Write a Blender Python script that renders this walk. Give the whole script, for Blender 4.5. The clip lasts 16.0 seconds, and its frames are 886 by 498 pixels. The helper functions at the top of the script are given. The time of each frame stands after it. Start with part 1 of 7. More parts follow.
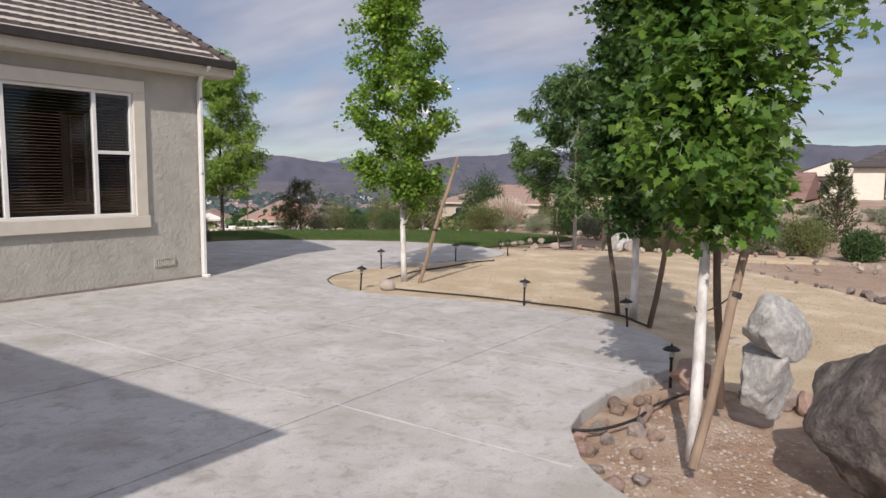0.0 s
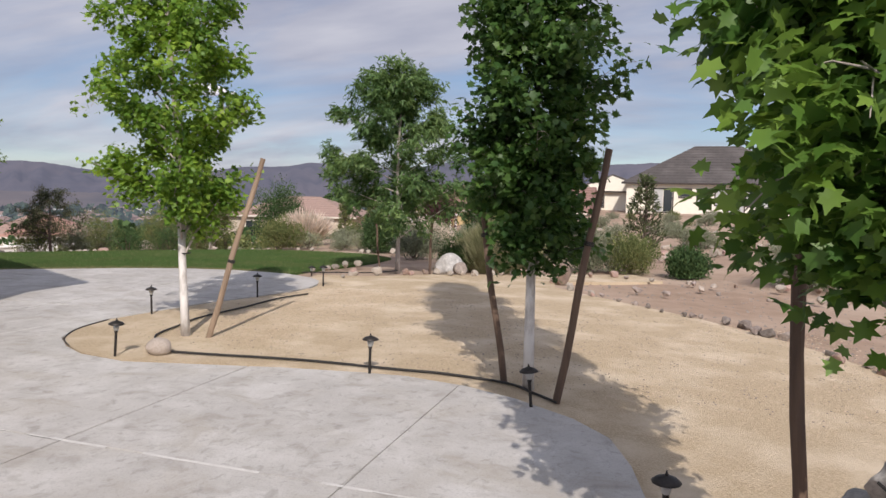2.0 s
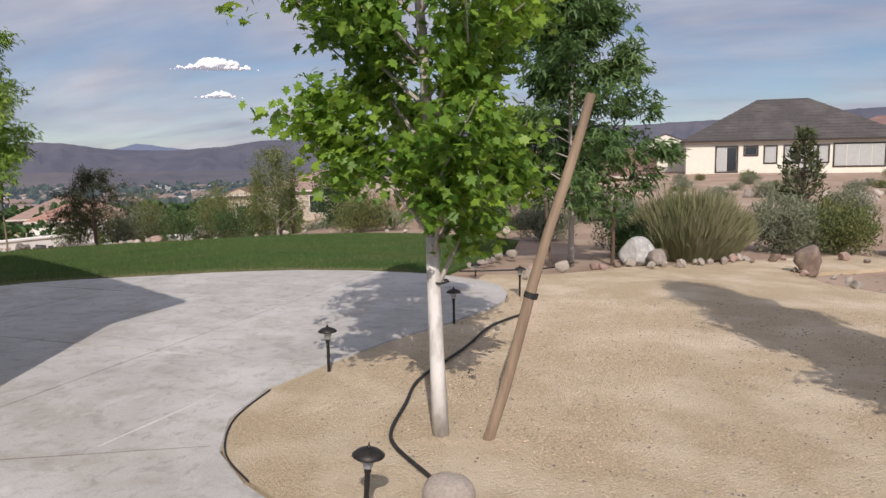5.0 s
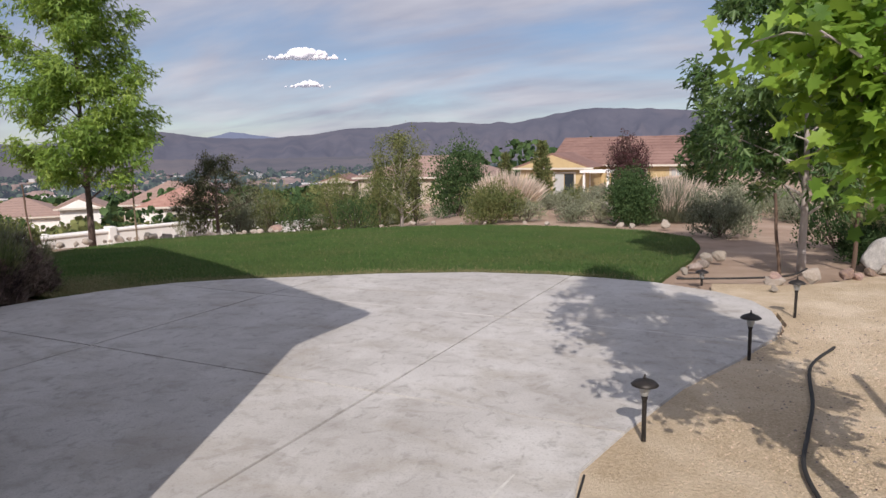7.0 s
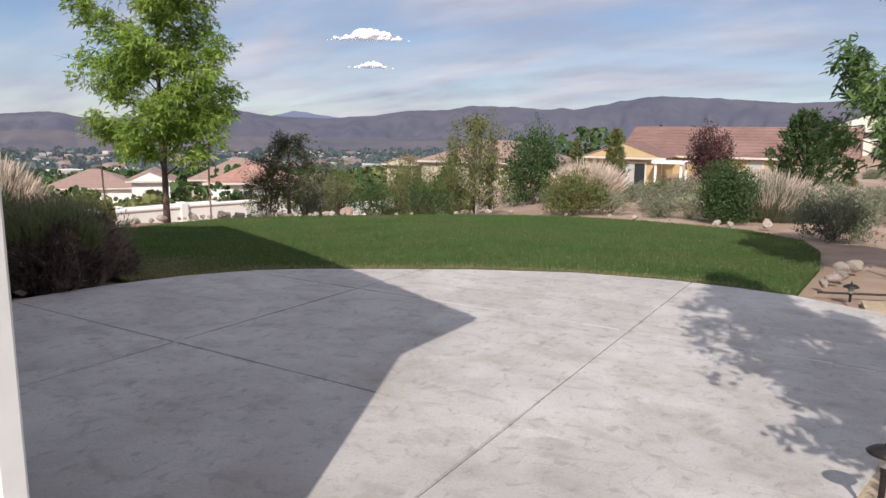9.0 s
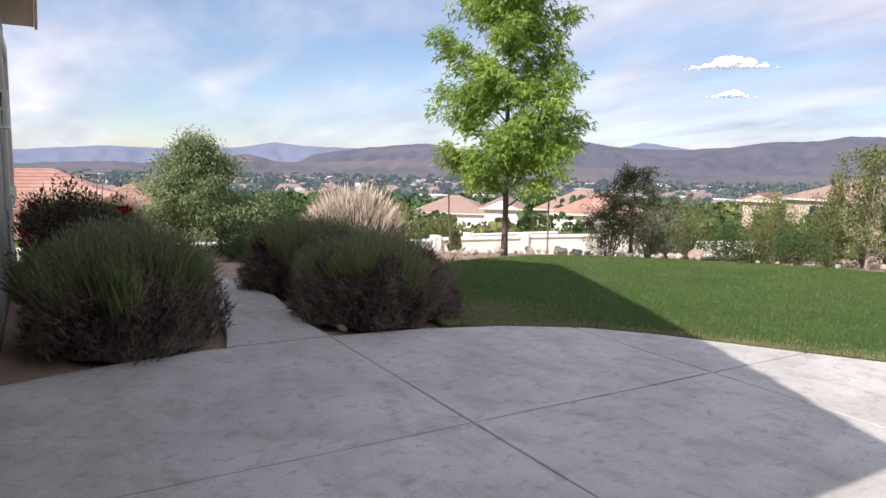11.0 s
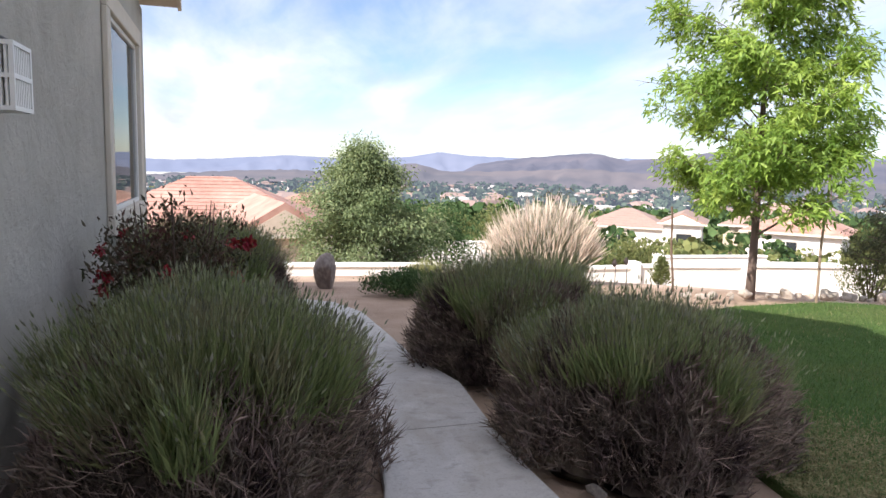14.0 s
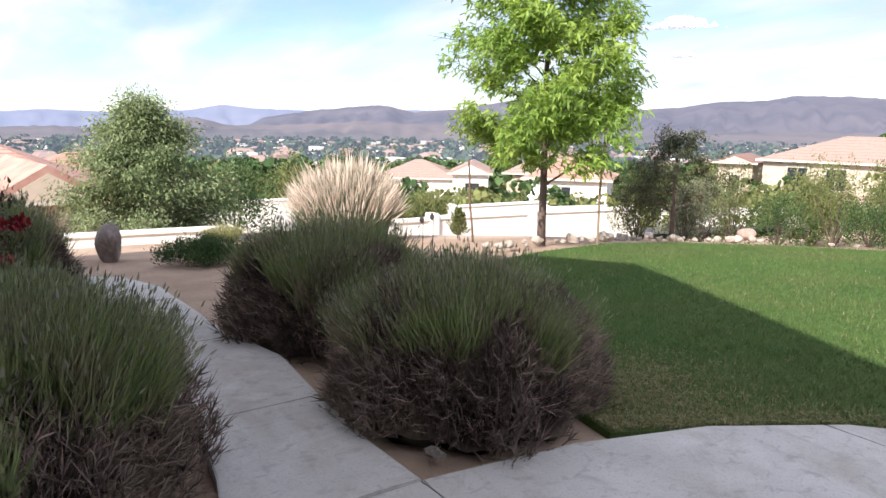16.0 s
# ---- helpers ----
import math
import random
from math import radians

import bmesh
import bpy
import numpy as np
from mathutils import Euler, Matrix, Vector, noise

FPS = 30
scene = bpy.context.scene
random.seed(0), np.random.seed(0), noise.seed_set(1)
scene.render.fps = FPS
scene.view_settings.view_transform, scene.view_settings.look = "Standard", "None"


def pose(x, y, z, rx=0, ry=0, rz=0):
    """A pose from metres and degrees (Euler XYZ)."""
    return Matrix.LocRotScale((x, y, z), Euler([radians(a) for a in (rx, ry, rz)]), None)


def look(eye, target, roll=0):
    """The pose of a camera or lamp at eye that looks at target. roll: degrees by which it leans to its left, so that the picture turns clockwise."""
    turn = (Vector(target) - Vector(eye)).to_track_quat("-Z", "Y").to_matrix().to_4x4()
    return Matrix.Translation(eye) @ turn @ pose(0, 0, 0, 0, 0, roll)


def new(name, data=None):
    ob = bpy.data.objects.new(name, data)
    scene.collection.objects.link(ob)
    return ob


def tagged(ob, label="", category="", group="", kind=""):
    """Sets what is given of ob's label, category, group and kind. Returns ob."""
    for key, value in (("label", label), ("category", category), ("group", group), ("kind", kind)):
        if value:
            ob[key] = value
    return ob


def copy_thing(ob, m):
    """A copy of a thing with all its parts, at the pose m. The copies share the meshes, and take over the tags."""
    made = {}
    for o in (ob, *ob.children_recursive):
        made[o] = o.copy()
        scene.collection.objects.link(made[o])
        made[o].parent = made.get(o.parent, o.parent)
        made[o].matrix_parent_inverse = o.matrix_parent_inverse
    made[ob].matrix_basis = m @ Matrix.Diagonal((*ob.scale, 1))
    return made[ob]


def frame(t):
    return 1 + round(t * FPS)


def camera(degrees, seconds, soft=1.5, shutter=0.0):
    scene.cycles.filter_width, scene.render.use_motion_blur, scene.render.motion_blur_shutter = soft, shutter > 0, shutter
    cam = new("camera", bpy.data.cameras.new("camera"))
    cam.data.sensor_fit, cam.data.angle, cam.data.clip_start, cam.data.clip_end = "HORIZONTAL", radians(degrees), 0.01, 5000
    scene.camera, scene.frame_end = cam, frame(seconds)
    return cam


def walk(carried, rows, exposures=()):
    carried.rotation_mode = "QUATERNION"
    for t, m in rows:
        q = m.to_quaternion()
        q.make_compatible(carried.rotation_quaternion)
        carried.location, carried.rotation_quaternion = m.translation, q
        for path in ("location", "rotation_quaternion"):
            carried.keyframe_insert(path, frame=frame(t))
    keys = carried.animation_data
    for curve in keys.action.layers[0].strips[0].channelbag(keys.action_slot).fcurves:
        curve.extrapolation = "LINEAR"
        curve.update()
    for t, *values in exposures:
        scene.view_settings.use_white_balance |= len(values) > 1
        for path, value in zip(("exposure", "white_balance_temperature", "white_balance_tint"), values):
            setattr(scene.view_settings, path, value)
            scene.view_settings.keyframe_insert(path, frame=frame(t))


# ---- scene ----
cam = camera(64.6, 16.0)
PATH = [
    (0, (0.596, -0.408, 1.695), (-0.558, 1.213, 1.489), 0.4),
    (0.3, (0.373, -0.11, 1.654), (-0.658, 1.591, 1.446), 1.0),
    (0.5, (0.205, 0.133, 1.662), (-0.737, 1.883, 1.441), -0.2),
    (1, (-0.237, 0.723, 1.653), (-0.905, 2.594, 1.422), -0.1),
    (1.5, (-0.712, 1.33, 1.657), (-1.387, 3.203, 1.471), 1.4),
    (2, (-1.217, 1.918, 1.675), (-1.851, 3.807, 1.51), 1.0),
    (2.5, (-1.804, 2.461, 1.717), (-2.369, 4.376, 1.606), 1.0),
    (3, (-2.393, 2.948, 1.706), (-2.73, 4.914, 1.564), -1.7),
    (3.5, (-3.076, 3.386, 1.683), (-3.362, 5.359, 1.523), 0.7),
    (4, (-3.771, 3.728, 1.674), (-4.151, 5.678, 1.441), -1.0),
    (4.2, (-4.04, 3.896, 1.67), (-4.513, 5.825, 1.436), -1.7),
    (4.5, (-4.428, 4.156, 1.68), (-5.012, 6.052, 1.425), 0.0),
    (5, (-5.038, 4.612, 1.65), (-5.719, 6.475, 1.394), -1.0),
    (5.2, (-5.262, 4.769, 1.651), (-5.999, 6.614, 1.425), -0.8),
    (7.3, (-7.261, 5.628, 1.611), (-8.155, 7.392, 1.317), -1.1),
    (7.5, (-7.36, 5.632, 1.616), (-8.236, 7.404, 1.314), -0.5),
    (8, (-7.568, 5.739, 1.62), (-8.445, 7.508, 1.299), -0.3),
    (8.2, (-7.631, 5.783, 1.621), (-8.521, 7.543, 1.293), -0.1),
    (10.3, (-8.521, 6.717, 1.615), (-9.999, 8.034, 1.329), 1.9),
    (10.5, (-8.617, 6.841, 1.601), (-10.178, 8.06, 1.322), 2.0),
    (10.8, (-8.739, 7.045, 1.618), (-10.404, 8.122, 1.356), 1.3),
    (11, (-8.898, 7.069, 1.637), (-10.597, 8.092, 1.379), 1.2),
    (11.5, (-9.314, 7.39, 1.629), (-11.132, 8.187, 1.379), 2.4),
    (12, (-9.844, 7.537, 1.613), (-11.711, 8.204, 1.35), 2.0),
    (12.5, (-10.439, 7.67, 1.623), (-12.317, 8.319, 1.395), 1.1),
    (13, (-11.023, 7.752, 1.633), (-12.915, 8.374, 1.448), 2.7),
    (13.5, (-11.568, 7.793, 1.631), (-13.451, 8.442, 1.452), 1.0),
    (14, (-12.025, 7.84, 1.613), (-13.914, 8.45, 1.372), 1.4),
    (14.5, (-12.236, 7.77, 1.62), (-14.061, 8.536, 1.333), -0.4),
    (15, (-12.327, 7.755, 1.588), (-14.066, 8.683, 1.246), 1.9),
    (15.5, (-12.325, 7.768, 1.598), (-14.008, 8.785, 1.232), 1.0),
    (16, (-12.209, 7.751, 1.671), (-13.825, 8.872, 1.31), 0.8),
]
EXPOSURES = [(0, -0.08, 6580, 14), (2.5, 0.03, 6580, 14), (5.2, -0.10, 6580, 14), (7.5, 0.02, 6580, 15), (10.4, 0.43, 6550, 14), (11.5, 0.80, 6550, 14), (12.5, 1.02, 6550, 13), (16, 1.15, 6550, 12)]
walk(cam, [(t, look(eye, target, roll)) for t, eye, target, roll in PATH], EXPOSURES)

# ---- sky, sun ----
SUN_ELEV, SUN_AZ = radians(38.0), math.atan2(0.395, -0.919)   # azimuth clockwise from +y, where the sun stands
SUN_DIR = Vector((math.sin(SUN_AZ) * math.cos(SUN_ELEV), math.cos(SUN_AZ) * math.cos(SUN_ELEV), math.sin(SUN_ELEV)))


def make_world():
    world = bpy.data.worlds.new("sky")
    scene.world = world
    world.use_nodes = True
    nt = world.node_tree
    nt.nodes.clear()
    N, L = nt.nodes.new, nt.links.new
    out, bg = N("ShaderNodeOutputWorld"), N("ShaderNodeBackground")
    sky = N("ShaderNodeTexSky")
    sky.sky_type, sky.sun_disc = "NISHITA", False
    sky.sun_elevation, sky.sun_rotation = SUN_ELEV, SUN_AZ
    sky.altitude, sky.air_density, sky.dust_density, sky.ozone_density = 1400, 1.0, 0.6, 3.2
    tc, sep = N("ShaderNodeTexCoord"), N("ShaderNodeSeparateXYZ")
    L(tc.outputs["Generated"], sep.inputs[0])

    def m(op, a, b=None, c=None):
        n = N("ShaderNodeMath")
        n.operation = op
        for k, v in enumerate((a, b, c)):
            if v is None:
                continue
            if isinstance(v, (int, float)):
                n.inputs[k].default_value = v
            else:
                L(v, n.inputs[k])
        return n.outputs[0]

    z = m("ADD", m("MAXIMUM", sep.outputs[2], 0.0), 0.2)
    comb = N("ShaderNodeCombineXYZ")
    L(m("DIVIDE", sep.outputs[0], z), comb.inputs[0])
    L(m("DIVIDE", sep.outputs[1], z), comb.inputs[1])
    mp = N("ShaderNodeMapping")
    mp.inputs["Rotation"].default_value = (0, 0, 0.6)
    mp.inputs["Scale"].default_value = (0.42, 0.9, 1)
    mp.inputs["Location"].default_value = (2.3, 0.7, 0)
    L(comb.outputs[0], mp.inputs[0])
    n1 = N("ShaderNodeTexNoise")
    n1.inputs["Scale"].default_value, n1.inputs["Detail"].default_value = 1.5, 9
    n1.inputs["Roughness"].default_value, n1.inputs["Distortion"].default_value = 0.56, 0.5
    L(mp.outputs[0], n1.inputs["Vector"])
    n2 = N("ShaderNodeTexNoise")
    n2.inputs["Scale"].default_value, n2.inputs["Detail"].default_value = 0.55, 3
    L(mp.outputs[0], n2.inputs["Vector"])
    mix = m("ADD", m("MULTIPLY", n1.outputs[0], 0.62), m("MULTIPLY", n2.outputs[0], 0.38))
    ramp = N("ShaderNodeValToRGB")
    ramp.color_ramp.elements[0].position, ramp.color_ramp.elements[1].position = 0.40, 0.575
    ramp.color_ramp.elements[0].color, ramp.color_ramp.elements[1].color = (0.10, 0.10, 0.10, 1), (0.88, 0.88, 0.88, 1)
    L(mix, ramp.inputs[0])
    # cloud brightness varies between grey undersides and lit tops
    shade = N("ShaderNodeValToRGB")
    shade.color_ramp.elements[0].color, shade.color_ramp.elements[1].color = (5.3, 5.6, 7.0, 1), (8.9, 9.0, 9.8, 1)
    shade.color_ramp.elements[0].position, shade.color_ramp.elements[1].position = 0.35, 0.7
    n3 = N("ShaderNodeTexNoise")
    n3.inputs["Scale"].default_value, n3.inputs["Detail"].default_value = 3.1, 6
    L(mp.outputs[0], n3.inputs["Vector"])
    L(n3.outputs[0], shade.inputs[0])
    # thin cloud scatters forward: brightness is added round the unseen sun to lift shade
    nrm, dot = N("ShaderNodeVectorMath"), N("ShaderNodeVectorMath")
    nrm.operation, dot.operation = "NORMALIZE", "DOT_PRODUCT"
    L(tc.outputs["Generated"], nrm.inputs[0])
    L(nrm.outputs[0], dot.inputs[0])
    dot.inputs[1].default_value = SUN_DIR
    glow = m("ADD", m("MULTIPLY", m("POWER", m("MULTIPLY", m("ADD", dot.outputs["Value"], 1.0), 0.5), 2.5), 1.15), 0.80)
    lit = N("ShaderNodeVectorMath")
    lit.operation = "SCALE"
    L(shade.outputs[0], lit.inputs[0])
    L(glow, lit.inputs["Scale"])
    mc = N("ShaderNodeMix")
    mc.data_type = "RGBA"
    L(ramp.outputs[0], mc.inputs[0])
    L(sky.outputs[0], mc.inputs[6])
    L(lit.outputs[0], mc.inputs[7])
    L(mc.outputs[2], bg.inputs[0])
    bg.inputs[1].default_value = 0.085
    L(bg.outputs[0], out.inputs[0])


make_world()
sun = new("sun", bpy.data.lights.new("sun", "SUN"))
sun.data.energy, sun.data.angle, sun.data.color = 4.2, radians(0.53), (1.0, 0.95, 0.88)
sun.matrix_world = look(SUN_DIR * 50, (0, 0, 0))


# ---- materials ----
def mat(name, base, rough=0.8, c2=None, scale=8.0, c3=None, scale3=1.0, bump=0.0, bscale=40.0, metal=0.0, spec=0.4,
        translucent=0.0, island=0.0, objrand=0.0, detail=6, amount3=1.0, stretch=(1, 1, 1)):
    """A surface with two scales of colour variation and a fine relief."""
    m = bpy.data.materials.new(name)
    m.use_nodes = True
    nt = m.node_tree
    N, L = nt.nodes.new, nt.links.new
    bsdf = nt.nodes["Principled BSDF"]
    out = nt.nodes["Material Output"]
    bsdf.inputs["Roughness"].default_value = rough
    bsdf.inputs["Metallic"].default_value = metal
    bsdf.inputs["Specular IOR Level"].default_value = spec
    tc = N("ShaderNodeTexCoord")
    mp = N("ShaderNodeMapping")
    mp.inputs["Scale"].default_value = stretch
    L(tc.outputs["Object"], mp.inputs[0])
    col = N("ShaderNodeRGB")
    col.outputs[0].default_value = (*base, 1)
    cur = col.outputs[0]

    def blend(cur, fac, c):
        mx = N("ShaderNodeMix")
        mx.data_type = "RGBA"
        L(fac, mx.inputs[0])
        L(cur, mx.inputs[6])
        mx.inputs[7].default_value = (*c, 1)
        return mx.outputs[2]

    def noise_fac(sc, lo, hi, det, amount=1.0):
        n = N("ShaderNodeTexNoise")
        n.inputs["Scale"].default_value, n.inputs["Detail"].default_value = sc, det
        n.inputs["Roughness"].default_value = 0.6
        L(mp.outputs[0], n.inputs["Vector"])
        r = N("ShaderNodeMapRange")
        r.inputs[1].default_value, r.inputs[2].default_value = lo, hi
        r.inputs[4].default_value = amount
        L(n.outputs[0], r.inputs[0])
        return r.outputs[0]

    if c2:
        cur = blend(cur, noise_fac(scale, 0.35, 0.65, detail), c2)
    if c3:
        cur = blend(cur, noise_fac(scale3, 0.45, 0.68, 4, amount3), c3)
    if island or objrand:
        src = N("ShaderNodeNewGeometry").outputs["Random Per Island"] if island else N("ShaderNodeObjectInfo").outputs["Random"]
        amt = island or objrand
        r = N("ShaderNodeMapRange")
        r.inputs[3].default_value, r.inputs[4].default_value = 1 - amt, 1 + amt
        L(src, r.inputs[0])
        hsv = N("ShaderNodeHueSaturation")
        L(cur, hsv.inputs["Color"])
        L(r.outputs[0], hsv.inputs["Value"])
        r2 = N("ShaderNodeMapRange")
        r2.inputs[3].default_value, r2.inputs[4].default_value = 0.5 + amt * 0.05, 0.5 - amt * 0.05
        L(src, r2.inputs[0])
        L(r2.outputs[0], hsv.inputs["Hue"])
        cur = hsv.outputs[0]
    L(cur, bsdf.inputs["Base Color"])
    if bump:
        n = N("ShaderNodeTexNoise")
        n.inputs["Scale"].default_value, n.inputs["Detail"].default_value = bscale, 8
        n.inputs["Roughness"].default_value = 0.65
        L(mp.outputs[0], n.inputs["Vector"])
        b = N("ShaderNodeBump")
        b.inputs["Strength"].default_value, b.inputs["Distance"].default_value = 1.0, bump
        L(n.outputs[0], b.inputs["Height"])
        L(b.outputs[0], bsdf.inputs["Normal"])
    if translucent:
        tr = N("ShaderNodeBsdfTranslucent")
        hs = N("ShaderNodeHueSaturation")
        hs.inputs["Value"].default_value, hs.inputs["Hue"].default_value = 1.5, 0.485
        L(cur, hs.inputs["Color"])
        L(hs.outputs[0], tr.inputs[0])
        ms = N("ShaderNodeMixShader")
        ms.inputs[0].default_value = translucent
        L(bsdf.outputs[0], ms.inputs[1])
        L(tr.outputs[0], ms.inputs[2])
        L(ms.outputs[0], out.inputs[0])
    return m


def concrete_mat():
    m = mat("broom_finished_concrete", (0.463, 0.441, 0.413), 0.85, (0.39, 0.369, 0.342), 2.2, (0.539, 0.518, 0.491), 0.7, bump=0.004, bscale=22, spec=0.3)
    nt = m.node_tree
    N, L = nt.nodes.new, nt.links.new
    bsdf = nt.nodes["Principled BSDF"]
    cur = bsdf.inputs["Base Color"].links[0].from_socket
    tc = N("ShaderNodeTexCoord")
    for sc, lo, hi, colr, amt, st in ((1.1, 0.5, 0.66, (0.324, 0.286, 0.232), 0.5, (1, 1.7, 1)), (3.4, 0.53, 0.66, (0.259, 0.232, 0.200), 0.42, (1, 1.35, 1)),
                                      (1.7, 0.53, 0.66, (0.626, 0.610, 0.583), 0.30, (1.4, 0.9, 1)), (9, 0.55, 0.66, (0.250, 0.234, 0.212), 0.5, (1.4, 1, 1)), (70, 0.52, 0.70, (0.25, 0.24, 0.22), 0.55, (1, 1, 1))):
        mp = N("ShaderNodeMapping")
        mp.inputs["Scale"].default_value = st
        mp.inputs["Location"].default_value = (sc, 2 * sc, 0)
        L(tc.outputs["Object"], mp.inputs[0])
        n = N("ShaderNodeTexNoise")
        n.inputs["Scale"].default_value, n.inputs["Detail"].default_value, n.inputs["Roughness"].default_value = sc, 9, 0.62
        n.inputs["Distortion"].default_value = 0.6
        L(mp.outputs[0], n.inputs["Vector"])
        r = N("ShaderNodeMapRange")
        r.inputs[1].default_value, r.inputs[2].default_value, r.inputs[4].default_value = lo, hi, amt
        L(n.outputs[0], r.inputs[0])
        mx = N("ShaderNodeMix")
        mx.data_type = "RGBA"
        L(r.outputs[0], mx.inputs[0])
        L(cur, mx.inputs[6])
        mx.inputs[7].default_value = (*colr, 1)
        cur = mx.outputs[2]
    L(cur, bsdf.inputs["Base Color"])
    return m


def glass_mat(name="window_glass", tint=(0.03, 0.035, 0.04)):
    m = bpy.data.materials.new(name)
    m.use_nodes = True
    nt = m.node_tree
    N, L = nt.nodes.new, nt.links.new
    out = nt.nodes["Material Output"]
    nt.nodes.remove(nt.nodes["Principled BSDF"])
    gl, tr, mx, fr = N("ShaderNodeBsdfGlossy"), N("ShaderNodeBsdfTransparent"), N("ShaderNodeMixShader"), N("ShaderNodeFresnel")
    gl.inputs["Roughness"].default_value = 0.02
    tr.inputs[0].default_value = (0.75, 0.78, 0.78, 1)
    fr.inputs[0].default_value = 1.4
    L(fr.outputs[0], mx.inputs[0])
    L(tr.outputs[0], mx.inputs[1])
    L(gl.outputs[0], mx.inputs[2])
    L(mx.outputs[0], out.inputs[0])
    return m


CONCRETE = concrete_mat()
STUCCO = mat("sand_finish_stucco", (0.42, 0.40, 0.35), 0.92, (0.365, 0.345, 0.30), 3, (0.46, 0.44, 0.39), 0.8, bump=0.024, bscale=11, spec=0.2)
TRIM = mat("cream_painted_trim", (0.60, 0.545, 0.46), 0.75, (0.55, 0.50, 0.42), 5, bump=0.003, bscale=60)
SOFFIT = mat("painted_wood_soffit", (0.52, 0.47, 0.39), 0.8, (0.47, 0.42, 0.35), 4, bump=0.002, bscale=30)
GUTTER = mat("dark_bronze_gutter", (0.045, 0.038, 0.035), 0.45, (0.06, 0.05, 0.045), 6, metal=0.3)
VINYL = mat("white_vinyl", (0.74, 0.73, 0.70), 0.45, (0.69, 0.68, 0.65), 9)
TILE = mat("brown_concrete_roof_tile", (0.08, 0.064, 0.062), 0.85, (0.058, 0.047, 0.046), 7, (0.12, 0.10, 0.09), 2, bump=0.004, bscale=60, objrand=0.22)
BLIND = mat("brown_wood_blind", (0.30, 0.17, 0.11), 0.5, (0.23, 0.13, 0.085), 12, bump=0.001)
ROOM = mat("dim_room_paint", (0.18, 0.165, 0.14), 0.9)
GLASS = glass_mat()
DIRT = mat("dry_brown_soil", (0.40, 0.285, 0.205), 0.97, (0.31, 0.22, 0.155), 3.5, (0.46, 0.35, 0.265), 0.5, bump=0.02, bscale=28, spec=0.15, detail=10)
GRANITE = mat("decomposed_granite", (0.57, 0.45, 0.31), 0.97, (0.40, 0.31, 0.20), 60, (0.64, 0.53, 0.39), 1.3, bump=0.02, bscale=55, spec=0.15, detail=12)
BEDSOIL = mat("bed_soil_and_gravel", (0.43, 0.30, 0.21), 0.97, (0.32, 0.215, 0.15), 9, (0.50, 0.39, 0.30), 2.5, bump=0.03, bscale=30, spec=0.15)
TURF = mat("turf_soil", (0.055, 0.10, 0.03), 0.95, (0.075, 0.125, 0.036), 3, (0.10, 0.115, 0.04), 0.8, bump=0.03, bscale=50, spec=0.1, amount3=0.5)
BLADE = mat("grass_blade", (0.068, 0.128, 0.036), 0.7, (0.095, 0.158, 0.046), 1.1, (0.115, 0.145, 0.052), 0.6, translucent=0.3, island=0.2, spec=0.2)
STRAW = mat("dry_grass_blade", (0.26, 0.23, 0.12), 0.8, (0.19, 0.19, 0.085), 3, translucent=0.2, island=0.3, spec=0.2)
MAPLE = mat("maple_leaf", (0.15, 0.27, 0.032), 0.5, (0.09, 0.185, 0.028), 3, (0.22, 0.35, 0.045), 1.1, translucent=0.42, island=0.35)
MAPLE_MID = mat("mid_maple_leaf", (0.095, 0.19, 0.03), 0.45, (0.06, 0.135, 0.025), 3, (0.15, 0.26, 0.04), 1.1, translucent=0.38, island=0.35)
MAPLE_DARK = mat("dark_maple_leaf", (0.048, 0.105, 0.022), 0.5, (0.038, 0.09, 0.02), 3, (0.075, 0.155, 0.03), 1.2, translucent=0.32, island=0.35)
ASH = mat("ash_leaf", (0.09, 0.165, 0.048), 0.5, (0.065, 0.13, 0.038), 2, (0.14, 0.22, 0.07), 0.8, translucent=0.35, island=0.35)
ASH_BRIGHT = mat("bright_ash_leaf", (0.22, 0.33, 0.065), 0.5, (0.16, 0.27, 0.05), 2, (0.28, 0.38, 0.08), 0.8, translucent=0.42, island=0.3)
WHITE_BARK = mat("whitewashed_bark", (0.70, 0.675, 0.64), 0.8, (0.60, 0.57, 0.54), 9, (0.30, 0.26, 0.23), 9, bump=0.006, bscale=40, amount3=0.75, stretch=(1, 1, 0.4))
GREY_BARK = mat("smooth_grey_bark", (0.42, 0.375, 0.335), 0.85, (0.33, 0.285, 0.255), 14, bump=0.005, bscale=50, stretch=(1, 1, 0.3))
BROWN_BARK = mat("brown_bark", (0.15, 0.105, 0.085), 0.9, (0.10, 0.072, 0.06), 14, bump=0.006, bscale=40, stretch=(1, 1, 0.3))
POLE_NEW = mat("peeled_pine_pole", (0.31, 0.225, 0.155), 0.8, (0.21, 0.15, 0.105), 10, bump=0.003, bscale=50, stretch=(1, 1, 0.12))
POLE_OLD = mat("weathered_brown_pole", (0.145, 0.095, 0.065), 0.85, (0.09, 0.06, 0.045), 10, bump=0.004, bscale=50, stretch=(1, 1, 0.12))
RUBBER = mat("black_rubber", (0.018, 0.017, 0.016), 0.65, (0.03, 0.028, 0.026), 20)
BLACK_METAL = mat("black_coated_metal", (0.022, 0.02, 0.019), 0.5, (0.04, 0.034, 0.03), 30, metal=0.4)
LENS = mat("clear_frosted_lens", (0.62, 0.62, 0.60), 0.25, (0.55, 0.55, 0.54), 20, translucent=0.5)
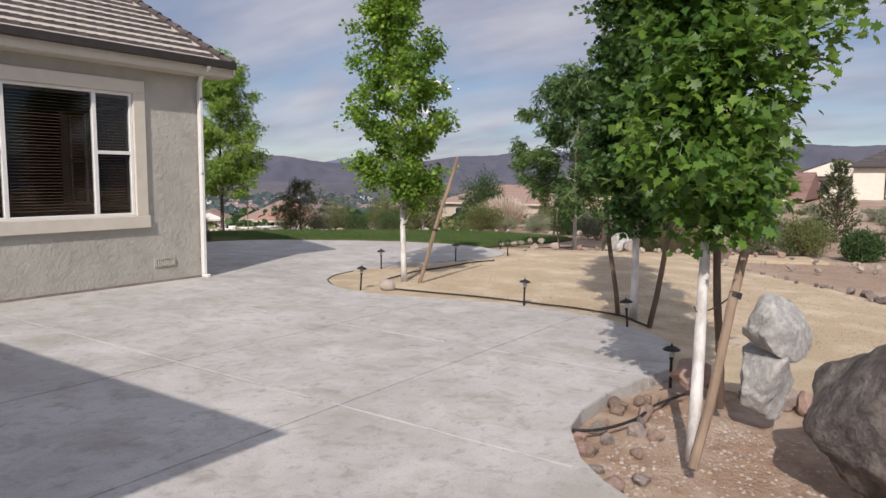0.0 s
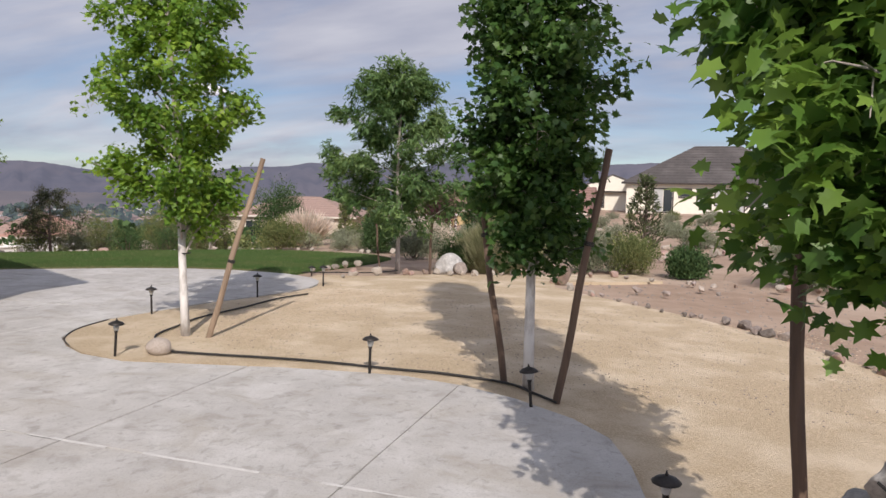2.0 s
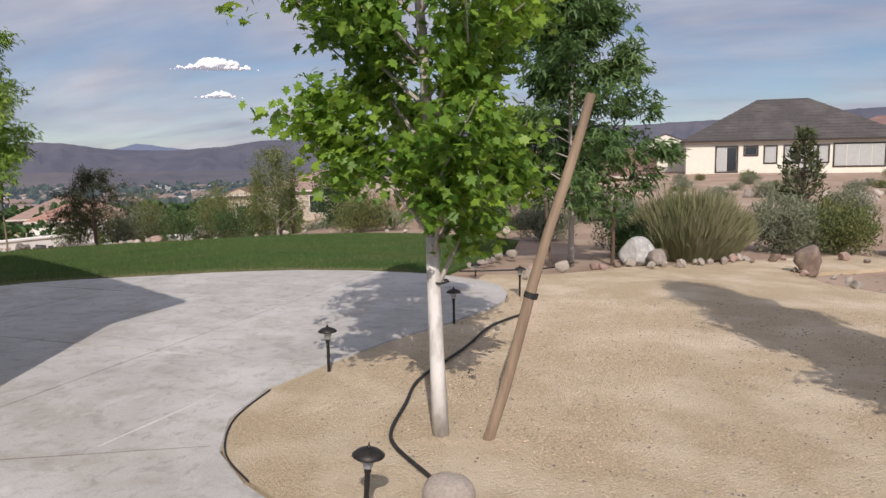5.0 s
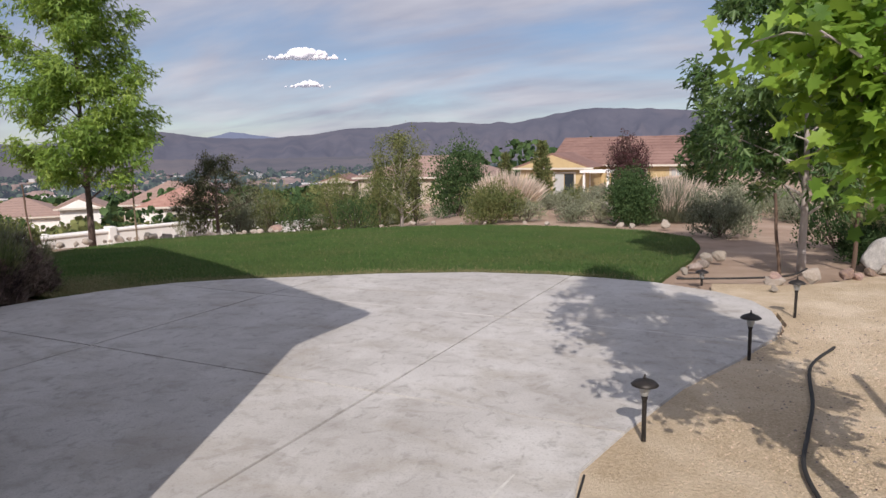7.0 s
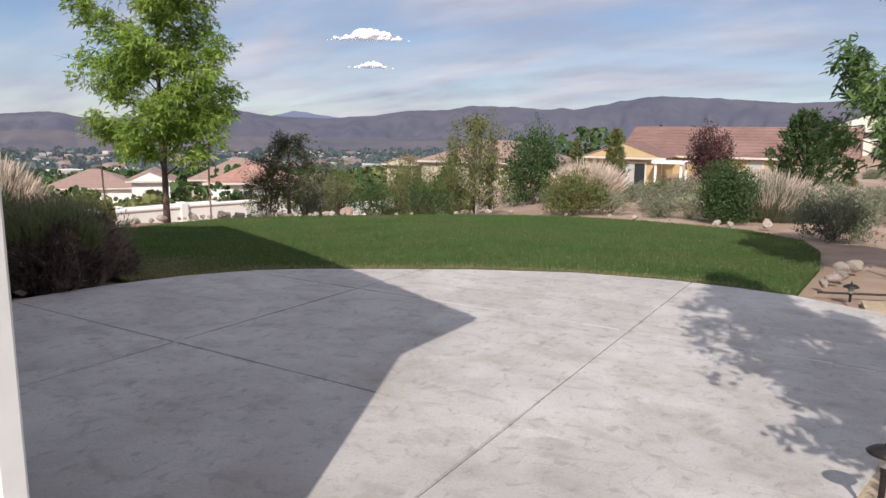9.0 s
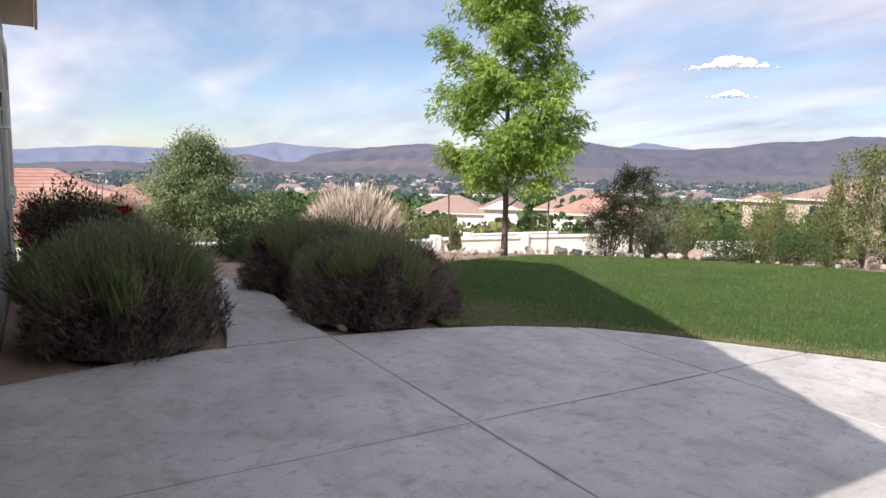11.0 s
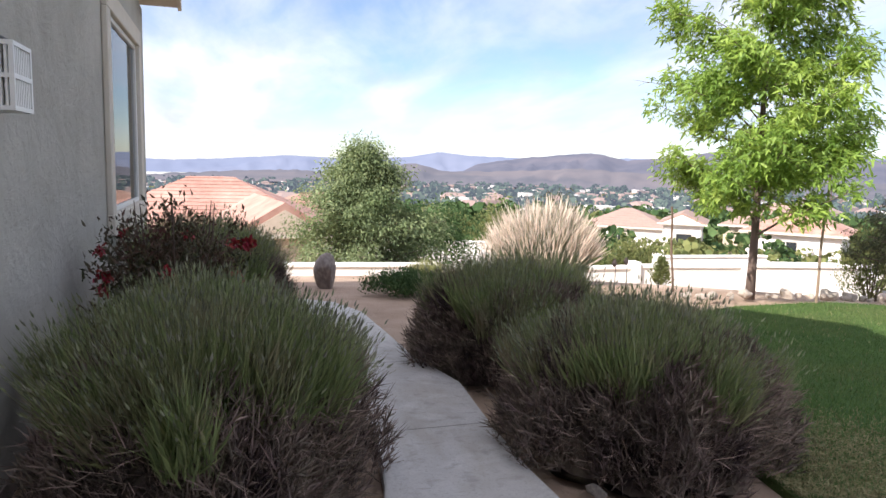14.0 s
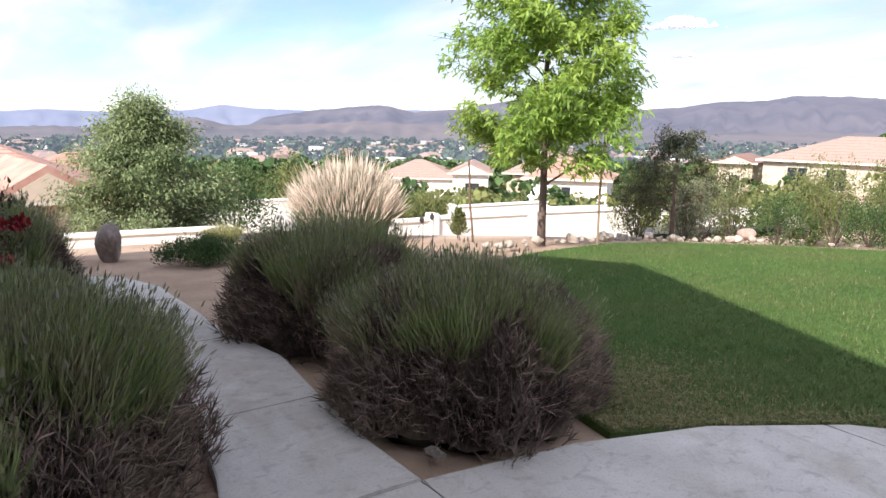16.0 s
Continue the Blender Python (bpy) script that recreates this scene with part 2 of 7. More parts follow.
GRANITE_ROCK = mat("pale_granite_boulder", (0.50, 0.48, 0.455), 0.9, (0.35, 0.335, 0.32), 16, (0.62, 0.60, 0.57), 5, bump=0.02, bscale=22, detail=12)
BASALT = mat("brown_grey_volcanic_boulder", (0.135, 0.115, 0.105), 0.88, (0.075, 0.062, 0.057), 9, (0.22, 0.19, 0.165), 3.5, bump=0.035, bscale=13, detail=12)
ROCK = mat("fieldstone", (0.33, 0.27, 0.235), 0.92, (0.25, 0.205, 0.18), 8, (0.42, 0.35, 0.30), 3, bump=0.012, bscale=24, objrand=0.28, detail=10)
DARKROCK = mat("dark_fieldstone", (0.20, 0.165, 0.145), 0.92, (0.14, 0.115, 0.10), 8, (0.27, 0.23, 0.20), 3, bump=0.012, bscale=24, objrand=0.25, detail=10)
GRAVEL = mat("crushed_granite_crumb", (0.56, 0.45, 0.32), 0.95, (0.42, 0.32, 0.22), 20, island=0.3, spec=0.15)
PALEROCK = mat("pale_fieldstone", (0.44, 0.38, 0.32), 0.92, (0.34, 0.29, 0.24), 8, bump=0.012, bscale=24, objrand=0.2, detail=10)
REDROCK = mat("reddish_flagstone", (0.33, 0.22, 0.18), 0.92, (0.26, 0.19, 0.165), 8, (0.42, 0.30, 0.22), 3, bump=0.01, bscale=24, objrand=0.3, detail=10)
LAV_GREEN = mat("lavender_stem", (0.16, 0.215, 0.08), 0.8, (0.22, 0.25, 0.11), 4, (0.23, 0.195, 0.125), 2.6, island=0.35, translucent=0.2, spec=0.15)
LAV_TIP = mat("lavender_bud", (0.27, 0.30, 0.16), 0.85, (0.24, 0.23, 0.18), 6, island=0.3, spec=0.15)
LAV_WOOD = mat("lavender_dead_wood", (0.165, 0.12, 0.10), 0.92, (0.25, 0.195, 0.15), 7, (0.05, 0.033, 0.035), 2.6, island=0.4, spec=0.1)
LAV_TWIG = mat("weathered_twig", (0.30, 0.225, 0.175), 0.92, (0.20, 0.145, 0.12), 9, island=0.45, spec=0.1)
SAGE = mat("grey_green_sage_leaf", (0.19, 0.205, 0.135), 0.85, (0.235, 0.245, 0.17), 2, (0.15, 0.17, 0.10), 1, island=0.3, translucent=0.15, spec=0.15)
JUNIPER = mat("dark_green_juniper", (0.045, 0.085, 0.03), 0.8, (0.065, 0.11, 0.04), 3, island=0.35, translucent=0.12, spec=0.15)
OLIVE = mat("olive_green_shrub_leaf", (0.12, 0.15, 0.055), 0.8, (0.17, 0.18, 0.07), 2, island=0.35, translucent=0.25, spec=0.15)
OLIVE_DARK = mat("dark_olive_needle", (0.05, 0.07, 0.03), 0.8, (0.08, 0.09, 0.04), 3, island=0.35, spec=0.15)
WILLOW = mat("grey_green_willow_leaf", (0.15, 0.20, 0.085), 0.75, (0.21, 0.25, 0.125), 1.5, (0.11, 0.16, 0.06), 0.7, island=0.35, translucent=0.25)
PLUM = mat("dark_plum_leaf", (0.055, 0.07, 0.03), 0.7, (0.075, 0.075, 0.035), 2, island=0.35, translucent=0.2)
PLUM_RED = mat("purple_plum_leaf", (0.10, 0.035, 0.04), 0.7, (0.06, 0.045, 0.03), 2, island=0.35, translucent=0.2)
GOLD = mat("dry_ornamental_grass", (0.56, 0.46, 0.33), 0.85, (0.44, 0.36, 0.25), 3, island=0.3, translucent=0.3, spec=0.15)
GREENGRASS = mat("green_ornamental_grass", (0.20, 0.22, 0.09), 0.85, (0.28, 0.27, 0.13), 2, island=0.3, translucent=0.25, spec=0.15)
ROSE_LEAF = mat("rose_leaf", (0.05, 0.06, 0.025), 0.5, (0.09, 0.045, 0.03), 5, island=0.4, translucent=0.2)
ROSE_RED = mat("dark_red_rose_petal", (0.22, 0.012, 0.02), 0.6, (0.30, 0.02, 0.03), 10, island=0.3)
CREAM_WALL = mat("cream_stucco", (0.74, 0.69, 0.58), 0.9, (0.69, 0.64, 0.54), 2, bump=0.004, bscale=20)
WHITE_STUCCO = mat("white_stucco", (0.80, 0.77, 0.72), 0.9, (0.74, 0.71, 0.66), 1.2, bump=0.004, bscale=20)
OCHRE_WALL = mat("ochre_stucco", (0.50, 0.38, 0.20), 0.9, (0.45, 0.34, 0.18), 2)
TAN_WALL = mat("tan_stucco", (0.50, 0.42, 0.33), 0.9, (0.45, 0.38, 0.30), 2)
RED_ROOF = mat("terracotta_tile_roof", (0.36, 0.205, 0.155), 0.85, (0.29, 0.16, 0.12), 3, (0.42, 0.27, 0.21), 0.6, objrand=0.12)
BROWN_ROOF = mat("brown_tile_roof", (0.23, 0.135, 0.11), 0.85, (0.19, 0.11, 0.09), 3, (0.27, 0.165, 0.135), 0.5)
FEATHER = mat("pale_feather_grass", (0.66, 0.56, 0.46), 0.85, (0.55, 0.46, 0.37), 3, island=0.25, translucent=0.3, spec=0.15)
STRAWGRASS = mat("grey_straw_grass", (0.25, 0.245, 0.135), 0.85, (0.19, 0.20, 0.095), 2, (0.31, 0.285, 0.175), 1.2, island=0.25, translucent=0.25, spec=0.15)
GREY_ROOF = mat("grey_brown_shingle_roof", (0.085, 0.074, 0.07), 0.9, (0.065, 0.058, 0.055), 3, (0.11, 0.098, 0.092), 0.5)
PINK_ROOF = mat("pinkish_tile_roof", (0.33, 0.225, 0.185), 0.9, (0.28, 0.195, 0.16), 3)
DARK_GLASS = mat("dark_window_pane", (0.03, 0.035, 0.04), 0.12, spec=0.6)
PALE_BLIND = mat("window_with_pale_blind", (0.45, 0.45, 0.43), 0.3, (0.40, 0.40, 0.385), 4, spec=0.5)
ASPHALT = mat("asphalt", (0.06, 0.06, 0.06), 0.9, (0.08, 0.078, 0.075), 6)

# ---- building blocks ----
def smoothstep(a, b, x):
    t = min(1.0, max(0.0, (x - a) / (b - a)))
    return t * t * (3 - 2 * t)


WEST = ((0, 0), (6.8, 0), (10, -.12), (13.4, -.33), (17, -.75), (20, -1.35), (30, -2.8), (60, -6), (200, -15), (1000, -40), (4500, -120))
NORTH = ((0, 0), (7, 0), (10, -.12), (16, -.42), (30, -.55), (65, -.1), (95, -.4), (200, -8), (1000, -30), (4500, -90))


def prof(p, r):
    for (a, u), (b, v) in zip(p, p[1:]):
        if r <= b:
            return u + (v - u) * (r - a) / (b - a)
    return p[-1][1]


def ground_z(x, y):
    dx, dy = x + 10, y - 8
    r = math.hypot(dx, dy)
    az = math.degrees(math.atan2(dx, dy))
    w = 1 - smoothstep(-42, -8, az) if az > -150 else smoothstep(-180, -150, az)
    z = w * prof(WEST, r) + (1 - w) * prof(NORTH, r)
    z += 3.1 * math.exp(-((x - 10.0) ** 2 / 42 + (y - 25.5) ** 2 / 40))
    z -= 1.9 * math.exp(-((x + 23.0) ** 2 / 110 + (y - 58.0) ** 2 / 170))
    z += 0.12 * smoothstep(16, 30, r) * noise.noise(Vector((x * 0.25, y * 0.25, 0)))
    return z + 1.5 * smoothstep(60, 300, r) * noise.noise(Vector((x * 0.012, y * 0.012, 3)))


def mesh_object(name, verts, faces, material, parent=None, label="", smooth=False, kind="", category=""):
    me = bpy.data.meshes.new(name)
    me.from_pydata([tuple(v) for v in verts], [], faces)
    me.materials.append(material)
    if smooth:
        me.polygons.foreach_set("use_smooth", [True] * len(me.polygons))
    me.update()
    ob = new(name, me)
    if parent:
        ob.parent = parent
    return tagged(ob, label, category, "", kind)


def part(name, bm, material, parent=None, label="", smooth=False, kind="", category=""):
    me = bpy.data.meshes.new(name)
    bm.to_mesh(me)
    bm.free()
    me.materials.append(material)
    if smooth:
        me.polygons.foreach_set("use_smooth", [True] * len(me.polygons))
    ob = new(name, me)
    if parent:
        ob.parent = parent
    return tagged(ob, label, category, "", kind)


def thing(name, label, category, at=(0, 0, 0), rz=0, group="", kind=""):
    ob = new(name)
    ob.matrix_world = pose(*at, rz=rz)
    return tagged(ob, label, category, group, kind)


def box(bm, x0, x1, y0, y1, z0, z1, bevel=0.0):
    vs = [bm.verts.new((x, y, z)) for x in (x0, x1) for y in (y0, y1) for z in (z0, z1)]
    fs = [bm.faces.new([vs[i] for i in q]) for q in ((0, 1, 3, 2), (4, 6, 7, 5), (0, 4, 5, 1), (2, 3, 7, 6), (0, 2, 6, 4), (1, 5, 7, 3))]
    if bevel:
        bmesh.ops.bevel(bm, geom=list({e for f in fs for e in f.edges}), offset=bevel, segments=1, affect="EDGES")
    return bm


def boxes(*bs, bevel=0.0):
    bm = bmesh.new()
    for b in bs:
        box(bm, *b, bevel=bevel)
    return bm


def tube_data(points, radii, sides=8, cap=True):
    """Vertices and faces of a tapered tube along points."""
    pts = [Vector(p) for p in points]
    vs, fs = [], []
    ref = Vector((0.37, 0.61, 0.13)).normalized()
    for i, p in enumerate(pts):
        d = (pts[min(i + 1, len(pts) - 1)] - pts[max(i - 1, 0)]).normalized()
        if abs(d.dot(ref)) > 0.95:
            ref = Vector((0.9, -0.2, 0.3)).normalized()
        u = d.cross(ref).normalized()
        v = d.cross(u)
        for k in range(sides):
            a = 2 * math.pi * k / sides
            vs.append(p + (u * math.cos(a) + v * math.sin(a)) * radii[i])
    for i in range(len(pts) - 1):
        for k in range(sides):
            k2 = (k + 1) % sides
            fs.append((i * sides + k, i * sides + k2, (i + 1) * sides + k2, (i + 1) * sides + k))
    if cap:
        fs.append(tuple(range(sides))[::-1])
        fs.append(tuple(range((len(pts) - 1) * sides, len(pts) * sides)))
    return vs, fs


def joined(parts):
    vs, fs = [], []
    for v, f in parts:
        o = len(vs)
        vs += v
        fs += [tuple(i + o for i in q) for q in f]
    return vs, fs


def lathe(profile, sides=16):
    """Vertices and faces of a turned shape, from (radius, height)."""
    vs, fs = [], []
    for r, z in profile:
        for k in range(sides):
            a = 2 * math.pi * k / sides
            vs.append((r * math.cos(a), r * math.sin(a), z))
    for i in range(len(profile) - 1):
        for k in range(sides):
            k2 = (k + 1) % sides
            fs.append((i * sides + k, i * sides + k2, (i + 1) * sides + k2, (i + 1) * sides + k))
    fs.append(tuple(range(sides))[::-1])
    fs.append(tuple(range((len(profile) - 1) * sides, len(profile) * sides)))
    return vs, fs


def scatter_mesh(name, pos, direction, normal, size, shape, faces, material, parent=None, label="", kind="", category=""):
    """One mesh of many small flat pieces. shape: (along, across, up) per vertex."""
    pos, d, n = np.asarray(pos, float), np.asarray(direction, float), np.asarray(normal, float)
    d /= np.linalg.norm(d, axis=1)[:, None] + 1e-9
    s = np.cross(n, d)
    s /= np.linalg.norm(s, axis=1)[:, None] + 1e-9
    n = np.cross(d, s)
    shape = np.asarray(shape, float)
    size = np.asarray(size, float).reshape(-1, 1) if np.ndim(size) else np.full((len(pos), 1), float(size))
    v = pos[:, None, :] + size[:, None, :] * (shape[None, :, 0:1] * d[:, None, :] + shape[None, :, 1:2] * s[:, None, :] + shape[None, :, 2:3] * n[:, None, :])
    nv = len(shape)
    v = v.reshape(-1, 3)
    me = bpy.data.meshes.new(name)
    me.vertices.add(len(v))
    me.vertices.foreach_set("co", v.ravel())
    k = [len(f) for f in faces]
    loops = np.concatenate([np.asarray(f) for f in faces])
    allloops = (loops[None, :] + nv * np.arange(len(pos))[:, None]).ravel()
    counts = np.tile(k, len(pos))
    me.loops.add(len(allloops))
    me.loops.foreach_set("vertex_index", allloops)
    me.polygons.add(len(counts))
    me.polygons.foreach_set("loop_start", np.concatenate([[0], np.cumsum(counts)[:-1]]))
    me.materials.append(material)
    me.update(calc_edges=True)
    ob = new(name, me)
    if parent:
        ob.parent = parent
    return tagged(ob, label, category, "", kind)


MAPLE_SHAPE = ((0, 0, 0), (-.05, .28, .03), (.22, .24, .06), (.30, .56, .0), (.46, .30, .05), (.62, .36, .02), (.66, .16, .05), (1.0, 0, -.08),
               (.66, -.16, .05), (.62, -.36, .02), (.46, -.30, .05), (.30, -.56, .0), (.22, -.24, .06), (-.05, -.28, .03), (.42, 0, -.02))
MAPLE_FACES = ((0, 14, 2, 1), (2, 14, 4, 3), (4, 14, 6, 5), (6, 14, 8, 7), (8, 14, 10, 9), (10, 14, 12, 11), (12, 14, 0, 13))
LEAF_SHAPE = ((0, 0, 0), (.35, .2, .05), (1, 0, -.12), (.35, -.2, .05))
LEAF_FACES = ((0, 1, 2), (0, 2, 3))
ASH_SHAPE = ((0, 0, 0), (.25, .13, .02), (.7, .10, -.04), (1, 0, -.16), (.7, -.10, -.04), (.25, -.13, .02),
             (.05, .02, 0), (.2, .33, -.02), (.42, .52, -.09), (.28, .22, 0), (.05, -.02, 0), (.2, -.33, -.02), (.42, -.52, -.09), (.28, -.22, 0))
ASH_FACES = ((0, 1, 2, 3), (0, 3, 4, 5), (6, 7, 8, 9), (10, 13, 12, 11))
NEEDLE_SHAPE = ((0, .04, 0), (1, 0, 0), (0, -.04, 0))
NEEDLE_FACES = ((0, 1, 2),)


def rand_dirs(rng, n, up=0.0, spread=1.0):
    v = rng.normal(size=(n, 3)) * spread
    v[:, 2] += up
    return v / (np.linalg.norm(v, axis=1)[:, None] + 1e-9)


# ---- the ground ----
def ring_sheet():
    rs = [0.0] + [0.4 * 1.085 ** k for k in range(116)]
    rs = [r for r in rs if r < 4600]
    na = 256
    vs, fs = [(-10, 8, ground_z(-10, 8) - 0.07)], []
    for r in rs[1:]:
        for k in range(na):
            a = 2 * math.pi * k / na
            x, y = -10 + r * math.sin(a), 8 + r * math.cos(a)
            vs.append((x, y, ground_z(x, y) - 0.07 * (1 - smoothstep(18, 26, r))))
    for k in range(na):
        fs.append((0, 1 + (k + 1) % na, 1 + k))
    for i in range(len(rs) - 2):
        for k in range(na):
            a, b = 1 + i * na, 1 + (i + 1) * na
            fs.append((a + k, a + (k + 1) % na, b + (k + 1) % na, b + k))
    return vs, fs


def far_ground_mat():
    m = mat("desert_soil_and_valley", (0.38, 0.275, 0.205), 0.97, (0.30, 0.215, 0.155), 2.2, (0.45, 0.345, 0.265), 0.35, bump=0.03, bscale=18, spec=0.1, detail=10)
    nt = m.node_tree
    N, L = nt.nodes.new, nt.links.new
    bsdf = nt.nodes["Principled BSDF"]
    cur = bsdf.inputs["Base Color"].links[0].from_socket
    tc = N("ShaderNodeTexCoord")
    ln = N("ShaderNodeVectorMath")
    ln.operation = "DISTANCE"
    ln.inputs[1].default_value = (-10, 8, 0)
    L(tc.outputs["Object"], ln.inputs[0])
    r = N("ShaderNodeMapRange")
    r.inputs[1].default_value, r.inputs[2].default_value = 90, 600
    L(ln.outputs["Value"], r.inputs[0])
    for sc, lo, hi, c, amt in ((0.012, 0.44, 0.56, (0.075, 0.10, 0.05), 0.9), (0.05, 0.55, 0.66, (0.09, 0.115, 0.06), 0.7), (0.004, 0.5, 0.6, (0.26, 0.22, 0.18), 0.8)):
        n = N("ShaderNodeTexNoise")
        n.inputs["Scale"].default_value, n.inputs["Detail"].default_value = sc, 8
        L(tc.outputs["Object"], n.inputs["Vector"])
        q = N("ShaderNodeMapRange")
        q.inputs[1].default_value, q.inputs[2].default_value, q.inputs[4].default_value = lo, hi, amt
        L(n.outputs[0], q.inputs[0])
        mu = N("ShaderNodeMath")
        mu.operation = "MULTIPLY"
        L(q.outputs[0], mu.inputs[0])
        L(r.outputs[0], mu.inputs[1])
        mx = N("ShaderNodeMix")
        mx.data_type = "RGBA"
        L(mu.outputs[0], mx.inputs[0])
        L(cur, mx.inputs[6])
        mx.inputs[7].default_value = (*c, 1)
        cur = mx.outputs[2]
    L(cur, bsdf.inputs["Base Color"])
    return m


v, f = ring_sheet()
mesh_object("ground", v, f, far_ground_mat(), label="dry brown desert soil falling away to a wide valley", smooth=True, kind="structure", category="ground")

PATIO = [(-9.6, 6.68), (-14.45, 6.68), (-14.7, 7.6), (-14.79, 8.3), (-14.77, 9.46), (-14.66, 10.3), (-14.4, 11.1), (-13.97, 11.8), (-13.45, 12.25), (-12.9, 12.6), (-11.9, 13.27),
         (-10.8, 13.8), (-9.8, 14.0), (-9.1, 14.0), (-8.5, 13.94), (-7.8, 13.64), (-7.42, 13.3), (-7.22, 12.87), (-7.13, 12.4), (-7.17, 11.95), (-7.38, 11.15), (-7.68, 10.32),
         (-7.86, 9.5), (-7.97, 8.85), (-7.86, 8.25), (-7.58, 7.78), (-7.22, 7.5), (-6.8, 7.29), (-6.2, 7.2), (-5.7, 7.32), (-4.7, 7.57), (-3.9, 7.7), (-3.5, 7.73), (-2.9, 7.62),
         (-2.42, 7.42), (-1.9, 7.08), (-1.6, 6.75), (-1.43, 6.3), (-1.3, 5.75), (-1.37, 5.3), (-1.46, 4.85), (-1.46, 4.25), (-1.38, 3.88), (-1.1, 3.44), (-0.84, 3.2), (-0.5, 3.0),
         (0.2, 2.75), (1.2, 2.5), (2.6, 2.2), (4.2, 1.6), (6.0, 0.4), (7.0, -1.5), (7.0, -10), (-9.6, -10)]
PATH_SLAB = [(-14.78, 9.43), (-15.3, 9.41), (-15.95, 9.45), (-16.8, 9.54), (-17.7, 9.42), (-18.7, 9.42), (-19.9, 9.42), (-20.8, 9.22), (-21.3, 8.75), (-21.9, 7.6), (-22.6, 6.2),
             (-21.9, 5.9), (-21.2, 7.2), (-20.5, 8.2), (-19.6, 8.55), (-18.6, 8.6), (-17.6, 8.62), (-16.8, 8.72), (-16.0, 8.72), (-15.3, 8.62), (-14.81, 8.5)]
LAWN = [(-14.66, 10.6), (-14.35, 11.28), (-13.92, 11.94), (-13.42, 12.37), (-12.86, 12.72), (-11.9, 13.37), (-10.8, 13.9), (-9.8, 14.1), (-9.1, 14.1), (-8.5, 14.1), (-8.45, 14.9),
        (-8.4, 16.3), (-8.5, 18.2), (-8.9, 20.2), (-10.0, 21.6), (-12.2, 22.2), (-15.2, 22.3), (-18.0, 21.7), (-19.6, 20.6), (-20.3, 18.8), (-20.3, 16.6), (-19.9, 14.6), (-19.2, 13.2),
        (-18.0, 11.9), (-16.6, 11.1), (-15.5, 10.75)]
DG = [(-7.85, 13.72), (-7.4, 13.38), (-7.2, 13.0), (-7.08, 12.9), (-6.99, 12.4), (-7.03, 11.95), (-7.25, 11.15), (-7.55, 10.32), (-7.74, 9.5), (-7.85, 8.85), (-7.75, 8.3), (-7.5, 7.87), (-7.17, 7.6), (-6.8, 7.38),
      (-6.2, 7.29), (-5.7, 7.41), (-4.7, 7.68), (-3.9, 7.81), (-3.5, 7.84), (-2.87, 7.73), (-2.36, 7.52), (-1.83, 7.17), (-1.5, 6.81), (-1.32, 6.33), (-1.19, 5.78), (-0.4, 5.75),
      (0.5, 5.45), (1.4, 5.0), (3.0, 4.4), (5.5, 4.4), (5.0, 6.2), (3.6, 7.4), (2.0, 8.9), (0.95, 10.4), (0.25, 11.6), (-0.86, 12.85), (-1.95, 13.75), (-2.75, 14.5), (-3.4, 15.2),
      (-3.6, 16.2), (-2.7, 17.0), (-1.5, 18.3), (-2.2, 19.6), (-3.6, 18.4), (-4.5, 17.3), (-5.2, 16.55), (-6.2, 15.6), (-6.6, 14.9), (-7.0, 14.4), (-7.9, 14.15)]



def hug(poly, edge, reach=0.17, keep=0.3):
    """Draws an outline up to the edge that it lies beside."""
    out = []
    for x, y in poly:
        q = min(edge, key=lambda p: math.hypot(p[0] - x, p[1] - y))
        out.append((q[0] + (x - q[0]) * keep, q[1] + (y - q[1]) * keep) if math.hypot(q[0] - x, q[1] - y) < reach else (x, y))
    return out


DG = hug(DG, PATIO)
LAWN = hug(LAWN, PATIO, 0.2, 0.25)


def tuck(poly, under, near=0.04, by=0.09):
    """Points on the rim of the slab slip a little way under it."""
    out = []
    for x, y in poly:
        d = 9
        for (a, b), (c, e) in zip(under, under[1:] + under[:1]):
            L2 = (c - a) ** 2 + (e - b) ** 2
            t = min(1, max(0, ((x - a) * (c - a) + (y - b) * (e - b)) / (L2 + 1e-9)))
            d = min(d, math.hypot(a + (c - a) * t - x, b + (e - b) * t - y))
        q = math.hypot(x + 9.8, y - 9.0)
        out.append((x + (-9.8 - x) / q * by, y + (9.0 - y) / q * by) if d < near else (x, y))
    return out


DG = tuck(DG, PATIO)


